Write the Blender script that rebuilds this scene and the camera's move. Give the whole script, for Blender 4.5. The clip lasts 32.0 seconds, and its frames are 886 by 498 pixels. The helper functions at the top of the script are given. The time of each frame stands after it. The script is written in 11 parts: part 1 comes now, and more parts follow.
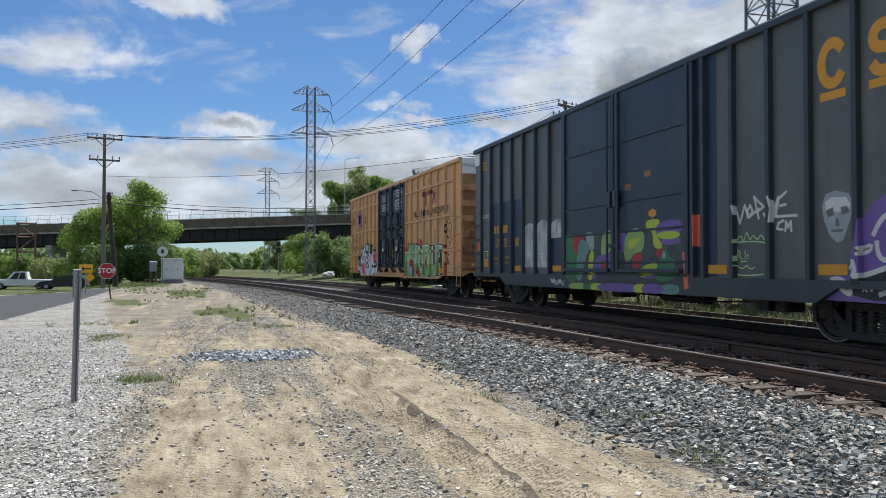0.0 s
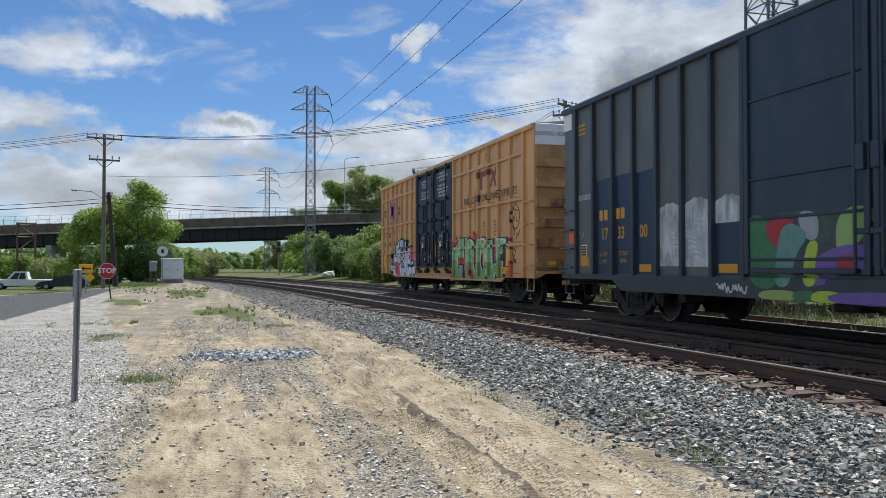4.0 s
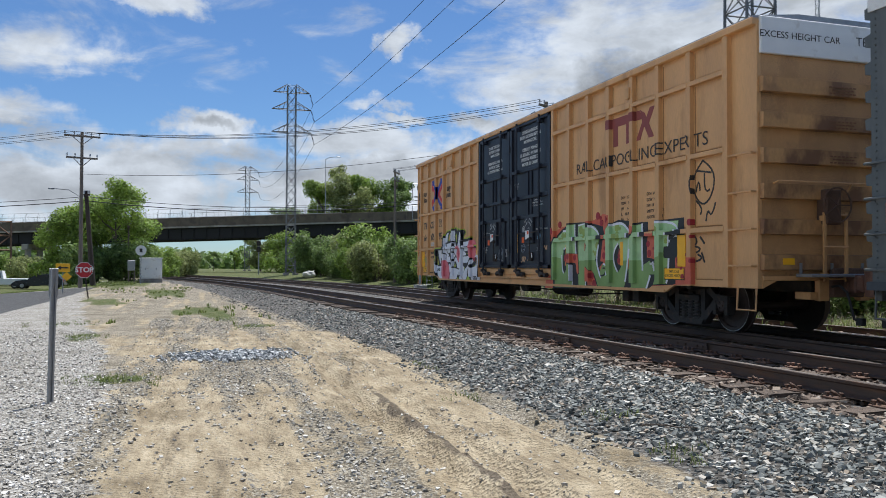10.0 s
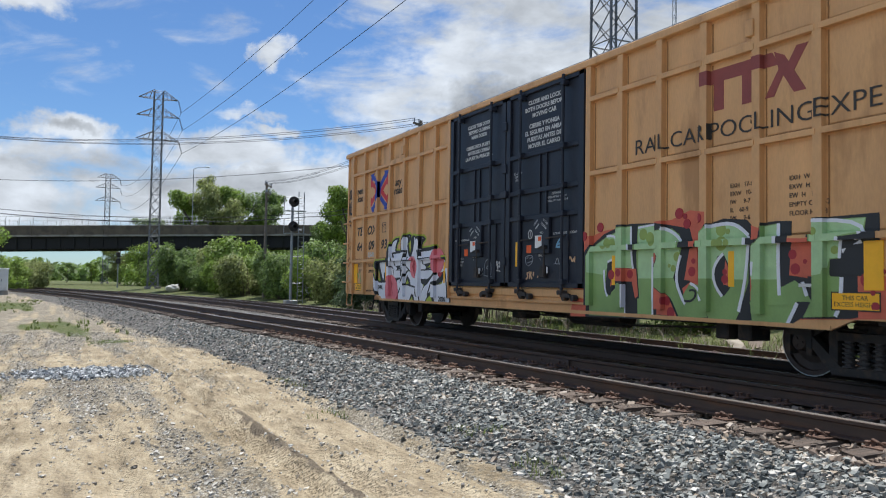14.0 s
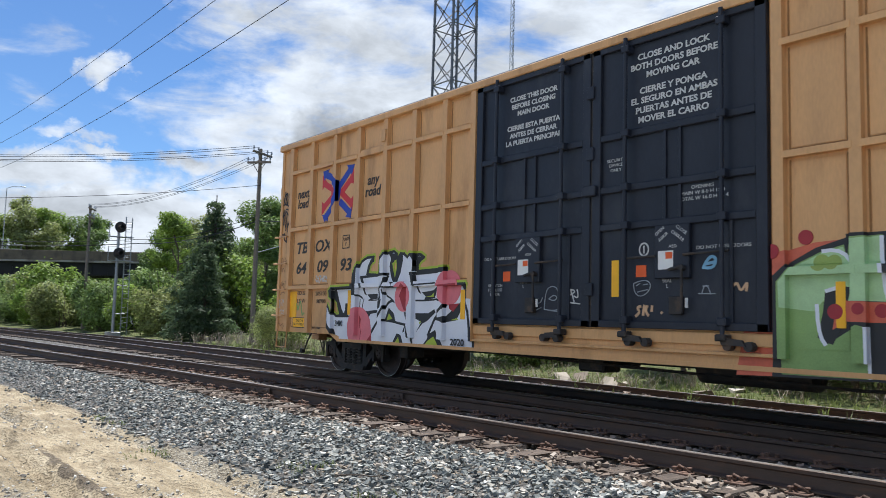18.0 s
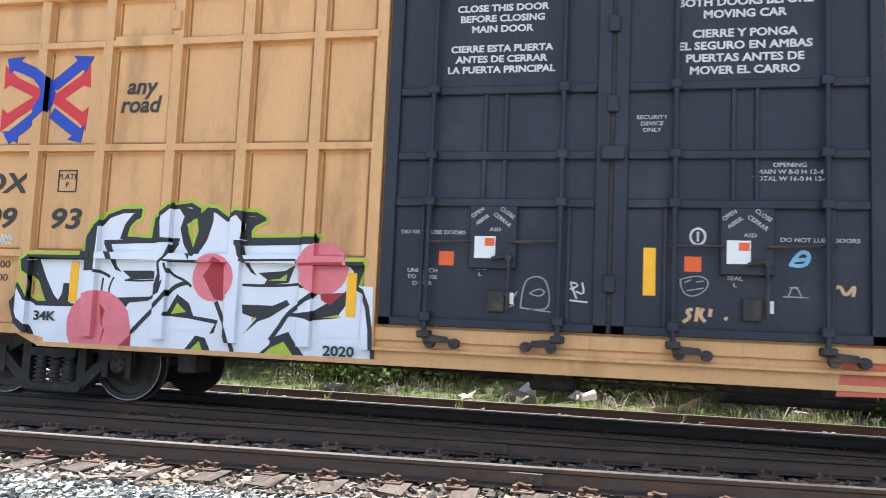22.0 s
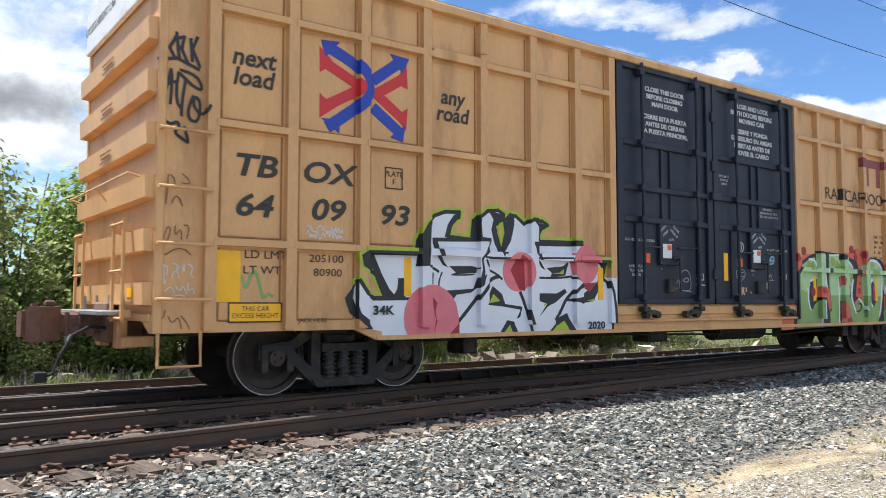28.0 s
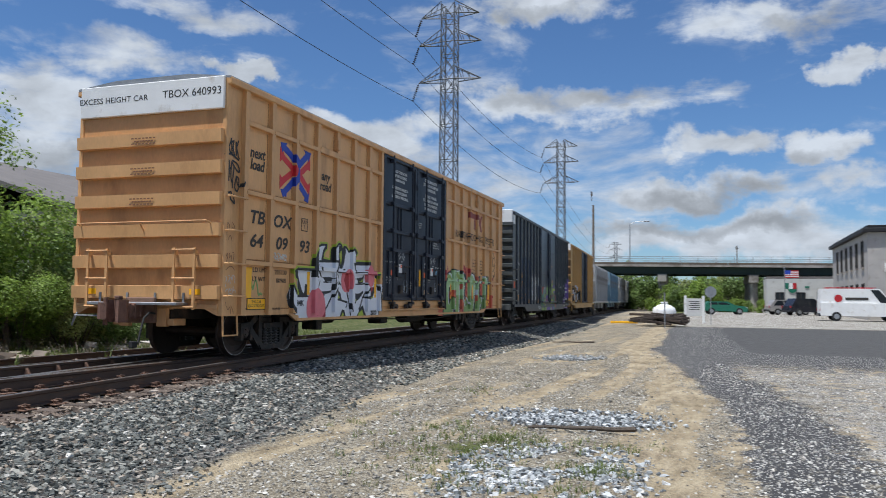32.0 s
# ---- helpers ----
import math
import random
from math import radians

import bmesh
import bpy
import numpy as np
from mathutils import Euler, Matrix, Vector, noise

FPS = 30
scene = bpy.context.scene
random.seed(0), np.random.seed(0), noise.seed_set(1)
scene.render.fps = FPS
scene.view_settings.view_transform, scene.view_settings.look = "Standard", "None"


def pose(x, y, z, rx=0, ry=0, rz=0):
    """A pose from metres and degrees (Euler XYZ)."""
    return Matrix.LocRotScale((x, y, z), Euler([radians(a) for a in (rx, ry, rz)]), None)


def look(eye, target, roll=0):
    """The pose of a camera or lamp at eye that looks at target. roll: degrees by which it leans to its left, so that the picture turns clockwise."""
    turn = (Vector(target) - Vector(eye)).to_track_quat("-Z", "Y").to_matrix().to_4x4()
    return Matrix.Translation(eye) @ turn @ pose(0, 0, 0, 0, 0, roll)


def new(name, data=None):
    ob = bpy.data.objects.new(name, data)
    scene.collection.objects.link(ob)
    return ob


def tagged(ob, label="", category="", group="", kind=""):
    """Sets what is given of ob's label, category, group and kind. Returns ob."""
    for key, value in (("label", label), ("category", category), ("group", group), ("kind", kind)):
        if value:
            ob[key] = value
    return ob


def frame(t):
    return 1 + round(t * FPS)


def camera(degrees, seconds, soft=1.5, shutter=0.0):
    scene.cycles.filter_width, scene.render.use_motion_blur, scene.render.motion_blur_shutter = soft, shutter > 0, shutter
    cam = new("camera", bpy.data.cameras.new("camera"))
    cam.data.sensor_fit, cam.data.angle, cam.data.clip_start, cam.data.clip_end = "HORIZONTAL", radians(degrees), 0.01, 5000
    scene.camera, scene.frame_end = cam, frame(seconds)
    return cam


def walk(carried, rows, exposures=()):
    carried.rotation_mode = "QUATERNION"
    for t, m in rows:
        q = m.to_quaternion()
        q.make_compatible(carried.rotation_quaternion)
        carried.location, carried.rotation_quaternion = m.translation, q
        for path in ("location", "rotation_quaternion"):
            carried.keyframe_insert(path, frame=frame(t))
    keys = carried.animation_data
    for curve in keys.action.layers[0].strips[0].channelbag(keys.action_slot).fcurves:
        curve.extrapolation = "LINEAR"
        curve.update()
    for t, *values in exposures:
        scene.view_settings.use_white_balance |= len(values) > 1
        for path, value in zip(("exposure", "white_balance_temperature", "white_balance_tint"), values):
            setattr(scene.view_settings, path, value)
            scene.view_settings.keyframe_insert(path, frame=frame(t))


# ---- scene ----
# camera: held by someone who stands still and turns
cam = camera(58.39, 32.0, 0.85, 0.4)
PATH = [
    (0, 0.052, 0.178, 1.6, -16.33, 1.31, 0.08),
    (0.5, 0.052, 0.178, 1.6, -16.32, 1.28, 0.02),
    (1, 0.052, 0.178, 1.6, -16.35, 1.30, 0.07),
    (1.5, 0.052, 0.178, 1.6, -16.33, 1.29, 0.03),
    (2, 0.052, 0.178, 1.6, -16.32, 1.28, 0.02),
    (2.5, 0.052, 0.178, 1.6, -16.32, 1.28, 0.02),
    (3, 0.052, 0.178, 1.6, -16.37, 1.29, -0.05),
    (3.5, 0.052, 0.178, 1.6, -16.33, 1.28, 0.00),
    (5.5, 0.052, 0.178, 1.6, -16.33, 1.25, -0.06),
    (6, 0.052, 0.178, 1.6, -16.33, 1.28, 0.04),
    (6.5, 0.052, 0.178, 1.6, -16.32, 1.24, -0.07),
    (7, 0.052, 0.178, 1.6, -16.32, 1.24, -0.09),
    (7.5, 0.052, 0.178, 1.6, -16.32, 1.24, -0.08),
    (8, 0.052, 0.178, 1.6, -16.32, 1.25, -0.06),
    (8.5, 0.052, 0.178, 1.6, -16.33, 1.27, -0.02),
    (9, 0.052, 0.178, 1.6, -16.39, 1.30, 0.07),
    (9.5, 0.054, 0.178, 1.6, -16.93, 1.30, 0.09),
    (10, 0.057, 0.177, 1.6, -17.70, 1.28, 0.16),
    (10.5, 0.063, 0.175, 1.6, -19.93, 1.23, 0.41),
    (11, 0.072, 0.171, 1.6, -22.73, 1.16, 0.53),
    (11.5, 0.074, 0.170, 1.6, -23.47, 1.15, 0.56),
    (12, 0.074, 0.170, 1.6, -23.61, 1.16, 0.55),
    (12.5, 0.074, 0.170, 1.6, -23.61, 1.16, 0.55),
    (13, 0.075, 0.170, 1.6, -23.78, 1.18, 0.63),
    (13.5, 0.078, 0.168, 1.6, -24.97, 1.16, 0.85),
    (14, 0.084, 0.166, 1.6, -26.86, 2.56, 0.99),
    (14.5, 0.089, 0.163, 1.6, -28.51, 4.84, 0.90),
    (15, 0.094, 0.160, 1.6, -30.38, 5.27, 0.97),
    (15.5, 0.098, 0.158, 1.6, -31.97, 5.32, 1.18),
    (17.5, 0.112, 0.148, 1.6, -37.11, 5.17, 1.74),
    (18, 0.115, 0.146, 1.6, -38.36, 5.19, 1.55),
    (18.5, 0.124, 0.139, 1.6, -41.73, 5.23, 1.62),
    (19, 0.135, 0.127, 1.6, -46.80, 5.19, 1.93),
    (19.5, 0.147, 0.113, 1.6, -52.44, 5.25, 2.20),
    (20, 0.160, 0.095, 1.6, -59.14, 5.26, 2.45),
    (20.5, 0.168, 0.079, 1.6, -64.89, 5.30, 2.77),
    (21, 0.175, 0.062, 1.6, -70.43, 5.34, 3.08),
    (21.5, 0.179, 0.050, 1.6, -74.41, 5.39, 3.26),
    (22, 0.181, 0.042, 1.6, -76.99, 5.43, 2.48),
    (22.5, 0.183, 0.031, 1.6, -80.53, 5.02, 1.19),
    (23, 0.185, 0.012, 1.6, -86.35, 4.31, 1.03),
    (23.5, 0.186, -0.003, 1.6, -90.85, 4.22, 1.19),
    (24, 0.185, -0.014, 1.6, -94.45, 4.31, 1.16),
    (24.5, 0.184, -0.026, 1.6, -98.17, 4.46, 1.22),
    (26.5, 0.165, -0.085, 1.6, -117.07, 3.24, 0.65),
    (27, 0.161, -0.092, 1.6, -119.73, 3.41, 0.59),
    (27.5, 0.156, -0.101, 1.6, -123.09, 3.62, 0.15),
    (28, 0.150, -0.110, 1.6, -126.10, 3.83, 0.07),
    (28.5, 0.144, -0.118, 1.6, -129.27, 4.02, 0.14),
    (29, 0.138, -0.125, 1.6, -132.08, 4.20, 0.18),
    (29.5, 0.129, -0.134, 1.6, -136.05, 4.41, 0.27),
    (30, 0.115, -0.146, 1.6, -141.64, 4.63, 0.67),
    (30.5, 0.102, -0.155, 1.6, -146.67, 4.96, 0.65),
    (31, 0.088, -0.164, 1.6, -151.77, 4.82, 0.58),
    (31.5, 0.074, -0.170, 1.6, -156.45, 4.34, 0.56),
    (32, 0.063, -0.175, 1.6, -160.32, 3.65, 0.55),
]
EXPOSURES = [(0.0, 0.3, 6270, 10), (9.0, 0.3, 6250, 10), (13.0, 0.36, 6350, 10), (15.5, 0.48, 6350, 10), (18.0, 0.62, 6300, 10), (20.0, 1.15, 6250, 10), (22.0, 1.68, 6300, 10), (24.5, 1.74, 6700, 10), (26.5, 1.36, 6650, 10), (28.0, 1.02, 6500, 10), (30.0, 0.58, 6350, 10), (32.0, 0.2, 6200, 10)]


def aim(x, y, z, yaw, pitch, roll):
    """A level camera turned by yaw to the left of +y, tilted up by pitch, leaning by roll."""
    return pose(x, y, z, 0, 0, yaw) @ pose(0, 0, 0, 90 + pitch) @ pose(0, 0, 0, 0, 0, roll)


walk(cam, [(t, aim(*p)) for t, *p in PATH], EXPOSURES)

# how far the train has gone along its track, in metres, at each time
GONE = [
    (0, -42.019),
    (0.5, -41.166),
    (1, -40.293),
    (1.5, -39.432),
    (2, -38.581),
    (2.5, -37.722),
    (3, -36.865),
    (3.5, -36.011),
    (5.5, -32.686),
    (6, -31.852),
    (6.5, -31.033),
    (7, -30.221),
    (7.5, -29.417),
    (8, -28.624),
    (8.5, -27.836),
    (9, -27.040),
    (9.5, -26.225),
    (10, -25.399),
    (10.5, -24.571),
    (11, -23.747),
    (11.5, -22.947),
    (12, -22.160),
    (12.5, -21.370),
    (13, -20.574),
    (13.5, -19.779),
    (14, -18.982),
    (14.5, -18.183),
    (15, -17.372),
    (15.5, -16.556),
    (17.5, -13.414),
    (18, -12.583),
    (18.5, -11.719),
    (19, -10.846),
    (19.5, -9.965),
    (20, -9.096),
    (20.5, -8.216),
    (21, -7.314),
    (21.5, -6.408),
    (22, -5.494),
    (22.5, -4.559),
    (23, -3.610),
    (23.5, -2.673),
    (24, -1.746),
    (24.5, -0.807),
    (26.5, 3.263),
    (27, 4.313),
    (27.5, 5.378),
    (28, 6.470),
    (28.5, 7.584),
    (29, 8.708),
    (29.5, 9.868),
    (30, 11.050),
    (30.5, 12.223),
    (31, 13.399),
    (31.5, 14.592),
    (32, 15.791),
]

# ---- world and sun ----
SUN = Vector((0.20, 0.25, 0.94)).normalized()
EL, AZ = math.asin(SUN.z), math.atan2(SUN.x, SUN.y)


# clouds: the way round from +y towards +x and the height, both in degrees, their half sizes, their thickness
CLOUDS = [
    (-3.2, 17.9, 4.9, 1.8, 0.90), (-10.1, 13.4, 6.1, 2.5, 0.55), (-7.8, 12.6, 2.5, 1.2, 0.50), (15.1, 15.9, 2.9, 1.5, 1.00),
    (30.8, 20.5, 13.5, 7.8, 0.75), (24.2, 15.2, 4.5, 5.3, 0.55), (23.5, 10.8, 3.3, 1.4, 0.80), (34.9, 29.8, 20.4, 10.2, 0.70),
    (-11.1, 9.3, 8.2, 2.2, 1.00), (2.5, 9.4, 4.9, 1.7, 1.00), (11.3, 9.2, 5.3, 1.7, 0.90), (21.3, 10.4, 3.1, 1.3, 0.90),
    (12.9, 11.9, 3.1, 0.6, 0.50), (14.5, 10.9, 2.5, 0.5, 0.50), (-6.3, 5.4, 17.2, 3.7, 1.00), (10.9, 5.8, 17.2, 3.7, 1.00),
    (18.8, 6.6, 16.3, 3.7, 1.00), (33.9, 14.5, 17.2, 10.6, 0.95), (54.7, 24.0, 20.4, 7.4, 0.90), (79.3, 16.8, 28.6, 12.3, 0.60),
    (97.7, 14.8, 10.6, 9.8, 0.85), (145.3, 15.9, 2.2, 0.9, 0.95), (138.7, 20.2, 6.9, 1.1, 0.50), (153.5, 12.7, 3.7, 1.1, 0.75),
    (113.6, 17.4, 12.3, 1.6, 0.50), (115.5, 12.0, 10.6, 6.1, 0.95), (141.3, 19.4, 9.4, 1.2, 0.45), (136.3, 20.8, 8.2, 1.0, 0.40),
    (155.6, 12.0, 4.5, 1.6, 0.80), (165.8, 20.6, 7.4, 0.9, 0.60), (167.5, 20.5, 6.1, 1.6, 0.90), (182.2, 18.7, 9.0, 1.7, 0.60),
    (189.1, 15.7, 2.2, 1.1, 0.90), (137.2, 16.0, 10.6, 1.7, 0.60), (132.7, 11.0, 6.5, 4.1, 0.85), (155.1, 12.3, 4.5, 1.4, 0.80),
    (169.1, 13.7, 12.3, 1.5, 0.75), (179.5, 10.8, 4.5, 1.3, 0.95), (186.1, 10.1, 3.9, 1.3, 0.95), (178.0, 7.8, 7.8, 1.6, 0.95),
    (178.7, 4.5, 17.2, 2.0, 1.00), (156.9, 4.5, 17.2, 2.5, 0.90), (189.1, 7.8, 4.1, 1.2, 0.60),
    (162.0, 8.0, 34.0, 6.0, 0.34),
    # unseen clouds, added to throw more light on the near car sides
    (222.0, 30.0, 27.0, 26.0, 0.95), (252.0, 32.0, 30.0, 28.0, 0.95), (-75.0, 32.0, 38.0, 28.0, 0.95), (-40.0, 40.0, 24.0, 16.0, 0.85), (80.0, 64.0, 60.0, 14.0, 0.50),
]
# their grey undersides
SHADES = [
    (2.5, 9.5, 3.3, 0.6, 0.50), (-9.1, 7.8, 6.5, 1.0, 0.35), (7.2, 6.9, 10.6, 1.4, 0.40), (-9.7, 5.2, 8.2, 1.6, 0.30),
    (26.6, 20.4, 6.1, 2.5, 0.2), (32.5, 19.3, 2.5, 1.6, 0.25), (19.5, 10.6, 2.5, 0.7, 0.40), (31.1, 12.6, 6.1, 2.9, 0.75),
    (39.0, 19.3, 12.3, 2.5, 0.2), (97.8, 12.7, 4.9, 2.0, 0.70), (116.9, 11.0, 7.4, 2.5, 0.50), (134.7, 9.3, 6.1, 1.6, 0.40),
    (178.0, 7.4, 5.7, 1.1, 0.5), (170.7, 14.1, 9.0, 0.9, 0.4), (176.9, 5.1, 12.3, 0.8, 0.45), (186.1, 18.4, 4.9, 1.0, 0.40),
    (167.5, 19.9, 4.5, 0.7, 0.35), (185.9, 9.6, 2.5, 0.7, 0.30), (12.9, 7.4, 4.9, 0.8, 0.30),
]


def make_world():
    w = bpy.data.worlds.new("sky")
    scene.world = w
    w.use_nodes = True
    nt = w.node_tree
    nt.nodes.clear()
    N, L = nt.nodes.new, nt.links.new

    def math_node(op, a, b=None, c=None):
        n = N("ShaderNodeMath")
        n.operation = op
        for i, v in enumerate((a, b, c)):
            if isinstance(v, (int, float)):
                n.inputs[i].default_value = v
            elif v is not None:
                L(v, n.inputs[i])
        return n.outputs[0]

    def vec_node(op, a, b):
        n = N("ShaderNodeVectorMath")
        n.operation = op
        for i, v in enumerate((a, b)):
            if isinstance(v, (tuple, list)):
                n.inputs[i].default_value = v
            else:
                L(v, n.inputs[i])
        return n.outputs["Value"] if op == "DOT_PRODUCT" else n.outputs[0]

    def cloud_noise(vec, scale, detail, rough, twist=0.0):
        n = N("ShaderNodeTexNoise")
        n.inputs["Scale"].default_value, n.inputs["Detail"].default_value, n.inputs["Roughness"].default_value, n.inputs["Distortion"].default_value = scale, detail, rough, twist
        L(vec, n.inputs["Vector"])
        return n

    out, bg = N("ShaderNodeOutputWorld"), N("ShaderNodeBackground")
    sky = N("ShaderNodeTexSky")
    sky.sky_type = "NISHITA"
    sky.sun_disc = False
    sky.sun_elevation, sky.sun_rotation = EL, AZ
    sky.air_density, sky.dust_density, sky.ozone_density = 1.0, 0.15, 3.0
    tc, sep = N("ShaderNodeTexCoord"), N("ShaderNodeSeparateXYZ")
    way = tc.outputs["Generated"]
    L(way, sep.inputs[0])
    # round and height in degrees, stirred by noise so that the edges billow
    az = math_node("MULTIPLY_ADD", math_node("ARCTAN2", math_node("MULTIPLY", sep.outputs["Y"], -1.0), sep.outputs["X"]), 57.2958, 90.0)
    el = math_node("MULTIPLY", math_node("ARCSINE", sep.outputs["Z"]), 57.2958)
    comb = N("ShaderNodeCombineXYZ")
    L(az, comb.inputs[0]); L(el, comb.inputs[1])
    stir = cloud_noise(way, 9.0, 6, 0.62).outputs["Color"]
    at = vec_node("ADD", comb.outputs[0], vec_node("MULTIPLY", vec_node("SUBTRACT", stir, (0.5, 0.5, 0.5)), (13.0, 6.0, 0.0)))

    def gathered(rows):
        top = None
        for a, e, ra, re, k in rows:
            d = vec_node("DIVIDE", vec_node("SUBTRACT", at, (a, e, 0.0)), (ra, re, 1.0))
            v = math_node("MULTIPLY_ADD", vec_node("DOT_PRODUCT", d, d), -k, k)
            top = math_node("MAXIMUM", 0.0 if top is None else top, v)
        return top

    thick = gathered(CLOUDS)
    wisp = cloud_noise(vec_node("MULTIPLY", way, (1.0, 1.0, 2.6)), 7.0, 10, 0.6, 0.4).outputs["Fac"]
    field = math_node("MULTIPLY_ADD", math_node("SUBTRACT", wisp, 0.5), 2.5, thick)
    cover = N("ShaderNodeMapRange")
    cover.interpolation_type = "SMOOTHSTEP"
    cover.inputs[1].default_value, cover.inputs[2].default_value = 0.08, 0.82
    L(field, cover.inputs[0])
    billow = N("ShaderNodeMapRange")
    billow.inputs[1].default_value, billow.inputs[2].default_value, billow.inputs[3].default_value, billow.inputs[4].default_value = 0.36, 0.66, 1.06, 0.74
    L(cloud_noise(vec_node("MULTIPLY", way, (1.0, 1.0, 2.2)), 13.0, 7, 0.58, 0.3).outputs["Fac"], billow.inputs[0])
    shade = math_node("MULTIPLY", billow.outputs[0], math_node("MULTIPLY_ADD", gathered(SHADES), -0.85, 1.0))
    cl = N("ShaderNodeMix"); cl.data_type = "RGBA"; cl.blend_type = "MULTIPLY"; cl.inputs[0].default_value = 1.0
    cl.inputs[6].default_value = CLOUD
    L(shade, cl.inputs[7])
    tint = N("ShaderNodeMix"); tint.data_type = "RGBA"; tint.blend_type = "MULTIPLY"; tint.inputs[0].default_value = 1.0
    tint.inputs[7].default_value = (0.62, 0.80, 1.0, 1)
    L(sky.outputs[0], tint.inputs[6])
    mix = N("ShaderNodeMix"); mix.data_type = "RGBA"
    L(cover.outputs[0], mix.inputs[0]); L(tint.outputs[2], mix.inputs[6]); L(cl.outputs[2], mix.inputs[7])
    bg.inputs["Strength"].default_value = SKY
    L(mix.outputs[2], bg.inputs[0]); L(bg.outputs[0], out.inputs[0])


SKY = 0.088
CLOUD = (6.3, 6.75, 7.3, 1)
make_world()
sun = new("sun", bpy.data.lights.new("sun", "SUN"))
sun.data.energy, sun.data.angle, sun.data.color = 4.5, radians(0.6), (1.0, 0.975, 0.93)
sun.matrix_world = look((0, 0, 60), Vector((0, 0, 60)) - SUN)

# ---- materials ----


def mat(name, col, rough=0.6, metal=0.0, var=0.18, scale=6.0, fine=60.0, bump=0.15, dirt=None, dirt_amount=0.0, dirt_scale=2.0, rand=0.0, island=0.0, stretch=None, spec=0.5, depth=0.02, trans=0.0):
    """A surface with large and small variation of its colour, a second colour in patches, and fine relief."""
    m = bpy.data.materials.new(name)
    m.use_nodes = True
    nt = m.node_tree
    N, L = nt.nodes.new, nt.links.new
    b = nt.nodes["Principled BSDF"]
    tc = N("ShaderNodeTexCoord")
    src = tc.outputs["Object"]
    if stretch:
        mp = N("ShaderNodeMapping")
        mp.inputs["Scale"].default_value = stretch
        L(src, mp.inputs[0])
        src = mp.outputs[0]
    n1, n2 = N("ShaderNodeTexNoise"), N("ShaderNodeTexNoise")
    n1.inputs["Scale"].default_value, n1.inputs["Detail"].default_value = scale, 5
    n2.inputs["Scale"].default_value, n2.inputs["Detail"].default_value = fine, 4
    L(src, n1.inputs["Vector"]); L(src, n2.inputs["Vector"])
    ad = N("ShaderNodeMath"); ad.operation = "MULTIPLY_ADD"; ad.inputs[1].default_value = 0.5
    L(n2.outputs["Fac"], ad.inputs[0]); L(n1.outputs["Fac"], ad.inputs[2])
    mr = N("ShaderNodeMapRange"); mr.inputs[1].default_value, mr.inputs[2].default_value = 0.45, 1.05
    mr.inputs[3].default_value, mr.inputs[4].default_value = 1 - var, 1 + var
    mr.clamp = False
    L(ad.outputs[0], mr.inputs[0])
    value = mr.outputs[0]
    if rand:
        oi = N("ShaderNodeObjectInfo")
        r = N("ShaderNodeMapRange"); r.inputs[3].default_value, r.inputs[4].default_value = 1 - rand, 1 + rand
        L(oi.outputs["Random"], r.inputs[0])
        k = N("ShaderNodeMath"); k.operation = "MULTIPLY"
        L(value, k.inputs[0]); L(r.outputs[0], k.inputs[1])
        value = k.outputs[0]
    if island:
        ge = N("ShaderNodeNewGeometry")
        r = N("ShaderNodeMapRange"); r.inputs[3].default_value, r.inputs[4].default_value = 1 - island, 1 + island
        L(ge.outputs["Random Per Island"], r.inputs[0])
        k = N("ShaderNodeMath"); k.operation = "MULTIPLY"
        L(value, k.inputs[0]); L(r.outputs[0], k.inputs[1])
        value = k.outputs[0]
    base = N("ShaderNodeMix"); base.data_type = "RGBA"; base.blend_type = "MULTIPLY"; base.inputs[0].default_value = 1
    base.inputs[6].default_value = (*col, 1)
    L(value, base.inputs[7])
    c = base.outputs[2]
    if dirt:
        nd = N("ShaderNodeTexNoise"); nd.inputs["Scale"].default_value, nd.inputs["Detail"].default_value, nd.inputs["Roughness"].default_value = dirt_scale, 8, 0.62
        L(src, nd.inputs["Vector"])
        rr = N("ShaderNodeMapRange"); rr.inputs[1].default_value, rr.inputs[2].default_value = 0.62 - 0.28 * dirt_amount, 0.78 - 0.28 * dirt_amount
        L(nd.outputs["Fac"], rr.inputs[0])
        dm = N("ShaderNodeMix"); dm.data_type = "RGBA"
        dm.inputs[7].default_value = (*dirt, 1)
        L(rr.outputs[0], dm.inputs[0]); L(c, dm.inputs[6])
        c = dm.outputs[2]
    L(c, b.inputs["Base Color"])
    rg = N("ShaderNodeMapRange"); rg.inputs[3].default_value, rg.inputs[4].default_value = max(0.03, rough - 0.1), min(1, rough + 0.1)
    L(n1.outputs["Fac"], rg.inputs[0]); L(rg.outputs[0], b.inputs["Roughness"])
    b.inputs["Metallic"].default_value = metal
    b.inputs["Specular IOR Level"].default_value = spec
    if bump:
        bp = N("ShaderNodeBump"); bp.inputs["Strength"].default_value, bp.inputs["Distance"].default_value = bump, depth
        L(n2.outputs["Fac"], bp.inputs["Height"]); L(bp.outputs[0], b.inputs["Normal"])
    return m


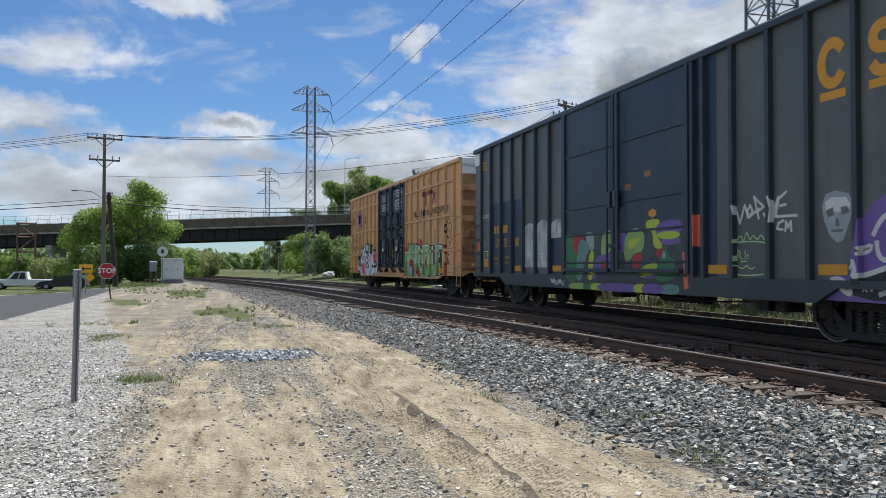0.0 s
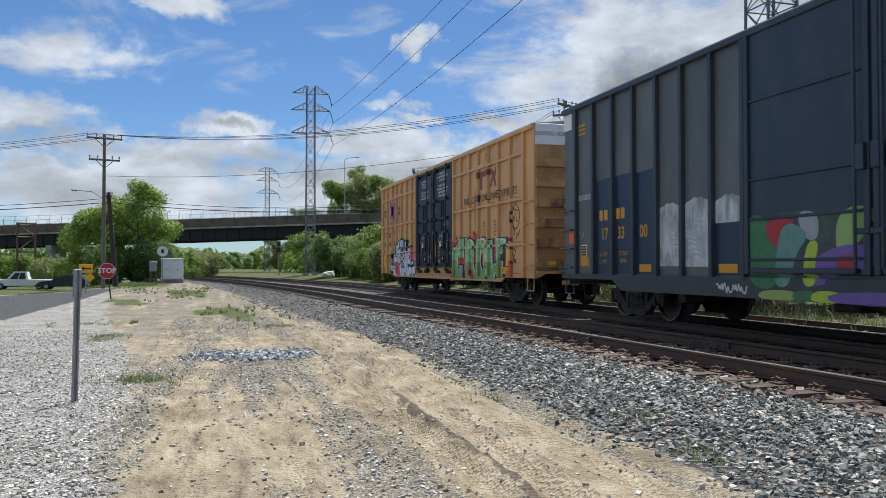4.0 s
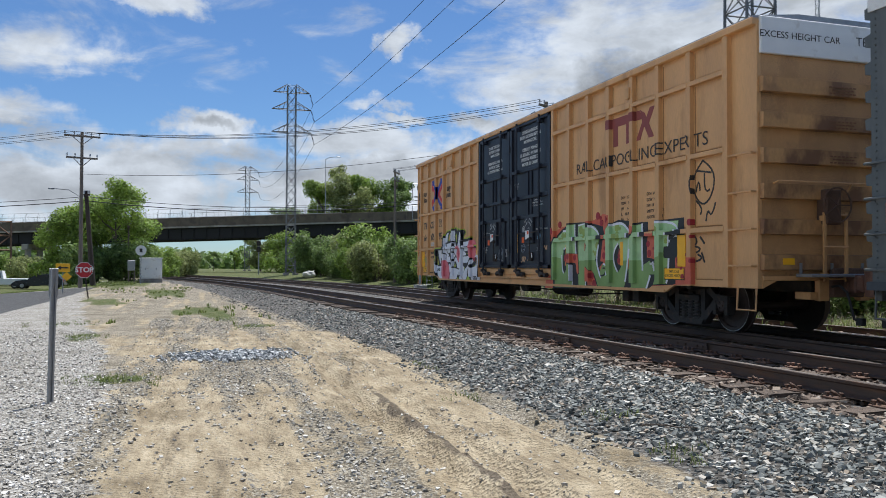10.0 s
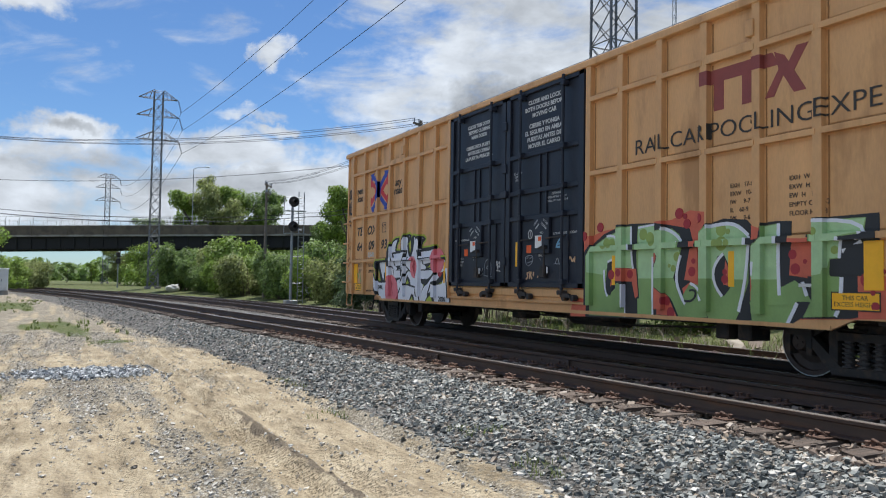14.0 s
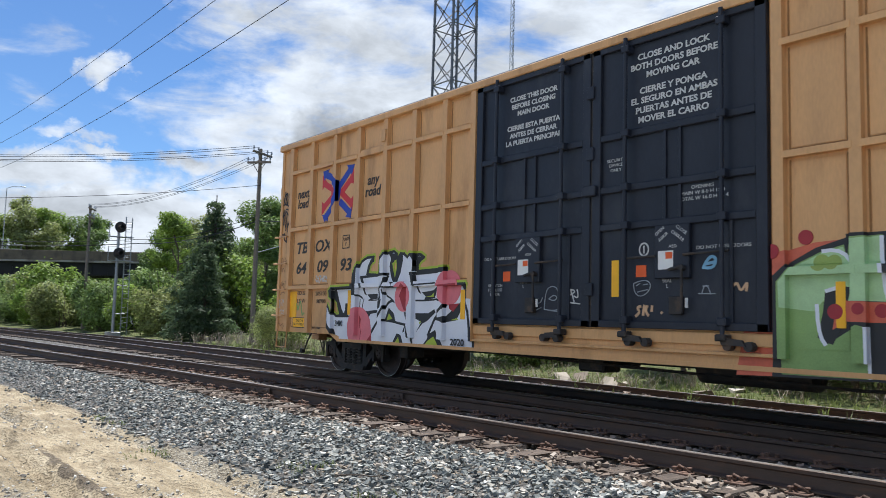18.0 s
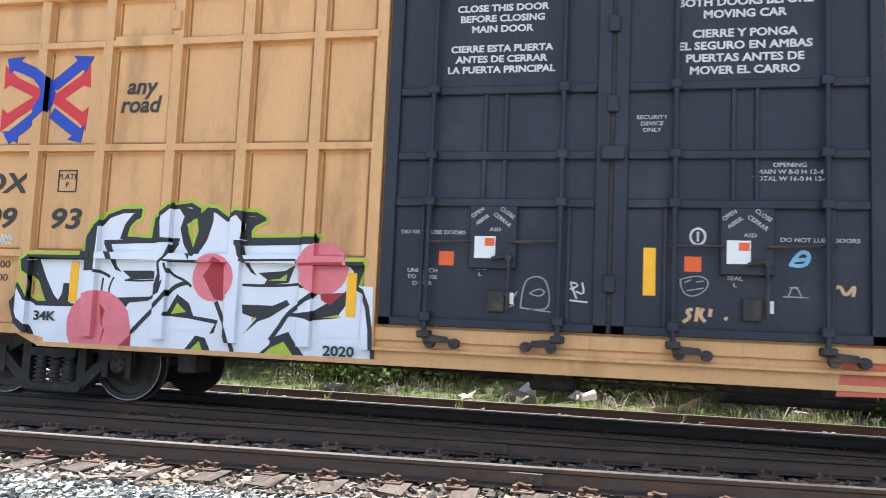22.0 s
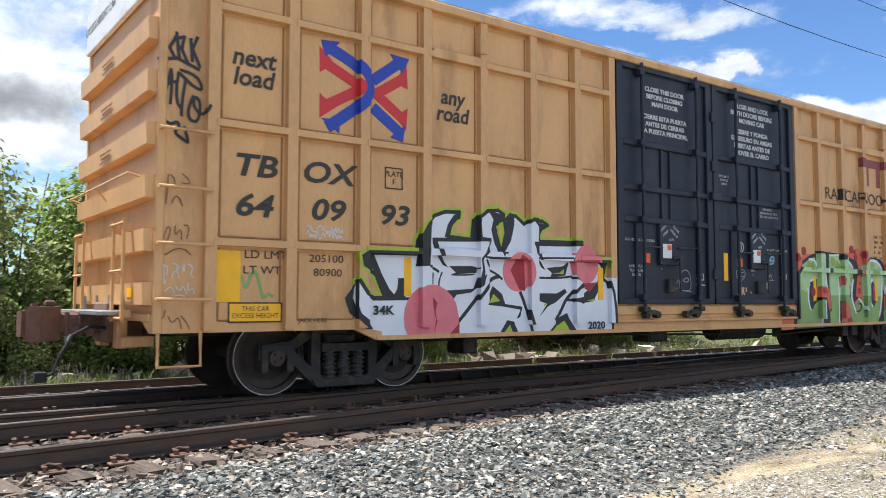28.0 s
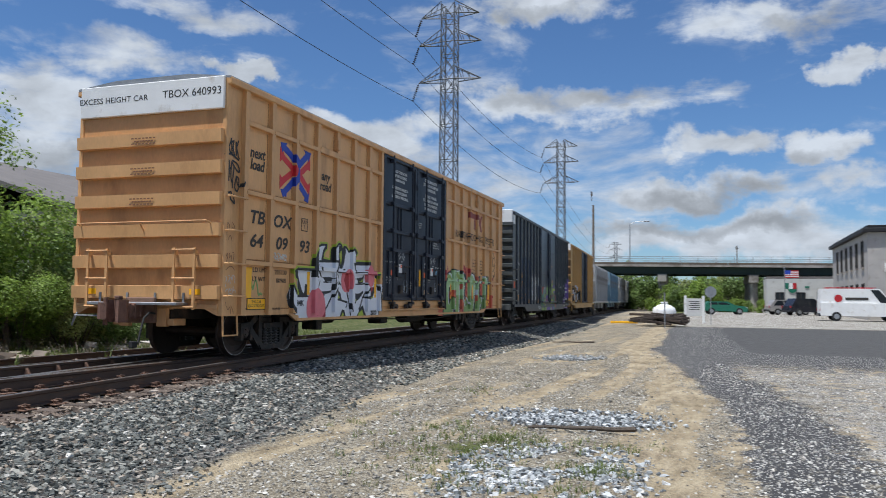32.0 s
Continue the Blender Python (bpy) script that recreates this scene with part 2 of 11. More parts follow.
M = dict(
    ballast=mat("ballast_stone", (0.25, 0.25, 0.25), 0.8, var=0.3, scale=9, fine=90, bump=0.5, island=0.6, dirt=(0.2, 0.15, 0.11), dirt_amount=0.5, dirt_scale=7),
    rail=mat("rail_steel_rust", (0.075, 0.05, 0.038), 0.62, 0.25, var=0.3, fine=40, dirt=(0.13, 0.065, 0.035), dirt_amount=0.35, bump=0.25, stretch=(6, 0.6, 6)),
    rail_top=mat("rail_worn_head", (0.34, 0.32, 0.3), 0.38, 0.9, var=0.2, fine=30, dirt=(0.12, 0.08, 0.06), dirt_amount=0.35, stretch=(8, 0.3, 8)),
    tie=mat("old_timber", (0.105, 0.08, 0.063), 0.9, var=0.4, scale=5, fine=40, bump=0.6, rand=0.35, stretch=(1, 10, 6), dirt=(0.17, 0.125, 0.095), dirt_amount=0.5),
    plate=mat("rusty_iron", (0.16, 0.094, 0.065), 0.85, 0.2, var=0.35, rand=0.25, bump=0.4),
    tan=mat("tan_car_paint", (0.665, 0.37, 0.157), 0.5, var=0.15, scale=1.2, fine=25, bump=0.06, dirt=(0.45, 0.235, 0.09), dirt_amount=0.28, dirt_scale=1.1, stretch=(1, 1.6, 0.45)),
    # brake end only: rust stains, plus that end's shade put into the colour
    tan_stained=mat("rust_and_shade_tan_paint", (0.54, 0.3, 0.125), 0.6, var=0.2, scale=1.5, fine=25, bump=0.08, dirt=(0.2, 0.1, 0.05), dirt_amount=0.6, dirt_scale=1.4, stretch=(1, 1, 0.6)),
    tan2=mat("faded_yellow_car_paint", (0.5, 0.3, 0.1), 0.55, var=0.15, scale=1.0, fine=20, dirt=(0.22, 0.12, 0.06), dirt_amount=0.45, dirt_scale=1.5, stretch=(1, 1.6, 0.4)),
    door=mat("dark_blue_grey_door_paint", (0.024, 0.028, 0.04), 0.45, var=0.25, scale=2, fine=30, bump=0.06, dirt=(0.042, 0.046, 0.056), dirt_amount=0.3, stretch=(1, 1, 0.5), spec=0.3),
    navy=mat("grey_blue_car_paint", (0.098, 0.106, 0.103), 0.45, var=0.25, scale=1.0, fine=20, bump=0.05, dirt=(0.135, 0.138, 0.132), dirt_amount=0.4, dirt_scale=1.0, stretch=(1, 1, 0.35)),
    navyfresh=mat("fresh_navy_patch", (0.014, 0.026, 0.06), 0.4, var=0.15, bump=0.04),
    coupler_rust=mat("brown_coupler_rust", (0.2, 0.105, 0.075), 0.85, 0.15, var=0.35, scale=5, fine=50, bump=0.4, dirt=(0.1, 0.06, 0.045), dirt_amount=0.4, dirt_scale=5),
    black=mat("sooty_black_iron", (0.042, 0.038, 0.036), 0.7, 0.2, var=0.4, bump=0.3, dirt=(0.1, 0.07, 0.05), dirt_amount=0.4, dirt_scale=5),
    spring_steel=mat("dusty_spring_steel", (0.085, 0.08, 0.078), 0.6, 0.3, var=0.3, bump=0.2),
    wheel=mat("oiled_wheel_steel", (0.07, 0.05, 0.042), 0.55, 0.4, var=0.35, bump=0.2),
    tread=mat("bright_wheel_rim", (0.42, 0.4, 0.38), 0.35, 0.9, var=0.15),
    galv=mat("galvanised_steel", (0.33, 0.34, 0.35), 0.5, 0.6, var=0.2, fine=30),
    white=mat("white_paint", (0.78, 0.78, 0.76), 0.5, var=0.06, scale=3, dirt=(0.5, 0.45, 0.38), dirt_amount=0.15),
    concrete=mat("weathered_concrete", (0.36, 0.33, 0.29), 0.9, var=0.2, scale=0.8, fine=12, dirt=(0.2, 0.17, 0.14), dirt_amount=0.5, dirt_scale=0.7),
    parapet=mat("brown_stained_concrete", (0.15, 0.118, 0.088), 0.9, var=0.2, scale=0.8, fine=12, dirt=(0.1, 0.08, 0.065), dirt_amount=0.5, dirt_scale=0.7),
    # near black: the shade under the bridge deck is put into this colour
    girder=mat("shade_dark_girder", (0.012, 0.011, 0.013), 0.7, var=0.25, scale=0.6, fine=8),
    green_girder=mat("green_girder_paint", (0.025, 0.045, 0.036), 0.7, var=0.25, scale=0.6, fine=8),
    wood=mat("grey_weathered_pole_wood", (0.2, 0.165, 0.135), 0.9, var=0.3, scale=4, fine=40, bump=0.5, stretch=(8, 8, 0.7)),
    darkwood=mat("dark_creosote_wood", (0.06, 0.045, 0.036), 0.9, var=0.3, scale=4, bump=0.5, stretch=(8, 8, 0.7)),
    wire=mat("wire", (0.03, 0.03, 0.032), 0.6, 0.3, var=0.1, bump=0),
    leaf=mat("spring_leaf", (0.23, 0.33, 0.06), 0.6, var=0.25, scale=0.6, fine=5, bump=0, island=0.45),
    leaf_dark=mat("dark_leaf", (0.17, 0.25, 0.07), 0.6, var=0.25, scale=0.6, fine=5, bump=0, island=0.45),
    leaf_pine=mat("pine_needle", (0.1, 0.15, 0.07), 0.65, var=0.25, scale=0.6, fine=5, bump=0, island=0.4),
    leaf_grey=mat("dull_young_leaf", (0.29, 0.33, 0.12), 0.65, var=0.3, scale=0.6, fine=5, bump=0, island=0.45),
    bark=mat("bark", (0.12, 0.095, 0.075), 0.95, var=0.35, bump=0.7, stretch=(6, 6, 1)),
    twig=mat("dry_brush_twig", (0.3, 0.25, 0.2), 0.9, var=0.3, island=0.4, bump=0),
    weed=mat("weed_blade", (0.15, 0.19, 0.055), 0.7, var=0.3, island=0.4, bump=0),
    yellow=mat("reflective_yellow", (0.98, 0.5, 0.012), 0.4, var=0.08, bump=0.03),
    red=mat("sign_red", (0.45, 0.015, 0.02), 0.45, var=0.08),
    orange=mat("orange_label", (0.8, 0.12, 0.02), 0.5, var=0.08, bump=0.03),
    logo_blue=mat("logo_blue", (0.02, 0.055, 0.4), 0.5, var=0.1, bump=0.03),
    logo_red=mat("logo_red", (0.6, 0.03, 0.035), 0.5, var=0.1, bump=0.03),
    letter=mat("dark_letter_paint", (0.04, 0.035, 0.03), 0.6, var=0.15, bump=0.03),
    stencil=mat("white_stencil_paint", (0.6, 0.6, 0.58), 0.6, var=0.1, bump=0.03),
    gold=mat("golden_letter_paint", (0.6, 0.28, 0.02), 0.5, var=0.1, bump=0.03),
    maroon=mat("faded_maroon_paint", (0.27, 0.065, 0.055), 0.6, var=0.15, bump=0.03),
    g_rose=mat("spray_dark_red", (0.36, 0.03, 0.04), 0.6, var=0.12, bump=0.03),
    g_olive=mat("spray_olive", (0.3, 0.4, 0.1), 0.6, var=0.15, bump=0.03),
    g_rust=mat("thin_rusty_scratch", (0.22, 0.1, 0.05), 0.7, var=0.15, bump=0.03),
    g_grey=mat("thin_grey_spray", (0.3, 0.33, 0.36), 0.6, var=0.2, bump=0.03),
    g_sky=mat("spray_light_blue", (0.2, 0.42, 0.6), 0.6, var=0.15, bump=0.03),
    g_tan=mat("spray_tan", (0.6, 0.38, 0.22), 0.6, var=0.15, bump=0.03),
    g_teal=mat("spray_grey_teal", (0.12, 0.26, 0.22), 0.6, var=0.2, bump=0.03),
    g_deep=mat("spray_deep_green", (0.05, 0.17, 0.075), 0.6, var=0.25, bump=0.03),
    tower=mat("dull_tower_steel", (0.15, 0.155, 0.165), 0.6, 0.2, var=0.15, fine=20, bump=0),
    lowwall=mat("pale_plaster_wall", (0.5, 0.5, 0.47), 0.85, var=0.1, scale=0.7, fine=15, dirt=(0.36, 0.34, 0.31), dirt_amount=0.3),
    seam=mat("brown_seam", (0.3, 0.15, 0.055), 0.8, var=0.25, bump=0.03),
    g_white=mat("spray_white", (0.76, 0.78, 0.84), 0.6, var=0.08, scale=2, bump=0.03),
    g_black=mat("spray_black", (0.025, 0.027, 0.03), 0.6, var=0.15, bump=0.03),
    g_pink=mat("spray_pink", (0.75, 0.2, 0.23), 0.6, var=0.12, bump=0.03),
    g_lime=mat("spray_lime", (0.4, 0.5, 0.05), 0.6, var=0.12, bump=0.03),
    g_green=mat("spray_green", (0.24, 0.38, 0.13), 0.6, var=0.22, scale=2, bump=0.03),
    g_mint=mat("spray_mint", (0.42, 0.62, 0.33), 0.6, var=0.15, bump=0.03),
    g_red=mat("spray_red", (0.62, 0.14, 0.08), 0.6, var=0.15, bump=0.03),
    g_purple=mat("spray_purple", (0.16, 0.1, 0.32), 0.6, var=0.15, bump=0.03),
    glass=mat("dark_glass", (0.02, 0.025, 0.03), 0.08, 0.0, var=0.1, bump=0),
    tyre=mat("rubber", (0.02, 0.02, 0.02), 0.85, var=0.2),
    car_dark=mat("dark_car_paint", (0.02, 0.022, 0.03), 0.25, var=0.08, bump=0),
    car_grey=mat("silver_car_paint", (0.4, 0.38, 0.36), 0.3, 0.3, var=0.05, bump=0),
    brick_b=mat("painted_block_wall", (0.4, 0.375, 0.345), 0.8, var=0.1, scale=1.5, fine=20, dirt=(0.3, 0.275, 0.24), dirt_amount=0.25),
    roof=mat("grey_roof", (0.16, 0.145, 0.135), 0.85, var=0.2, scale=0.8),
    asphalt=mat("asphalt", (0.06, 0.06, 0.062), 0.88, var=0.25, scale=0.5, fine=60, bump=0.3),
    trunkgreen=mat("teal_car_paint", (0.02, 0.16, 0.1), 0.3, var=0.05, bump=0),
)


def grow_light(m, amount=0.45):
    """Lets some light through thin leaves."""
    nt = m.node_tree
    b = nt.nodes["Principled BSDF"]
    tr, mx = nt.nodes.new("ShaderNodeBsdfTranslucent"), nt.nodes.new("ShaderNodeMixShader")
    mx.inputs[0].default_value = amount
    for l in list(nt.links):
        if l.to_socket == b.inputs["Base Color"]:
            nt.links.new(l.from_socket, tr.inputs[0])
    nt.links.new(b.outputs[0], mx.inputs[1]); nt.links.new(tr.outputs[0], mx.inputs[2])
    nt.links.new(mx.outputs[0], nt.nodes["Material Output"].inputs[0])


for key in ("leaf", "leaf_dark", "leaf_grey", "weed", "leaf_pine"):
    grow_light(M[key])

# ---- mesh tools ----


class Shape:
    """Collects the vertices and faces of one mesh."""

    def __init__(self):
        self.v, self.f, self.k = [], [], []

    def add(self, verts, faces, m=None, slot=0):
        n = len(self.v)
        if m is not None:
            verts = [m @ Vector(p) for p in verts]
        self.v += [tuple(p) for p in verts]
        self.f += [tuple(i + n for i in f) for f in faces]
        self.k += [slot] * len(faces)
        return self

    def box(self, x0, x1, y0, y1, z0, z1, ch=0.0, m=None, slot=0):
        """A box, with its edges cut by ch."""
        if ch <= 0:
            v = [(x, y, z) for x in (x0, x1) for y in (y0, y1) for z in (z0, z1)]
            f = [(0, 1, 3, 2), (4, 6, 7, 5), (0, 4, 5, 1), (2, 3, 7, 6), (0, 2, 6, 4), (1, 5, 7, 3)]
            return self.add(v, f, m, slot)
        bm = bmesh.new()
        bmesh.ops.create_cube(bm, size=1, matrix=Matrix.LocRotScale(((x0 + x1) / 2, (y0 + y1) / 2, (z0 + z1) / 2), None, (x1 - x0, y1 - y0, z1 - z0)))
        bmesh.ops.bevel(bm, geom=bm.edges[:], offset=ch, segments=1, affect="EDGES")
        bm.verts.index_update()
        self.add([p.co.copy() for p in bm.verts], [tuple(q.index for q in f.verts) for f in bm.faces], m, slot)
        bm.free()
        return self

    def tube(self, a, b, r, r2=None, n=8, slot=0, caps=True):
        """A round bar from a to b."""
        a, b = Vector(a), Vector(b)
        r2 = r if r2 is None else r2
        q = (b - a).to_track_quat("Z", "Y")
        ring = [q @ Vector((math.cos(2 * math.pi * i / n), math.sin(2 * math.pi * i / n), 0)) for i in range(n)]
        v = [a + p * r for p in ring] + [b + p * r2 for p in ring]
        f = [(i, (i + 1) % n, n + (i + 1) % n, n + i) for i in range(n)]
        if caps:
            f += [tuple(range(n - 1, -1, -1)), tuple(range(n, 2 * n))]
        return self.add(v, f, None, slot)

    def bar(self, a, b, w, slot=0):
        """A square bar from a to b."""
        return self.tube(a, b, w * 0.7071, n=4, slot=slot)

    def path(self, pts, r, n=6, slot=0):
        pts = [Vector(p) for p in pts]
        rows = []
        for k, p in enumerate(pts):
            d = (pts[min(k + 1, len(pts) - 1)] - p).normalized() + (p - pts[max(k - 1, 0)]).normalized()
            q = d.to_track_quat("Z", "Y") if d.length > 1e-6 else Matrix.Identity(3)
            rows += [p + q @ Vector((r * math.cos(2 * math.pi * i / n), r * math.sin(2 * math.pi * i / n), 0)) for i in range(n)]
        f = [(k * n + i, k * n + (i + 1) % n, (k + 1) * n + (i + 1) % n, (k + 1) * n + i) for k in range(len(pts) - 1) for i in range(n)]
        f += [tuple(range(n - 1, -1, -1)), tuple((len(pts) - 1) * n + i for i in range(n))]
        return self.add(rows, f, None, slot)

    def lathe(self, prof, n=24, m=None, slot=0):
        """Turns a profile of (radius, height) round z."""
        v = [(p[0] * math.cos(2 * math.pi * i / n), p[0] * math.sin(2 * math.pi * i / n), p[1]) for p in prof for i in range(n)]
        f = [(k * n + i, k * n + (i + 1) % n, (k + 1) * n + (i + 1) % n, (k + 1) * n + i) for k in range(len(prof) - 1) for i in range(n)]
        f += [tuple(range(n - 1, -1, -1)), tuple((len(prof) - 1) * n + i for i in range(n))]
        return self.add(v, f, m, slot)

    def prism(self, pts, d, m=None, slot=0):
        """A flat outline in x, y, thickened from z = 0 to d."""
        n = len(pts)
        area = sum(a[0] * b[1] - b[0] * a[1] for a, b in zip(pts, pts[1:] + pts[:1]))
        pts = pts if area > 0 else pts[::-1]
        v = [(x, y, 0) for x, y in pts] + [(x, y, d) for x, y in pts]
        f = [tuple(range(n - 1, -1, -1)), tuple(range(n, 2 * n))] + [(i, (i + 1) % n, n + (i + 1) % n, n + i) for i in range(n)]
        return self.add(v, f, m, slot)

    def mesh(self, name, mats, smooth=False):
        me = bpy.data.meshes.new(name)
        me.from_pydata(self.v, [], self.f)
        for one in mats if isinstance(mats, (list, tuple)) else [mats]:
            me.materials.append(M[one] if isinstance(one, str) else one)
        if any(self.k):
            me.polygons.foreach_set("material_index", self.k)
        if smooth:
            me.polygons.foreach_set("use_smooth", [True] * len(me.polygons))
        me.update()
        return me


def part(name, shape, material, parent=None, label="", smooth=False, at=None):
    """Links a shape, or a mesh, as one object under a thing or a part."""
    me = shape.mesh(name, material, smooth) if isinstance(shape, Shape) else shape
    ob = new(name, me)
    if parent is not None:
        ob.parent = parent
    if at is not None:
        ob.matrix_basis = at
    if label:
        tagged(ob, label)
    return ob


def thing(name, label, category, at=None, group="", kind=""):
    ob = new(name)
    ob.empty_display_size = 0.2
    if at is not None:
        ob.matrix_basis = at
    return tagged(ob, label, category, group, kind)


def one(name, shape, material, label, category, at=None, group="", kind="", smooth=False):
    return tagged(part(name, shape, material, None, "", smooth, at), label, category, group, kind)


def words(name, text, size, at, material, parent, label="", wide=1.0, lean=0.0, align="CENTER", line=1.0, thick=0.0):
    """Lettering in the built-in font as a thin mesh; at carries x to the right, y up."""
    cu = bpy.data.curves.new(name, "FONT")
    cu.body, cu.size, cu.extrude, cu.align_x, cu.align_y = text, size, 0.0012, align, "CENTER"
    cu.shear, cu.space_line, cu.offset = lean, line, thick
    cu.resolution_u = 3
    tmp = bpy.data.objects.new(name, cu)
    me = bpy.data.meshes.new_from_object(tmp)
    bpy.data.objects.remove(tmp)
    bpy.data.curves.remove(cu)
    if wide != 1.0:
        me.transform(Matrix.Diagonal((wide, 1, 1, 1)))
    me.materials.clear()
    me.materials.append(M[material])
    return part(name, me, None, parent, label, at=at)

# ---- plan: tracks along y, the camera beside them at the origin ----
XT, ZR, GAUGE = 9.97, 0.475, 1.505
X3, Z3 = 14.3, 0.2


def bend(y):
    """The line of the train's track strays to +x behind, and curves to -x far ahead."""
    d = -y - 15
    far = 0.0 if d < 0 else 0.0011 * d * d if d < 30 else 0.99 + 0.066 * (d - 30)
    return far - (0.0018 * max(0.0, y - 27) ** 2 if y < 130 else 19.1 + 0.371 * (y - 130))


OFF_Y = [-26, -22, -18, -14, -10, -4, 0, 4, 8, 12, 15, 18, 21, 25, 29, 33, 39, 45, 53, 62, 90]
OFF_X = [0.0, 0.05, 0.25, 0.68, 1.12, 1.85, 2.33, 2.68, 2.92, 3.13, 3.27, 3.44, 3.7, 4.0, 4.22, 4.38, 4.58, 4.76, 5.0, 5.15, 5.2]


def side_track(y):
    """Centre line of the near track, which leaves the train's track by a turnout."""
    return XT - float(np.interp(y, OFF_Y, OFF_X)) + bend(y)


def main_track(y):
    return XT + bend(y)


def third_track(y):
    return X3 + bend(y) + 0.02 * max(0, y - 20) * 0.3


EDGE_Y = [-140, -80, -52, -28, -18.7, -12.5, -7, 0, 10, 16, 28, 57, 100]
EDGE_X = [3.2, 3.9, 3.4, 2.35, 0.95, -0.05, -0.12, -0.75, -0.8, -1.4, -3.2, -6.6, -7.5]


def lot_edge(y):
    return float(np.interp(y, EDGE_Y, EDGE_X))


RUTS = ((2.02, 0.0, 0.13, 0.13), (2.47, 0.01, 0.13, 0.1), (3.42, -0.015, 0.12, 0.06), (0.6, 0.02, 0.13, 0.045), (1.1, 0.03, 0.09, 0.04), (2.95, -0.03, 0.09, 0.05), (-0.15, -0.03, 0.11, 0.045))


def rut_at(k, x, y):
    """How many half-widths a place lies from the middle of a rut."""
    x0, sl, w, d = RUTS[k]
    return (x - x0 - sl * (y - 6) - 0.05 * math.sin(y * 0.55 + k)) / w


def crumb_shade(x, y):
    """Dark crumbs thrown up beside the ruts, and edge shade put into the colour."""
    if not -3 < y < 20:
        return 0.0
    v = 0.0
    crumbs = (x - 2.25 - 0.03 * math.sin(y * 1.3)) / 0.1
    if abs(crumbs) < 3:
        v = math.exp(-crumbs * crumbs) * (0.95 + 0.8 * noise.noise((x * 9, y * 6, 2.0))) * soft(12.5, 8, y)
    for k in range(2, len(RUTS)):
        u = rut_at(k, x, y)
        if abs(u) < 3:
            v = max(v, 0.6 * math.exp(-(abs(u) - 1.35) ** 2 * 6) * (0.5 + 0.8 * noise.noise((x * 4, y * 1.2, 8.0 + k))))
    return v


def shoulder_width(y):
    """How far the ballast reaches out from the near rail."""
    return float(np.interp(y, [-60, -25, -16, -8, 4, 10, 18, 60], [2.2, 2.3, 2.5, 3.0, 2.95, 2.6, 2.4, 2.4]))


def ground_z(x, y):
    c = side_track(y) - GAUGE / 2
    toe, top = c - shoulder_width(y) + 0.1, c - 1.0
    rise = min(1.0, max(0.0, (x - toe) / (top - toe)))
    rise = rise * rise * (3 - 2 * rise)
    far = third_track(y)
    z = 0.245 * rise
    mid = 0.5 * (main_track(y) + far)
    z -= 0.2 * min(1.0, max(0.0, (x - mid + 0.4) / 0.9))
    if x > far + 1.2:
        z -= 0.10 * min(1.0, (x - far - 1.2) / 2.0)
    if x > far + 3.2:
        z += 0.5 * min(1.0, (x - far - 3.2) / 5.0)
    near = max(0.0, 1 - math.hypot(x, y) / 60)
    z += near * 0.035 * (1 - rise) * (noise.noise((x * 0.5, y * 0.35, 0.3)) + 0.6 * noise.noise((x * 1.7, y * 0.8, 4.0)) + 0.35 * noise.noise((x * 5.0, y * 2.6, 6.0)))
    # ruts pressed into the soft dirt
    for k, (x0, sl, w, d) in enumerate(RUTS):
        if -3 < y < 22:
            u = rut_at(k, x, y)
            if abs(u) < 3:
                amp = d * min(1, (y + 3) / 3, (22 - y) / 5)
                crumb = 0.7 + 0.9 * noise.noise((x * 7, y * 5, 3.0))
                z += amp * (-math.exp(-u ** 4) + 0.6 * crumb * math.exp(-(abs(u) - 1.6) ** 2 * 4)) * (0.65 + 0.5 * noise.noise((x, y * 0.5, 9)))
    if y > 45 and x < -6:
        z -= 1.0 * min(1, (y - 45) / 35) * min(1, (-6 - x) / 7)
    # the far end of the lot climbs a little to the level of the rails
    if y > 40 or y < -60:
        z += 0.3 * min(1, (abs(y) - 40) / 40) * (1 - rise) * (1 if x > lot_edge(y) - 2 or y < 0 else 0.4)
    return z


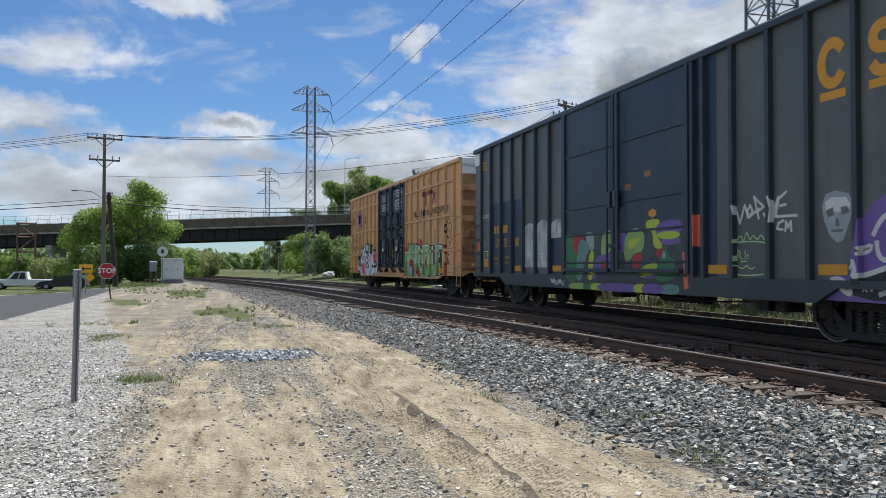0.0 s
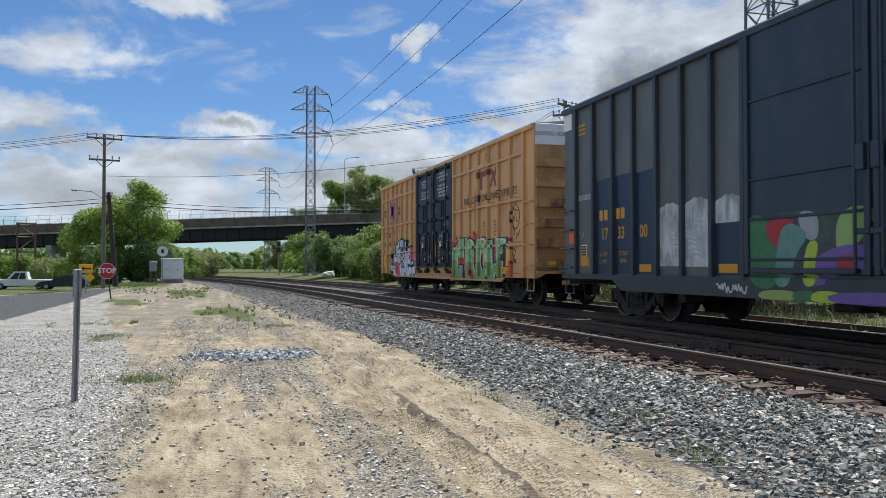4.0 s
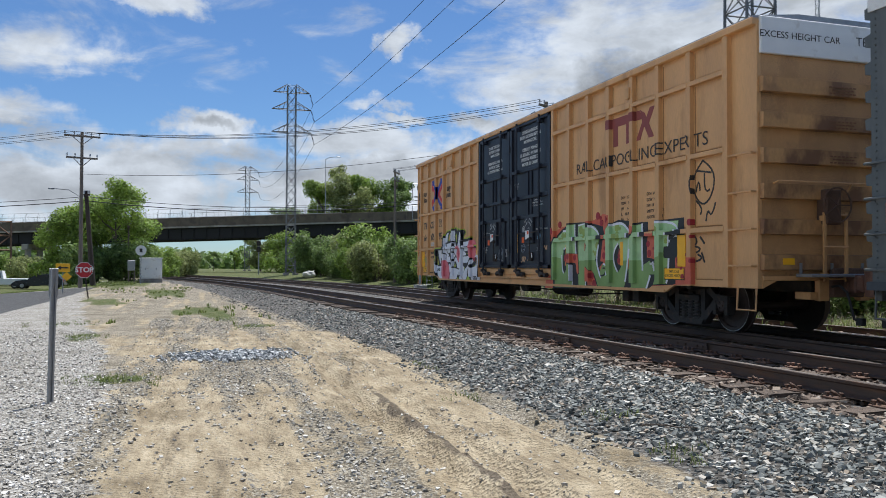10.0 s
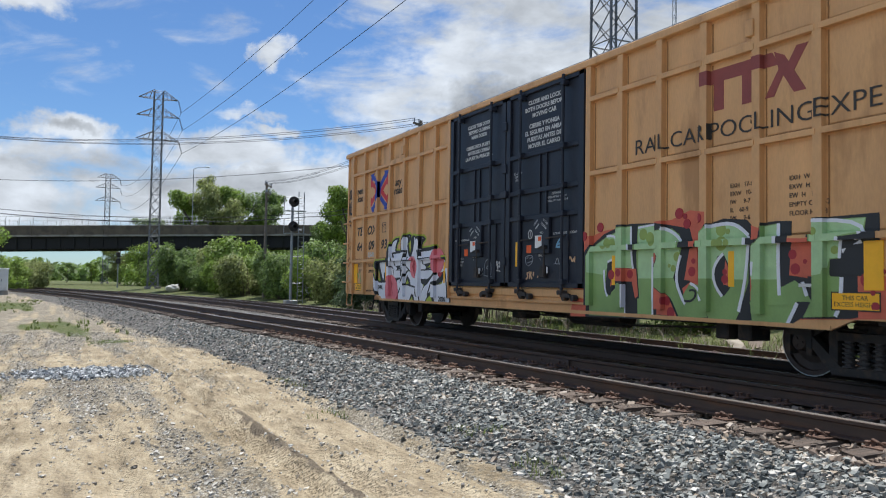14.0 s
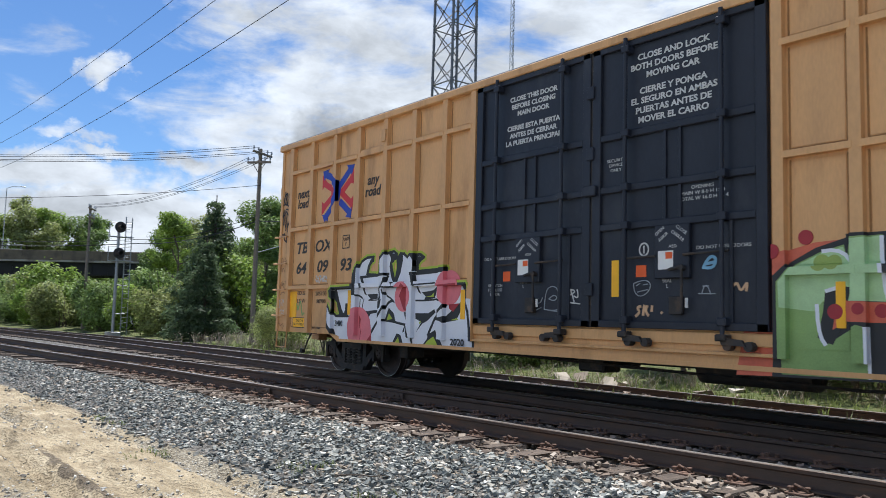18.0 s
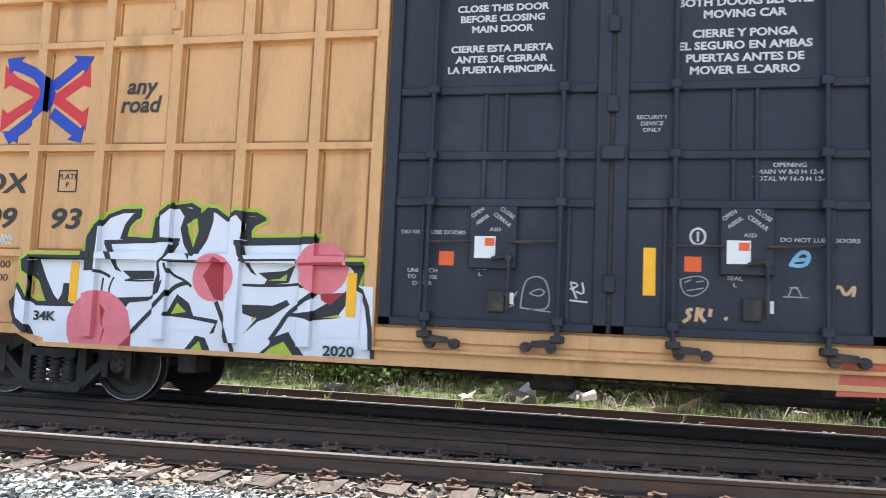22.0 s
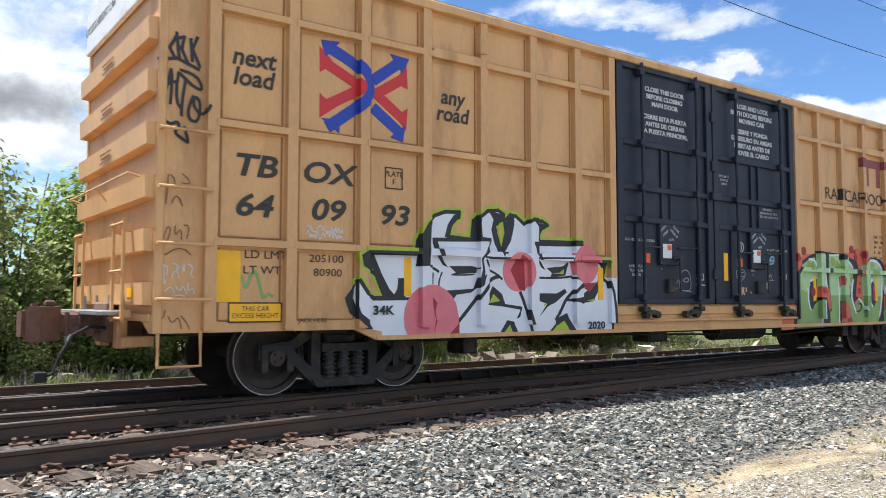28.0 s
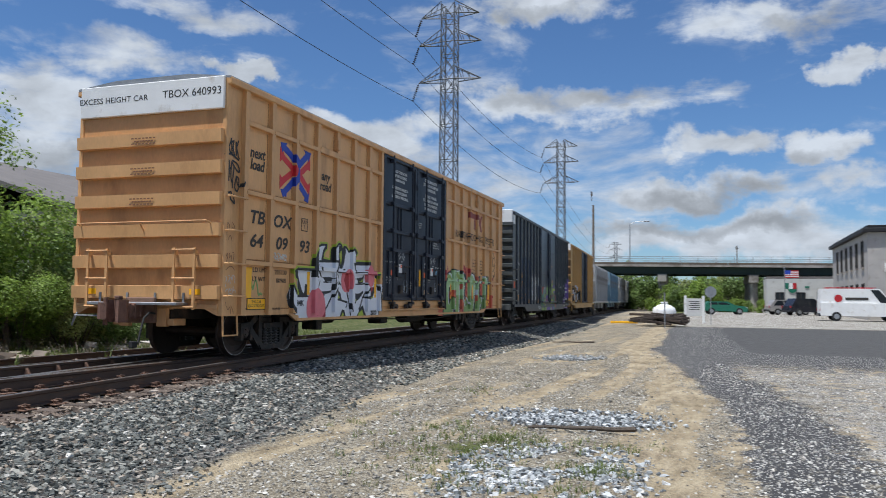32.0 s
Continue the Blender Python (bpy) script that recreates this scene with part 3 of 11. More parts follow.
def ground_material():
    m = bpy.data.materials.new("ground")
    m.use_nodes = True
    nt = m.node_tree
    N, L = nt.nodes.new, nt.links.new
    b = nt.nodes["Principled BSDF"]
    tc = N("ShaderNodeTexCoord")

    def noise_at(scale, detail=5, rough=0.6):
        n = N("ShaderNodeTexNoise")
        n.inputs["Scale"].default_value, n.inputs["Detail"].default_value, n.inputs["Roughness"].default_value = scale, detail, rough
        L(tc.outputs["Object"], n.inputs["Vector"])
        return n.outputs["Fac"]

    big, mid, fine, fine_mix = noise_at(0.45), noise_at(3.0, 6), noise_at(40, 4), noise_at(14, 5, 0.75)
    cell = N("ShaderNodeTexVoronoi"); cell.inputs["Scale"].default_value = 26
    L(tc.outputs["Object"], cell.inputs["Vector"])
    cell2 = N("ShaderNodeTexVoronoi"); cell2.inputs["Scale"].default_value = 55
    L(tc.outputs["Object"], cell2.inputs["Vector"])

    def ramp(src, stops):
        r = N("ShaderNodeValToRGB")
        while len(r.color_ramp.elements) < len(stops):
            r.color_ramp.elements.new(0.5)
        for e, (p, c) in zip(r.color_ramp.elements, stops):
            e.position, e.color = p, (*c, 1)
        L(src, r.inputs[0])
        return r.outputs[0]

    def mixed(fac, a, c):
        x = N("ShaderNodeMix"); x.data_type = "RGBA"
        L(fac, x.inputs[0]); L(a, x.inputs[6]); L(c, x.inputs[7])
        return x.outputs[2]

    def grey(src):
        s = N("ShaderNodeSeparateColor")
        L(src, s.inputs[0])
        return s.outputs[0]

    def zone(name, spread=0.6, grain=0.0):
        a = N("ShaderNodeAttribute"); a.attribute_name = name
        k = N("ShaderNodeMath"); k.operation = "MULTIPLY_ADD"; k.inputs[1].default_value = spread
        c = N("ShaderNodeMath"); c.operation = "SUBTRACT"; c.inputs[1].default_value = 0.5
        L(mid, c.inputs[0]); L(c.outputs[0], k.inputs[0]); L(a.outputs["Fac"], k.inputs[2])
        r = N("ShaderNodeMapRange"); r.inputs[1].default_value, r.inputs[2].default_value = 0.42, 0.58
        if grain:
            g = N("ShaderNodeMath"); g.operation = "MULTIPLY_ADD"; g.inputs[1].default_value = grain
            h = N("ShaderNodeMath"); h.operation = "SUBTRACT"; h.inputs[1].default_value = 0.5
            L(fine_mix, h.inputs[0]); L(h.outputs[0], g.inputs[0]); L(k.outputs[0], g.inputs[2])
            k = g
        L(k.outputs[0], r.inputs[0])
        return r.outputs[0]

    along = N("ShaderNodeMapping"); along.inputs["Scale"].default_value = (2.4, 0.5, 1.0)
    L(tc.outputs["Object"], along.inputs[0])
    streak = N("ShaderNodeTexNoise")
    streak.inputs["Scale"].default_value, streak.inputs["Detail"].default_value, streak.inputs["Roughness"].default_value = 2.2, 10, 0.72
    L(along.outputs[0], streak.inputs["Vector"])
    stone_tone = grey(cell.outputs["Color"])
    pebble = grey(cell2.outputs["Color"])
    dirt = mixed(zone("chip", 1.0, 1.4), ramp(streak.outputs["Fac"], [(0.34, (0.215, 0.172, 0.115)), (0.46, (0.385, 0.313, 0.208)), (0.66, (0.55, 0.462, 0.322))]), ramp(pebble, [(0.0, (0.14, 0.12, 0.09)), (0.6, (0.3, 0.26, 0.193)), (1.0, (0.5, 0.455, 0.365))]))
    pale = ramp(pebble, [(0.0, (0.15, 0.136, 0.117)), (0.45, (0.34, 0.315, 0.275)), (1.0, (0.62, 0.6, 0.55))])
    stones = ramp(stone_tone, [(0.0, (0.035, 0.032, 0.028)), (0.5, (0.108, 0.1, 0.088)), (1.0, (0.26, 0.245, 0.22))])
    tar = ramp(fine, [(0.3, (0.045, 0.045, 0.047)), (0.75, (0.1, 0.098, 0.096))])
    tar = mixed(ramp(pebble, [(0.86, (0, 0, 0)), (0.9, (1, 1, 1))]), tar, pale)
    green = ramp(mid, [(0.3, (0.05, 0.07, 0.02)), (0.5, (0.1, 0.12, 0.04)), (0.75, (0.22, 0.18, 0.1))])
    road = ramp(mid, [(0.3, (0.07, 0.069, 0.068)), (0.7, (0.115, 0.113, 0.11))])
    # darker soil colour carries the crumbs and the shaded edges of the ruts
    dirt = mixed(zone("crumb_shade", 0.5, 0.8), dirt, ramp(fine, [(0.3, (0.1, 0.08, 0.058)), (0.75, (0.24, 0.195, 0.14))]))
    c = mixed(zone("pale", 1.3, 0.9), dirt, pale)
    patchy = N("ShaderNodeMix"); patchy.data_type = "RGBA"; patchy.blend_type = "MULTIPLY"; patchy.inputs[0].default_value = 1.0
    L(c, patchy.inputs[6]); L(ramp(noise_at(0.9, 8, 0.7), [(0.36, (0.66, 0.64, 0.6)), (0.5, (0.92, 0.91, 0.89)), (0.62, (1.06, 1.06, 1.06))]), patchy.inputs[7])
    c = patchy.outputs[2]
    c = mixed(zone("tar", 0.9, 0.7), c, tar)
    c = mixed(zone("road", 0.6, 0.4), c, road)
    c = mixed(zone("stone", 0.5), c, stones)
    c = mixed(zone("green", 0.7), c, green)
    L(c, b.inputs["Base Color"])
    b.inputs["Roughness"].default_value = 0.95
    b.inputs["Specular IOR Level"].default_value = 0.25
    h = N("ShaderNodeMath"); h.operation = "ADD"
    L(fine, h.inputs[0]); L(cell.outputs["Distance"], h.inputs[1])
    bp = N("ShaderNodeBump"); bp.inputs["Strength"].default_value, bp.inputs["Distance"].default_value = 0.9, 0.035
    L(h.outputs[0], bp.inputs["Height"]); L(bp.outputs[0], b.inputs["Normal"])
    return m


def soft(a, b, v):
    t = min(1.0, max(0.0, (v - a) / (b - a)))
    return t


def blob(x, y, cx, cy, rx, ry):
    return max(0.0, 1.5 - math.hypot((x - cx) / rx, (y - cy) / ry))


def chips(x, y):
    """How much broken stone lies in the dirt: long streaks along the wheel tracks."""
    k = 0.43 + 0.85 * noise.noise((x * 2.1, y * 0.2, 7.0)) + 0.5 * noise.noise((x * 4.6, y * 0.6, 2.0)) + 0.3 * noise.noise((x * 9.0, y * 1.7, 5.0))
    if y > 16:
        k += 0.3 * min(1, (y - 16) / 8)
    if 1.0 < x < 1.8 and 2 < y < 9:
        k += 0.35
    if 1.9 < x < 3.35 and 4.3 < y < 12.5:
        k -= 0.75
    if abs(x - 0.75) < 0.22 and 5 < y < 10.5 or abs(x + 0.15) < 0.2 and 6 < y < 12:
        k -= 0.4
    if 2.35 < x < 3.6 and 12.5 < y < 20:
        k -= 0.4
    if y < -2:
        k += 0.25 - 0.6 * max(0.0, 1 - abs(x - lot_edge(y) - 0.55) / 0.9) * min(1, (-2 - y) / 4)
    return min(1.0, max(0.0, k))


def zones(x, y):
    e = lot_edge(y)
    if abs(y) < 60:
        e += 0.4 * noise.noise((y * 0.45, 0.0, 11.0)) + 0.22 * noise.noise((x * 0.8, y * 1.6, 12.0))
    lot = soft(e + 0.35, e - 0.35, x)
    dark = soft(-3.5, -8.5, y)
    c = side_track(y) - GAUGE / 2
    far = third_track(y)
    wide = shoulder_width(y)
    stone = soft(c - wide - 0.2, c - wide + 0.45, x) * soft(far + 2.2, far + 1.2, x)
    patch = max(blob(x, y, 0.8, 14.8, 0.9, 0.75), blob(x, y, 2.0, -10.95, 1.0, 0.75) if y < 0 else 0, blob(x, y, 4.2, -22.3, 0.8, 0.9))
    stone = max(stone, min(1, patch))
    road = soft(-5.6, -6.2, x) * soft(25.5, 26.5, y) * soft(60, 56, y) if y > 0 else soft(e - 2.0, e - 3.5, x) * soft(-25, -29, y)
    green = max(soft(far + 1.6, far + 3.5, x), soft(50, 70, y) * soft(c - 3.0, c - 5.0, x) * soft(-11, -8, x), soft(60, 75, y) * soft(-8, -12, x))
    green = max(green, min(1, max(blob(x, y, -0.9, 12.3, 0.45, 0.55), blob(x, y, -2.2, 19.5, 0.4, 1.2), blob(x, y, 1.8, 22, 0.5, 0.8), blob(x, y, 2.7, -8.5, 0.6, 0.7) * 0.6)) * 0.75)
    if 20 < y < 75 and x > e:
        green = max(green, 0.75 * soft(0.02, 0.3, noise.noise((x * 0.35, y * 0.12, 21.0)) + 0.2 * noise.noise((x * 1.3, y * 0.5, 5.0))) * soft(20, 26, y) * soft(c - 3.2, c - 4.0, x))
    if y < -60:
        green = max(green, soft(-70, -90, y) * soft(7.5, 6, x) * soft(2, 4, x))
    far_lot = soft(-54, -57, y)
    patch = max(far_lot, 0.58 * soft(e - 0.5, e - 1.4, x) * soft(-27, -20, y))
    return lot * (1 - dark * (1 - patch)), lot * dark * (1 - patch), (road * lot * (1 - far_lot) if y < 0 else road), stone * (1 - lot), green, chips(x, y), crumb_shade(x, y)


def spaced(lo, hi, step, reach, grow=1.16):
    a = list(np.arange(lo, hi + step / 2, step))
    d, p = step, hi
    while p < reach:
        d *= grow
        p += d
        a.append(p)
    d, p = step, lo
    while p > -reach:
        d *= grow
        p -= d
        a.insert(0, p)
    return a


def build_ground():
    xs, ys = spaced(-3, 5.2, 0.075, 2500), spaced(-13, 19, 0.13, 2500)
    verts = [(x, y, ground_z(x, y)) for y in ys for x in xs]
    n = len(xs)
    faces = [(j * n + i, j * n + i + 1, (j + 1) * n + i + 1, (j + 1) * n + i) for j in range(len(ys) - 1) for i in range(n - 1)]
    me = bpy.data.meshes.new("ground")
    me.from_pydata(verts, [], faces)
    z = np.array([zones(p[0], p[1]) for p in verts], dtype=np.float32)
    for k, name in enumerate(("pale", "tar", "road", "stone", "green", "chip", "crumb_shade")):
        me.attributes.new(name, "FLOAT", "POINT").data.foreach_set("value", np.ascontiguousarray(z[:, k]))
    me.materials.append(ground_material())
    me.polygons.foreach_set("use_smooth", [True] * len(me.polygons))
    tagged(new("ground", me), "sandy dirt and gravel ground beside the railway", "ground", kind="structure")


build_ground()

# ---- tracks ----
RAIL = [(-0.072, 0), (0.072, 0), (0.072, 0.012), (0.012, 0.03), (0.009, 0.12), (0.035, 0.135), (0.037, 0.165), (0.028, 0.172), (-0.028, 0.172), (-0.037, 0.165), (-0.035, 0.135), (-0.009, 0.12), (-0.012, 0.03), (-0.072, 0.012)]


def sweep(line, x_off, ys, top):
    """A rail along a line."""
    s = Shape()
    n = len(RAIL)
    for y in ys:
        for u, w in RAIL:
            s.v.append((line(y) + x_off + u, y, top - 0.172 + w))
    for j in range(len(ys) - 1):
        for i in range(n):
            s.f.append((j * n + i, j * n + (i + 1) % n, (j + 1) * n + (i + 1) % n, (j + 1) * n + i))
            s.k.append(1 if i == 7 else 0)
    s.f += [tuple(range(n - 1, -1, -1)), tuple((len(ys) - 1) * n + i for i in range(n))]
    s.k += [0, 0]
    return s


def rail_pair(thing_, line, y0, y1, top, tag):
    ys = list(np.arange(y0, y1, 2.0)) + [y1]
    for sgn in (-1, 1):
        part("rail", sweep(line, sgn * GAUGE / 2, ys, top), ["rail", "rail_top"], thing_, tag)


side = thing("track_near", "empty railway track with brown rusty rails on timber ties", "railway track", kind="structure")
main = thing("track_train", "railway track with oily dark rails under the train", "railway track", kind="structure")
third = thing("track_far", "little used rusty railway track among weeds", "railway track", kind="structure")
rail_pair(side, side_track, -24, 180, ZR, "brown rail with worn head")
rail_pair(main, main_track, -230, 200, ZR + 0.003, "dark rail with polished head")
rail_pair(third, third_track, -120, 180, Z3, "rusty rail")

# ---- ties, plates, stones ----
def stone_material(name, tones, rough=0.85):
    m = bpy.data.materials.new(name)
    m.use_nodes = True
    nt = m.node_tree
    N, L = nt.nodes.new, nt.links.new
    b = nt.nodes["Principled BSDF"]
    ge, tc = N("ShaderNodeNewGeometry"), N("ShaderNodeTexCoord")
    r = N("ShaderNodeValToRGB")
    while len(r.color_ramp.elements) < len(tones):
        r.color_ramp.elements.new(0.5)
    for e, (p, c) in zip(r.color_ramp.elements, tones):
        e.position, e.color = p, (*c, 1)
    L(ge.outputs["Random Per Island"], r.inputs[0])
    n = N("ShaderNodeTexNoise"); n.inputs["Scale"].default_value, n.inputs["Detail"].default_value = 45, 4
    L(tc.outputs["Object"], n.inputs["Vector"])
    k = N("ShaderNodeMapRange"); k.inputs[3].default_value, k.inputs[4].default_value = 0.7, 1.3
    L(n.outputs["Fac"], k.inputs[0])
    mx = N("ShaderNodeMix"); mx.data_type = "RGBA"; mx.blend_type = "MULTIPLY"; mx.inputs[0].default_value = 1
    L(r.outputs[0], mx.inputs[6]); L(k.outputs[0], mx.inputs[7])
    L(mx.outputs[2], b.inputs["Base Color"])
    b.inputs["Roughness"].default_value = rough
    b.inputs["Specular IOR Level"].default_value = 0.3
    return m


M["stones"] = stone_material("crushed_stone", [(0.0, (0.055, 0.061, 0.06)), (0.26, (0.145, 0.155, 0.148)), (0.54, (0.255, 0.265, 0.245)), (0.76, (0.4, 0.392, 0.35)), (0.86, (0.3, 0.235, 0.17)), (1.0, (0.64, 0.625, 0.57))])
M["brown_stones"] = stone_material("rust_stained_stone", [(0.0, (0.07, 0.054, 0.044)), (0.4, (0.16, 0.12, 0.093)), (0.8, (0.27, 0.215, 0.165)), (1.0, (0.42, 0.36, 0.3))])
M["pale_stones"] = stone_material("pale_gravel", [(0.0, (0.17, 0.158, 0.14)), (0.3, (0.37, 0.345, 0.3)), (0.7, (0.58, 0.55, 0.49)), (1.0, (0.78, 0.755, 0.7))])
# crushed stone with its colour darkened, to offset raised exposure near the turnout
M["darkened_stones"] = stone_material("darkened_ballast", [(0.0, (0.045, 0.048, 0.044)), (0.3, (0.125, 0.132, 0.122)), (0.6, (0.225, 0.228, 0.203)), (0.8, (0.37, 0.358, 0.31)), (0.88, (0.29, 0.225, 0.165)), (1.0, (0.62, 0.6, 0.545))])
M["clean_stones"] = stone_material("clean_blue_grey_gravel", [(0.0, (0.12, 0.13, 0.135)), (0.35, (0.28, 0.3, 0.305)), (0.75, (0.47, 0.485, 0.485)), (1.0, (0.7, 0.7, 0.69))])
M["chips"] = stone_material("grey_tan_chip", [(0.0, (0.18, 0.168, 0.147)), (0.35, (0.32, 0.298, 0.258)), (0.7, (0.46, 0.43, 0.372)), (1.0, (0.66, 0.63, 0.56))])
M["earth_stones"] = stone_material("earthy_pebble", [(0.0, (0.12, 0.1, 0.085)), (0.4, (0.28, 0.23, 0.18)), (0.8, (0.42, 0.37, 0.3)), (1.0, (0.55, 0.52, 0.48))])

BLOCK_V = np.array([(x, y, z) for x in (-0.95, 0.95) for y in (-0.88, 0.88) for z in (-0.85, 0.85)], dtype=float)
BLOCK_F = np.array([(0, 1, 3, 2), (4, 6, 7, 5), (0, 4, 5, 1), (2, 3, 7, 6), (1, 5, 7, 3)])


def stones(name, pts, sizes, material, label, seed=1, flat=0.78, sink=0.25):
    """Broken stones at the given places, each a rough block turned at will."""
    rng = np.random.default_rng(seed)
    n = len(pts)
    v = BLOCK_V[None] * rng.uniform(0.5, 1.15, (n, 8, 1)) + rng.uniform(-0.38, 0.38, (n, 8, 3))
    v[:, :, 2] *= flat
    v *= rng.uniform(0.75, 1.2, (n, 1, 3))
    a, b = rng.uniform(0, 6.28, n), rng.normal(0, 0.4, n)
    y, z = v[:, :, 1] * np.cos(b)[:, None] - v[:, :, 2] * np.sin(b)[:, None], v[:, :, 1] * np.sin(b)[:, None] + v[:, :, 2] * np.cos(b)[:, None]
    x = v[:, :, 0]
    v = np.stack([x * np.cos(a)[:, None] - y * np.sin(a)[:, None], x * np.sin(a)[:, None] + y * np.cos(a)[:, None], z], -1)
    v = v * np.asarray(sizes)[:, None, None] + np.asarray(pts)[:, None, :]
    v[:, :, 2] += (np.asarray(sizes) * (0.5 - sink))[:, None]
    f = (BLOCK_F[None] + 8 * np.arange(n)[:, None, None]).reshape(-1, 4)
    me = bpy.data.meshes.new(name)
    me.vertices.add(8 * n)
    me.vertices.foreach_set("co", v.reshape(-1))
    me.loops.add(20 * n)
    me.loops.foreach_set("vertex_index", f.reshape(-1).astype(np.int32))
    me.polygons.add(5 * n)
    me.polygons.foreach_set("loop_start", np.arange(0, 20 * n, 4, dtype=np.int32))
    me.update(calc_edges=True)
    me.shade_flat()
    me.materials.append(M[material])
    return tagged(new(name, me), label, "stones", kind="stuff")


def scatter(n, x0, x1, y0, y1, keep, seed):
    rng = np.random.default_rng(seed)
    out = []
    for x, y, r in zip(rng.uniform(x0, x1, n), rng.uniform(y0, y1, n), rng.uniform(0, 1, n)):
        if r < keep(x, y):
            out.append((x, y, ground_z(x, y)))
    return out


def lay_stones():
    rng = np.random.default_rng(4)

    def shoulder(x, y):
        c = side_track(y) - GAUGE / 2
        ragged = 0.45 * noise.noise((y * 0.6, 0.0, 2.0)) + 0.25 * noise.noise((y * 2.2, 1.0, 2.0))
        u = x - (c - shoulder_width(y) - 0.05 + ragged)
        return 0.0 if u < -0.35 or x > c - 0.62 + 0.12 * noise.noise((y * 1.5, 3.0, 1.0)) else min(1.0, 0.12 + u / 0.9 if u > -0.35 else 0) * min(1.0, 9.5 / max(4, math.hypot(x, y))) ** 1.1

    p = scatter(190000, 2.6, 9.2, -14, 26, shoulder, 11)
    darkened = [q for q in p if q[1] < -1 + 2.5 * noise.noise((q[0] * 0.7, q[1] * 0.7, 3.0)) + rng.normal(0, 0.8)]
    clean = [q for q in p if q[1] >= -1 + 2.5 * noise.noise((q[0] * 0.7, q[1] * 0.7, 3.0))]
    stones("ballast", clean, 0.009 + 0.022 * rng.uniform(0, 1, len(clean)) ** 1.5, "stones", "grey crushed stone ballast along the track", 3)
    stones("ballast", darkened, 0.009 + 0.021 * rng.uniform(0, 1, len(darkened)) ** 1.5, "darkened_stones", "darkened brown-grey ballast near the turnout", 4)
    p = scatter(16000, 1.2, 10.5, 26, 75, lambda x, y: 0.5 if side_track(y) - 3.6 < x < side_track(y) + 1.4 else 0, 12)
    p += scatter(60000, 5, 13, -60, -14, lambda x, y: min(1, 20 / -y) if side_track(y) - 3.6 < x < side_track(y) - 0.9 else 0, 13)
    stones("ballast", p, rng.uniform(0.016, 0.04, len(p)), "darkened_stones", "grey crushed stone ballast farther along the track", 5)
    p = scatter(38000, 5.3, 9.3, -13, 22, lambda x, y: 0.8 if side_track(y) - GAUGE / 2 - 0.75 < x < side_track(y) + GAUGE / 2 + 0.5 else 0, 14)
    stones("ballast", p, rng.uniform(0.02, 0.042, len(p)), "brown_stones", "rust-stained ballast between the ties", 6)
    p = scatter(9000, 8.6, 16.6, -30, 60, lambda x, y: 0.7 if x > XT - 1.3 + bend(y) else 0, 15)
    stones("ballast", p, rng.uniform(0.025, 0.05, len(p)), "brown_stones", "dark ballast under and behind the train", 7)
    heap = lambda cx, cy, rx, ry: (lambda x, y: max(0.0, 1.15 - math.hypot((x - cx) / rx, (y - cy) / ry)))
    p = scatter(7000, -1.1, 2.6, 13.3, 16.2, heap(0.8, 14.8, 1.25, 0.9), 16) + scatter(6000, 0.2, 3.6, -12.8, -9.4, heap(2.0, -10.95, 1.3, 0.95), 17)
    p += scatter(2200, 3.0, 5.4, -24, -20.6, heap(4.2, -22.3, 1.0, 1.2), 18)
    p += [(x, y, z - 0.02) for x, y, z in scatter(9000, 0.5, 3.0, -9.3, -5.4, lambda x, y: 0.75 * heap(1.7, -7.5, 1.0, 1.5)(x, y) * (noise.noise((x * 1.6, y * 1.2, 4.0)) > -0.2), 28)]
    p = [(x, y, z + 0.02) for x, y, z in p]
    stones("gravel_heap", p, rng.uniform(0.012, 0.03, len(p)), "clean_stones", "spilled patches of clean grey gravel on the dirt", 8)
    p = scatter(72000, -7, -0.3, 2.5, 22, lambda x, y: (1.0 if x < lot_edge(y) + 0.15 * noise.noise((x, y, 0)) else 0) * min(1, 6.5 / math.hypot(x, y)) ** 1.4, 19)
    stones("gravel", p, 0.007 + 0.013 * rng.uniform(0, 1, len(p)) ** 1.5, "pale_stones", "pale loose gravel of the parking lot", 9)
    p = scatter(15000, -4.5, 0.6, -22, -3, lambda x, y: (1.0 if x < lot_edge(y) else 0) * (0.35 + 0.65 * (noise.noise((x * 0.5, y * 0.3, 3)) > -0.1)) * min(1, 7 / math.hypot(x, y)), 20)
    stones("gravel", p, rng.uniform(0.008, 0.018, len(p)), "pale_stones", "pale gravel strewn on dark asphalt", 10)

    def dirtish(x, y):
        k = 0.08 + 1.0 * chips(x, y) ** 1.6
        return k * (1 if lot_edge(y) < x < side_track(y) - 0.9 - shoulder_width(y) else 0) * min(1, 8 / math.hypot(x, y))

    p = scatter(90000, -1.0, 4.6, 2.8, 26, dirtish, 21) + scatter(56000, -0.6, 5.5, -26, -3, lambda x, y: min(1, 1.5 * dirtish(x, y)), 22)
    stones("pebbles", p, 0.004 + 0.016 * np.random.default_rng(2).uniform(0, 1, len(p)) ** 2.4, "chips", "small earthy pebbles strewn over the dirt", 11)


lay_stones()


def tie_mesh(seed, worn):
    r = random.Random(seed)
    bm = bmesh.new()
    bmesh.ops.create_cube(bm, size=1, matrix=Matrix.Diagonal((2.6, 0.225, 0.17, 1)))
    bmesh.ops.bevel(bm, geom=bm.edges[:], offset=0.012, segments=1, affect="EDGES")
    for v in bm.verts:
        v.co += Vector((r.uniform(-1, 1) * 0.05 * worn, r.uniform(-1, 1) * 0.012, r.uniform(-1, 1) * 0.008))
    me = bpy.data.meshes.new("tie")
    bm.to_mesh(me)
    bm.free()
    me.materials.append(M["tie"])
    return me


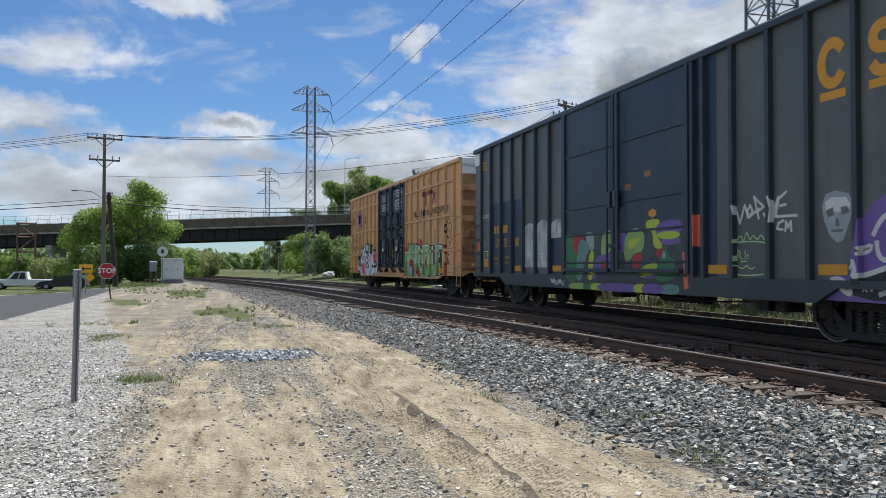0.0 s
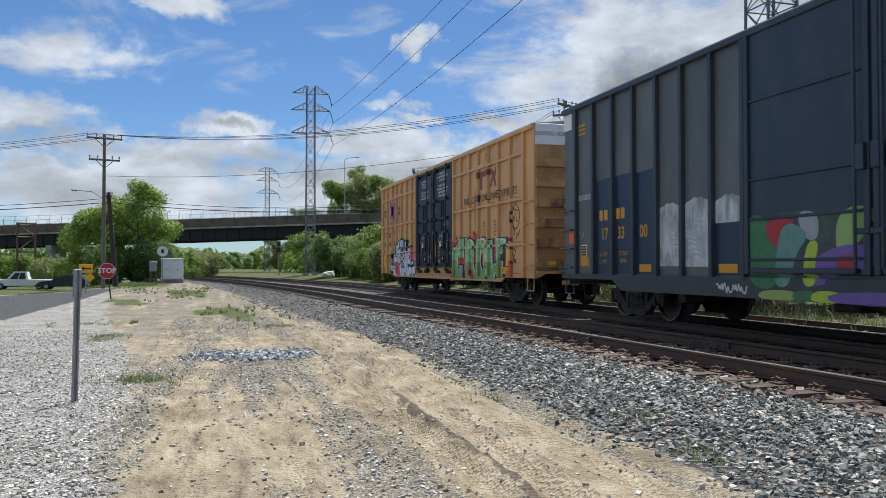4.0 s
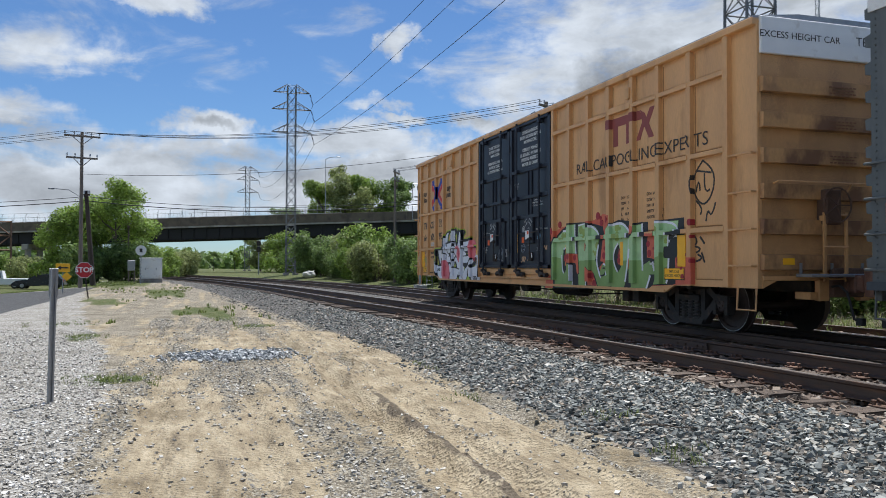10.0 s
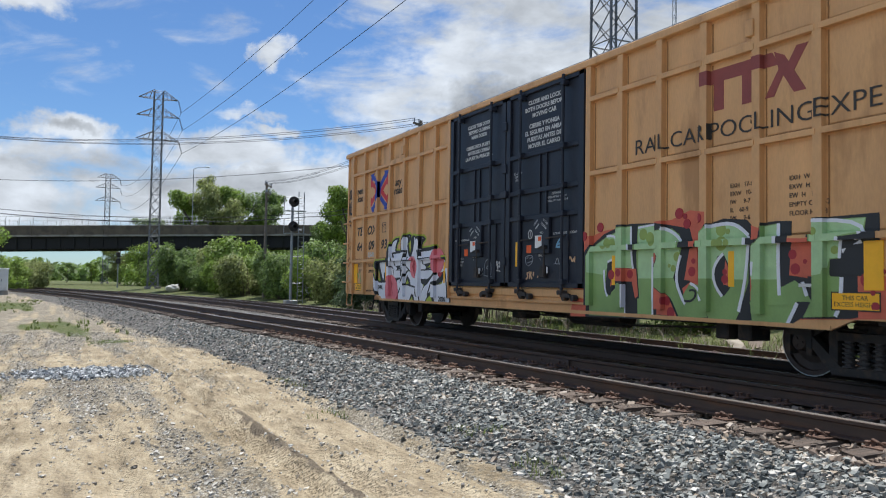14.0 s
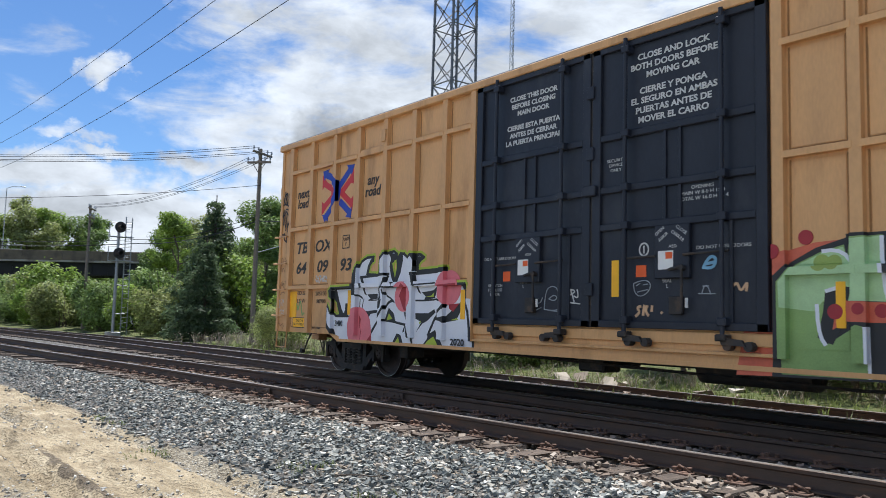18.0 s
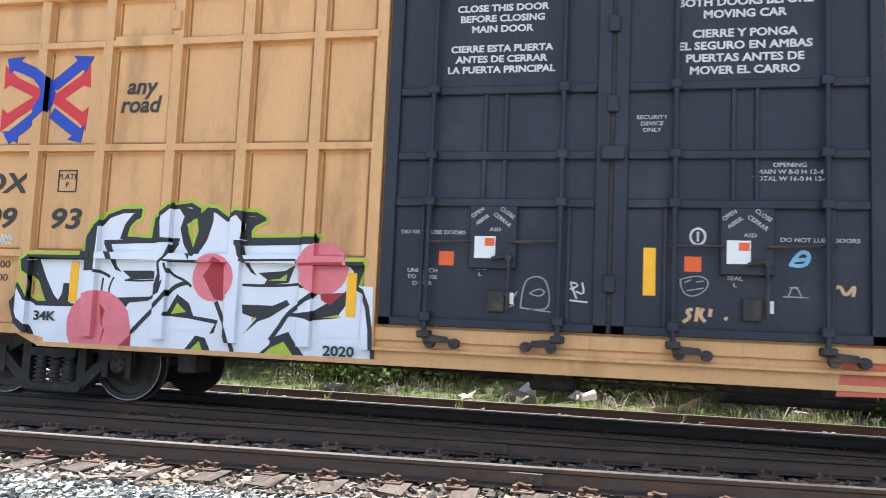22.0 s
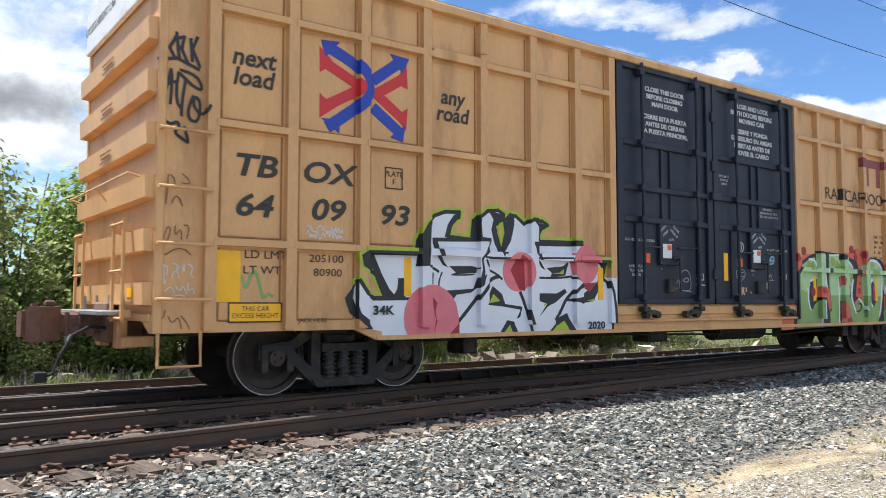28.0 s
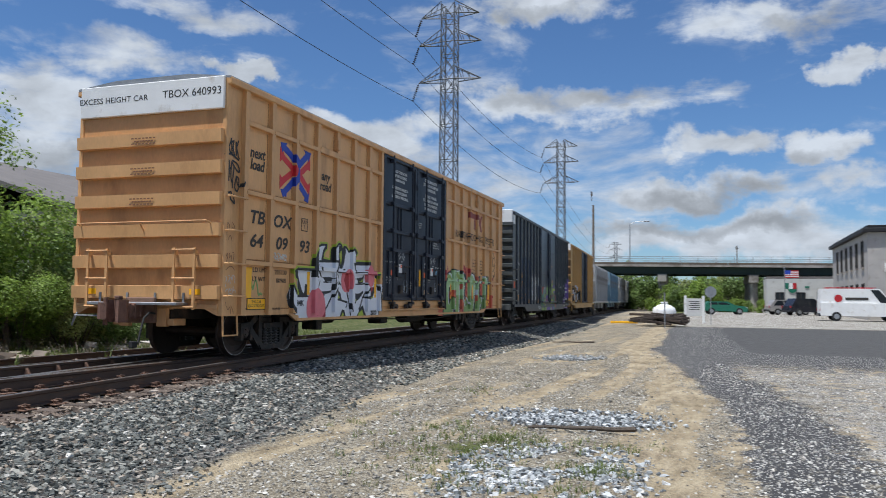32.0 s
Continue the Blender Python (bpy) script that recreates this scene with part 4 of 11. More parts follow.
def plate_mesh():
    s = Shape()
    s.box(-0.19, 0.19, -0.095, 0.095, 0, 0.018, 0.004)
    for x, y in ((-0.085, 0.05), (-0.085, -0.05), (0.085, 0.05), (0.085, -0.05), (-0.15, 0.06), (0.15, -0.06)):
        s.box(x - 0.014, x + 0.014, y - 0.014, y + 0.014, 0.015, 0.055, 0.004)
        s.box(x - 0.02, x + 0.02, y - 0.022, y + 0.022, 0.045, 0.062, 0.006)
    # a spring clip that stands up beside the rail
    s.path([(-0.1, -0.07, 0.02), (-0.14, -0.03, 0.06), (-0.13, 0.03, 0.075), (-0.09, 0.06, 0.05)], 0.011)
    return s.mesh("tie_plate", "plate")


TIES = [tie_mesh(i, 1.0) for i in range(5)]
PLATE = plate_mesh()


def lay_ties(track, line, y0, y1, top, near0, near1, plates, jitter=0.02, seed=1):
    r = random.Random(seed)
    rest = Shape()
    y = y0
    k = 0
    while y < y1:
        slope = math.atan((line(y + 0.5) - line(y - 0.5)))
        m = Matrix.Translation((line(y) + r.uniform(-0.07, 0.07), y, top - 0.172 - 0.018 - 0.085)) @ Matrix.Rotation(-slope + r.uniform(-jitter, jitter), 4, "Z")
        if near0 < y < near1:
            part("tie", TIES[k % 5], None, track, at=m)
            if plates[0] < y < plates[1]:
                for sg in (-1, 1):
                    part("tie_plate", PLATE, None, track, at=Matrix.Translation((line(y) + sg * GAUGE / 2, y, top - 0.172 - 0.018)) @ Matrix.Rotation(math.pi if sg > 0 else 0, 4, "Z"))
        else:
            rest.box(-1.3, 1.3, -0.11, 0.11, -0.085, 0.085, m=m)
        y += 0.53 + r.uniform(-0.02, 0.02)
        k += 1
    tagged(part("tie", rest, "tie", track), "far timber ties", kind="stuff")


lay_ties(side, side_track, -13, 120, ZR, -13, 34, (-13, 21), seed=2)
lay_ties(main, main_track, -120, 120, ZR + 0.003, -30, 34, (-18, 6), seed=3)
lay_ties(third, third_track, -80, 100, Z3, -18, 40, (0, 0), 0.05, seed=4)


def turnout():
    """Guard rails, frog and braces where the near track joins."""
    t = thing("turnout_frog", "worn steel turnout frog and guard rails between two tracks", "railway turnout", kind="structure")
    ys = list(np.arange(-13.5, -8.4, 0.5))
    part("guard_rail", sweep(lambda y: side_track(y) + GAUGE / 2 - 0.09, 0, ys, ZR + 0.002), ["rail", "rail_top"], t)
    part("guard_rail", sweep(lambda y: main_track(y) - GAUGE / 2 + 0.09, 0, ys, ZR + 0.004), ["rail", "rail_top"], t)
    part("guard_rail", sweep(lambda y: main_track(y) + GAUGE / 2 - 0.13, 0, list(np.arange(-13.5, -6.9, 0.5)), ZR + 0.012), ["rail", "rail_top"], t)
    for y in np.arange(-13.0, -7.2, 0.62):
        x = main_track(y) + GAUGE / 2 - 0.16
        s = Shape()
        s.box(x - 0.13, x, y - 0.07, y + 0.07, ZR - 0.185, ZR - 0.165, 0.004)
        s.add([(x - 0.12, y - 0.02, ZR - 0.165), (x - 0.12, y + 0.02, ZR - 0.165), (x, y + 0.02, ZR - 0.165), (x, y - 0.02, ZR - 0.165), (x - 0.03, y - 0.02, ZR - 0.02), (x - 0.03, y + 0.02, ZR - 0.02), (x, y + 0.02, ZR - 0.02), (x, y - 0.02, ZR - 0.02)],
              [(3, 2, 1, 0), (4, 5, 6, 7), (0, 1, 5, 4), (1, 2, 6, 5), (2, 3, 7, 6), (3, 0, 4, 7)])
        part("brace", s, "plate", t, "rusty rail brace")
    for y in np.arange(-13.2, -8.5, 0.9):
        s = Shape()
        x = main_track(y) - GAUGE / 2 + 0.17
        s.box(x - 0.03, x + 0.12, y - 0.06, y + 0.06, ZR - 0.18, ZR - 0.03, 0.015)
        part("brace", s, "plate", t)


turnout()
# joint bars bolted to the near rails
for x_off, y in ((-GAUGE / 2, 1.1), (GAUGE / 2, 1.6), (-GAUGE / 2, 12.5), (GAUGE / 2, 11.0)):
    s = Shape()
    X = side_track(y) + x_off
    s.box(X - 0.035, X - 0.012, y - 0.45, y + 0.45, ZR - 0.145, ZR - 0.045, 0.006)
    for d in (-0.36, -0.22, 0.08, 0.3):
        s.tube((X - 0.055, y + d, ZR - 0.095), (X - 0.03, y + d, ZR - 0.095), 0.016, n=6)
    part("joint_bar", s, "rail", side)

# ---- sprayed paint on the cars ----


def ribbon(pts, w):
    """A band of width w along a gently bent line, as one outline."""
    left, right = [], []
    for k, p in enumerate(pts):
        a, b = pts[max(k - 1, 0)], pts[min(k + 1, len(pts) - 1)]
        l = math.hypot(b[0] - a[0], b[1] - a[1]) or 1
        nx, ny = -(b[1] - a[1]) / l * w / 2, (b[0] - a[0]) / l * w / 2
        left.append((p[0] + nx, p[1] + ny))
        right.append((p[0] - nx, p[1] - ny))
    return [left + right[::-1]]


def curved(pts):
    """A smooth line through the middles of the steps between points."""
    if len(pts) < 3:
        return pts
    out = [pts[0]]
    for a, b, c in zip(pts, pts[1:], pts[2:]):
        p = a if a == pts[0] else ((a[0] + b[0]) / 2, (a[1] + b[1]) / 2)
        q = c if c == pts[-1] else ((b[0] + c[0]) / 2, (b[1] + c[1]) / 2)
        for k in (1, 2, 3, 4):
            t = k / 4
            out.append(((1 - t) ** 2 * p[0] + 2 * t * (1 - t) * b[0] + t * t * q[0], (1 - t) ** 2 * p[1] + 2 * t * (1 - t) * b[1] + t * t * q[1]))
    return out


def graffiti_white(car, raised):
    """White letters with black edges, lime haze and pink spots, low on the rear half."""
    outer = [(-7.18, 1.38), (-7.07, 1.23), (-6.94, 1.17), (-6.79, 1.18), (-6.92, 1.46), (-7.11, 1.57), (-7.13, 1.67), (-7.05, 1.72), (-6.33, 1.73), (-6.31, 1.89), (-6.18, 2.1), (-6.05, 2.23), (-5.88, 2.29), (-5.65, 2.3), (-5.66, 2.23), (-5.74, 2.2), (-5.8, 2.1), (-5.83, 1.97), (-5.45, 1.95), (-5.42, 2.2), (-5.23, 2.34), (-4.99, 2.37), (-4.89, 2.32), (-4.89, 2.25), (-4.98, 2.22), (-5.01, 2.17), (-5.04, 2.07)]
    outer += [(-4.93, 1.8), (-4.85, 2.07), (-4.88, 2.23), (-4.77, 2.32), (-4.67, 2.31), (-4.52, 2.21), (-4.39, 2.28), (-4.17, 2.27), (-4.07, 2.22), (-4.19, 2.16), (-4.24, 2.09), (-4.24, 1.98), (-3.42, 2.0), (-3.44, 1.93), (-3.61, 1.73), (-2.86, 1.73), (-2.89, 1.66), (-2.94, 1.5), (-2.72, 1.49), (-2.71, 0.68), (-4.37, 0.68), (-6.81, 0.67), (-6.83, 0.77), (-6.95, 0.79), (-7.05, 0.82), (-7.28, 1.0), (-7.34, 1.17)]
    spray("spray_haze", stroke(outer[:45], 0.13), "g_lime", car, 0, raised, "lime sprayed haze round the letters")
    spray("spray_fill", [outer], "g_white", car, 1, raised, "white sprayed letters")
    spray("spray_outline", stroke(outer[:45], 0.05), "g_black", car, 2, raised, "black sprayed outline")
    spray("spray_shadow", [[(-7.18, 1.38), (-7.34, 1.17), (-7.28, 1.0), (-7.03, 0.8), (-6.95, 0.8), (-7.01, 0.89), (-7.16, 0.99), (-7.23, 1.17), (-7.22, 1.28)]], "g_black", car, 3, raised)
    spray("spray_shadow", [[(-7.13, 1.67), (-6.95, 1.7), (-6.84, 1.47), (-6.73, 1.29), (-6.61, 1.17), (-6.79, 1.16), (-6.9, 1.35), (-6.96, 1.52), (-7.09, 1.56)]], "g_black", car, 3, raised)
    spray("spray_shadow", [[(-6.6, 1.42), (-6.5, 1.42), (-6.49, 1.17), (-6.69, 1.17), (-6.61, 1.29)]], "g_black", car, 3, raised)
    spray("spray_shadow", [[(-6.32, 1.89), (-6.15, 2.12), (-6.16, 1.84), (-6.17, 1.58), (-6.34, 1.57), (-6.3, 1.75)]], "g_black", car, 3, raised)
    spray("spray_shadow", [[(-5.65, 2.3), (-5.65, 2.23), (-5.79, 2.1), (-5.83, 1.96), (-5.89, 1.96), (-5.84, 2.13), (-5.74, 2.26)]], "g_black", car, 3, raised)
    spray("spray_shadow", [[(-6.1, 1.91), (-6.0, 1.9), (-5.9, 1.64), (-5.83, 1.57), (-5.92, 1.6), (-5.99, 1.7)]], "g_black", car, 3, raised)
    spray("spray_shadow", [[(-5.44, 1.97), (-5.42, 2.16), (-5.33, 2.27), (-5.34, 2.16), (-5.32, 1.97)]], "g_black", car, 3, raised)
    spray("spray_shadow", [[(-5.16, 2.35), (-4.89, 2.32), (-4.91, 2.24), (-5.0, 2.19), (-5.04, 2.07), (-4.93, 1.79), (-4.94, 1.73), (-5.06, 1.92), (-5.11, 2.1), (-5.07, 2.24)]], "g_black", car, 3, raised)
    spray("spray_shadow", [[(-4.87, 2.19), (-4.77, 2.32), (-4.7, 2.29), (-4.7, 2.18), (-4.76, 1.97), (-4.89, 1.77), (-4.93, 1.79), (-4.84, 2.07)]], "g_black", car, 3, raised)
    spray("spray_shadow", [[(-4.39, 2.26), (-4.07, 2.23), (-4.15, 2.2), (-4.24, 2.12), (-4.24, 1.98), (-4.32, 1.98), (-4.29, 2.16)]], "g_black", car, 3, raised)
    spray("spray_shadow", [[(-4.38, 1.94), (-4.3, 1.91), (-4.25, 1.75), (-4.12, 1.58), (-4.19, 1.61), (-4.34, 1.8)]], "g_black", car, 3, raised)
    spray("spray_shadow", [[(-5.18, 1.96), (-5.11, 1.92), (-5.21, 1.78), (-5.31, 1.69), (-5.28, 1.53), (-5.29, 1.39), (-5.43, 1.28), (-5.36, 1.42), (-5.32, 1.56), (-5.34, 1.7), (-5.26, 1.78)]], "g_black", car, 3, raised)
    spray("spray_shadow", [[(-5.92, 1.27), (-5.43, 1.3), (-5.3, 1.46), (-5.25, 1.5), (-5.29, 1.35), (-5.46, 1.25), (-5.7, 1.22), (-5.83, 1.07), (-5.9, 0.96)]], "g_black", car, 3, raised)
    spray("spray_shadow", [[(-5.82, 1.59), (-5.44, 1.6), (-5.35, 1.58), (-5.37, 1.51), (-5.78, 1.48), (-5.71, 1.51)]], "g_black", car, 3, raised)
    spray("spray_shadow", [[(-5.09, 1.34), (-4.93, 1.24), (-4.87, 1.1), (-4.61, 1.07), (-4.56, 1.06), (-4.6, 0.92), (-4.66, 0.9), (-4.59, 1.02), (-4.94, 1.07), (-5.23, 1.09)]], "g_black", car, 3, raised)
    spray("spray_shadow", [[(-4.99, 0.67), (-4.83, 0.88), (-4.71, 0.86), (-4.61, 0.67)]], "g_black", car, 3, raised)
    spray("spray_shadow", [[(-3.91, 0.89), (-3.7, 0.97), (-3.64, 0.88), (-3.48, 0.69), (-4.08, 0.68), (-3.92, 0.82)]], "g_black", car, 3, raised)
    spray("spray_shadow", [[(-4.1, 1.61), (-3.78, 1.64), (-3.66, 1.71), (-3.73, 1.51), (-4.03, 1.47), (-3.99, 1.54)]], "g_black", car, 3, raised)
    spray("spray_shadow", [[(-4.28, 1.25), (-3.9, 1.25), (-3.74, 1.32), (-3.7, 1.27), (-3.93, 1.12), (-4.07, 1.07), (-4.24, 0.92), (-4.09, 1.1), (-4.26, 1.15)]], "g_black", car, 3, raised)
    spray("spray_shadow", [[(-3.44, 1.2), (-3.3, 1.28), (-3.05, 1.44), (-3.05, 1.28), (-3.15, 1.14), (-3.4, 1.11), (-3.65, 1.17)]], "g_black", car, 3, raised)
    spray("spray_shadow", [[(-3.04, 1.72), (-2.86, 1.73), (-2.89, 1.66), (-2.94, 1.5), (-2.98, 1.66)]], "g_black", car, 3, raised)
    spray("spray_haze", [[(-5.08, 1.24), (-4.96, 1.14), (-5.15, 1.11)]], "g_lime", car, 4, raised)
    spray("spray_haze", [[(-4.91, 0.69), (-4.78, 0.82), (-4.72, 0.69)]], "g_lime", car, 4, raised)
    spray("spray_haze", [[(-3.9, 0.79), (-3.75, 0.86), (-3.63, 0.71), (-3.99, 0.71)]], "g_lime", car, 4, raised)
    spray("spray_haze", [[(-4.0, 1.53), (-3.84, 1.55), (-3.75, 1.61), (-3.76, 1.53)]], "g_lime", car, 4, raised)
    spray("spray_haze", [[(-4.15, 1.1), (-4.09, 1.12), (-4.14, 1.06)]], "g_lime", car, 4, raised)
    spray("spray_haze", [[(-3.31, 1.14), (-3.13, 1.18), (-3.1, 1.15)]], "g_lime", car, 4, raised)
    spray("spray_haze", [[(-5.03, 2.15), (-4.98, 2.17), (-4.94, 1.93)]], "g_lime", car, 4, raised)
    spray("spray_outline", ribbon(curved([(-6.97, 1.16), (-6.64, 1.16), (-6.32, 1.17)]), 0.035), "g_black", car, 3, raised)
    spray("spray_outline", ribbon(curved([(-6.1, 1.92), (-5.63, 1.94), (-5.11, 1.96)]), 0.05), "g_black", car, 3, raised)
    spray("spray_outline", ribbon(curved([(-4.39, 1.94), (-3.88, 1.95), (-3.43, 1.97)]), 0.055), "g_black", car, 3, raised)
    spray("spray_outline", ribbon(curved([(-4.32, 1.74), (-3.63, 1.76)]), 0.025), "g_black", car, 3, raised)
    spray("spray_outline", ribbon(curved([(-5.27, 1.72), (-5.03, 1.71), (-4.54, 1.73)]), 0.025), "g_black", car, 3, raised)
    spray("spray_outline", ribbon(curved([(-6.17, 1.58), (-6.05, 1.56), (-5.98, 1.51)]), 0.035), "g_black", car, 3, raised)
    spray("spray_outline", ribbon(curved([(-6.07, 1.5), (-6.09, 1.3), (-6.05, 1.03), (-6.05, 0.69)]), 0.022), "g_black", car, 3, raised)
    spray("spray_outline", stroke(curved([(-4.99, 1.47), (-5.12, 1.45), (-5.29, 1.25), (-5.52, 1.02), (-5.67, 0.86), (-5.78, 0.79)]), 0.05), "g_black", car, 3, raised)
    spray("spray_outline", ribbon(curved([(-5.46, 1.98), (-5.18, 1.96)]), 0.03), "g_black", car, 3, raised)
    spray("spray_outline", ribbon(curved([(-4.6, 1.27), (-4.52, 1.11), (-4.45, 0.95), (-4.35, 0.68)]), 0.05), "g_black", car, 3, raised)
    spray("spray_outline", ribbon(curved([(-4.29, 1.47), (-3.87, 1.46), (-3.59, 1.5)]), 0.03), "g_black", car, 3, raised)
    spray("spray_outline", ribbon(curved([(-3.6, 1.48), (-3.32, 1.47), (-3.46, 1.33)]), 0.035), "g_black", car, 3, raised)
    spray("spray_outline", stroke(curved([(-3.32, 1.47), (-3.58, 1.27), (-3.72, 1.17), (-3.82, 1.0), (-3.91, 0.88)]), 0.05), "g_black", car, 3, raised)
    spray("spray_outline", ribbon(curved([(-3.72, 1.16), (-3.47, 1.16), (-3.42, 1.11)]), 0.04), "g_black", car, 3, raised)
    spray("spray_outline", ribbon(curved([(-2.94, 1.48), (-2.73, 1.47), (-2.72, 0.69)]), 0.05), "g_black", car, 3, raised)
    spray("spray_outline", ribbon(curved([(-5.25, 1.69), (-5.22, 1.57), (-4.99, 1.5), (-4.92, 1.43)]), 0.03), "g_black", car, 3, raised)
    spray("spray_outline", ribbon(curved([(-5.97, 1.27), (-6.01, 1.37), (-5.93, 1.51)]), 0.02), "g_black", car, 3, raised)
    spray("spray_outline", ribbon(curved([(-5.4, 1.49), (-5.64, 1.47), (-5.78, 1.48)]), 0.02), "g_black", car, 3, raised)
    spray("spray_spot", [[(-5.66, 0.92), (-5.67, 0.81), (-5.71, 0.7), (-5.78, 0.69), (-5.87, 0.69), (-5.98, 0.69), (-6.09, 0.69), (-6.2, 0.68), (-6.3, 0.68), (-6.39, 0.68), (-6.45, 0.71), (-6.5, 0.81), (-6.51, 0.93), (-6.5, 1.04), (-6.46, 1.14), (-6.39, 1.23), (-6.3, 1.3), (-6.2, 1.34), (-6.08, 1.35), (-5.97, 1.33), (-5.87, 1.28), (-5.78, 1.21), (-5.71, 1.11), (-5.68, 1.0)]], "g_pink", car, 5, raised, "pink sprayed spot")
    spray("spray_spot", [disc(-4.64, 1.54, 0.27, 26)], "g_pink", car, 5, raised, "pink sprayed spot")
    spray("spray_spot", [disc(-3.33, 1.68, 0.29, 26)], "g_pink", car, 5, raised, "pink sprayed spot")
    spray("spray_shade", [[(-4.63, 1.78), (-4.53, 1.73), (-4.51, 1.28), (-4.62, 1.3), (-4.78, 1.56)]], "g_rose", car, 6, raised)
    spray("spray_shade", [[(-6.09, 1.2), (-6.01, 1.12), (-6.05, 0.96), (-6.0, 0.89), (-6.06, 0.69), (-6.02, 0.92)]], "g_rose", car, 6, raised)
    spray("spray_shade", [[(-5.83, 0.69), (-5.65, 0.86), (-5.65, 0.7)]], "g_rose", car, 6, raised)
    spray("spray_shade", [[(-3.35, 1.4), (-3.07, 1.42), (-3.23, 1.28), (-3.33, 1.33)]], "g_rose", car, 6, raised)
    spray("spray_shade", [[(-3.59, 1.73), (-3.09, 1.75), (-3.08, 1.71), (-3.6, 1.7)]], "g_rose", car, 6, raised)
    for u, z, t in ((-6.82, 1.02, "34K"), (-3.1, 0.78, "2020")):
        words("tag", t, 0.15, on_side(u, z, 0.03), "g_black", car, "", 1.2, thick=0.004)


def graffiti_green(car, raised):
    """Large green letters with dark shadows, white shine and red ground on the front half."""
    spray("spray_ground", [[(2.24, 1.93), (2.79, 2.06), (4.36, 2.14), (4.73, 2.25), (5.08, 2.2), (5.08, 2.03), (5.81, 1.99), (6.46, 1.77), (7.36, 1.73), (7.36, 1.3), (7.93, 1.3), (7.93, 0.83), (7.59, 0.82), (5.18, 0.7), (1.86, 0.61), (2.07, 1.69)]], "g_red", car, 0, raised, "red sprayed ground")
    spray("spray_shadow", [[(2.35, 1.49), (2.32, 1.69), (2.52, 1.86), (2.79, 2.0), (3.11, 2.09), (3.11, 2.13), (3.54, 2.13), (4.06, 2.11), (4.73, 1.99), (4.78, 1.83), (4.78, 1.65), (4.66, 1.38), (4.74, 1.22), (4.58, 1.13), (4.66, 0.88), (5.06, 0.91), (4.88, 1.75), (5.08, 2.03), (5.36, 2.09), (5.76, 2.05), (5.89, 1.92), (5.9, 1.77), (6.0, 1.79), (6.04, 1.99), (6.23, 2.0), (6.46, 1.99), (6.45, 1.31), (6.69, 1.28), (6.75, 2.0), (7.62, 2.01), (7.62, 1.3), (7.35, 1.3), (7.35, 0.83), (7.26, 0.81), (6.58, 0.78), (6.39, 0.67), (5.18, 0.67), (2.29, 0.62)]], "g_black", car, 1, raised, "dark sprayed shadow of the letters")
    spray("spray_fill", [[(2.4, 0.65), (2.39, 1.45), (2.39, 1.65), (2.56, 1.83), (2.86, 1.96), (3.09, 2.02), (3.12, 1.85), (3.14, 2.09), (3.47, 2.1), (3.48, 1.69), (3.52, 1.4), (3.29, 1.39), (3.24, 1.44), (2.89, 1.44), (2.8, 1.06), (2.9, 0.99), (3.25, 1.22), (3.3, 1.2), (3.32, 0.66)]], "g_green", car, 2, raised, "green sprayed letter")
    spray("spray_fill", [[(3.62, 2.09), (4.0, 2.1), (4.01, 1.99), (4.37, 2.01), (4.53, 1.91), (4.58, 1.79), (4.53, 1.59), (4.4, 1.28), (4.59, 0.95), (4.64, 0.88), (4.59, 0.71), (4.51, 0.71), (4.35, 0.98), (4.07, 1.15), (3.99, 1.16), (3.96, 0.69), (3.62, 0.68), (3.59, 1.65)]], "g_green", car, 2, raised, "green sprayed letter")
    spray("spray_fill", [[(4.58, 1.01), (4.74, 1.21), (4.89, 1.18), (5.01, 0.96), (5.06, 0.73), (4.59, 0.7)]], "g_green", car, 2, raised, "green sprayed letter")
    spray("spray_fill", [[(5.08, 2.0), (5.36, 2.04), (5.63, 2.0), (5.79, 1.83), (5.79, 1.22), (5.64, 0.84), (5.55, 0.68), (5.09, 0.7), (4.91, 1.09), (4.91, 1.88)]], "g_green", car, 2, raised, "green sprayed letter")
    spray("spray_fill", [[(5.84, 0.73), (5.81, 0.97), (5.88, 0.97), (5.91, 1.4), (5.81, 1.43), (5.83, 1.66), (5.98, 1.76), (6.04, 1.81), (6.04, 1.95), (6.27, 1.97), (6.25, 1.14), (6.51, 1.25), (6.64, 1.16), (6.75, 0.99), (6.54, 0.99), (6.39, 0.69), (5.66, 0.7)]], "g_green", car, 2, raised, "green sprayed letter")
    spray("spray_fill", [[(6.76, 1.97), (7.46, 1.97), (7.43, 1.78), (7.16, 1.76), (7.13, 1.51), (6.99, 1.5), (6.99, 1.3), (7.16, 1.29), (7.14, 0.92), (7.09, 0.83), (6.62, 0.8), (6.75, 1.02)]], "g_green", car, 2, raised, "green sprayed letter")
    spray("spray_shine", [[(2.42, 1.37), (2.41, 1.65), (2.57, 1.82), (2.86, 1.94), (3.08, 2.0), (3.13, 1.85), (3.16, 2.07), (3.45, 2.09), (3.46, 1.73), (3.51, 1.43), (3.29, 1.42), (2.89, 1.46), (2.76, 1.33)]], "g_mint", car, 3, raised, "pale green upper half of the letter")
    spray("spray_shine", [[(3.63, 2.08), (3.98, 2.08), (4.01, 1.97), (4.35, 2.0), (4.5, 1.9), (4.55, 1.79), (4.5, 1.59), (4.4, 1.28), (3.98, 1.27), (3.64, 1.27)]], "g_mint", car, 3, raised, "pale green upper half of the letter")
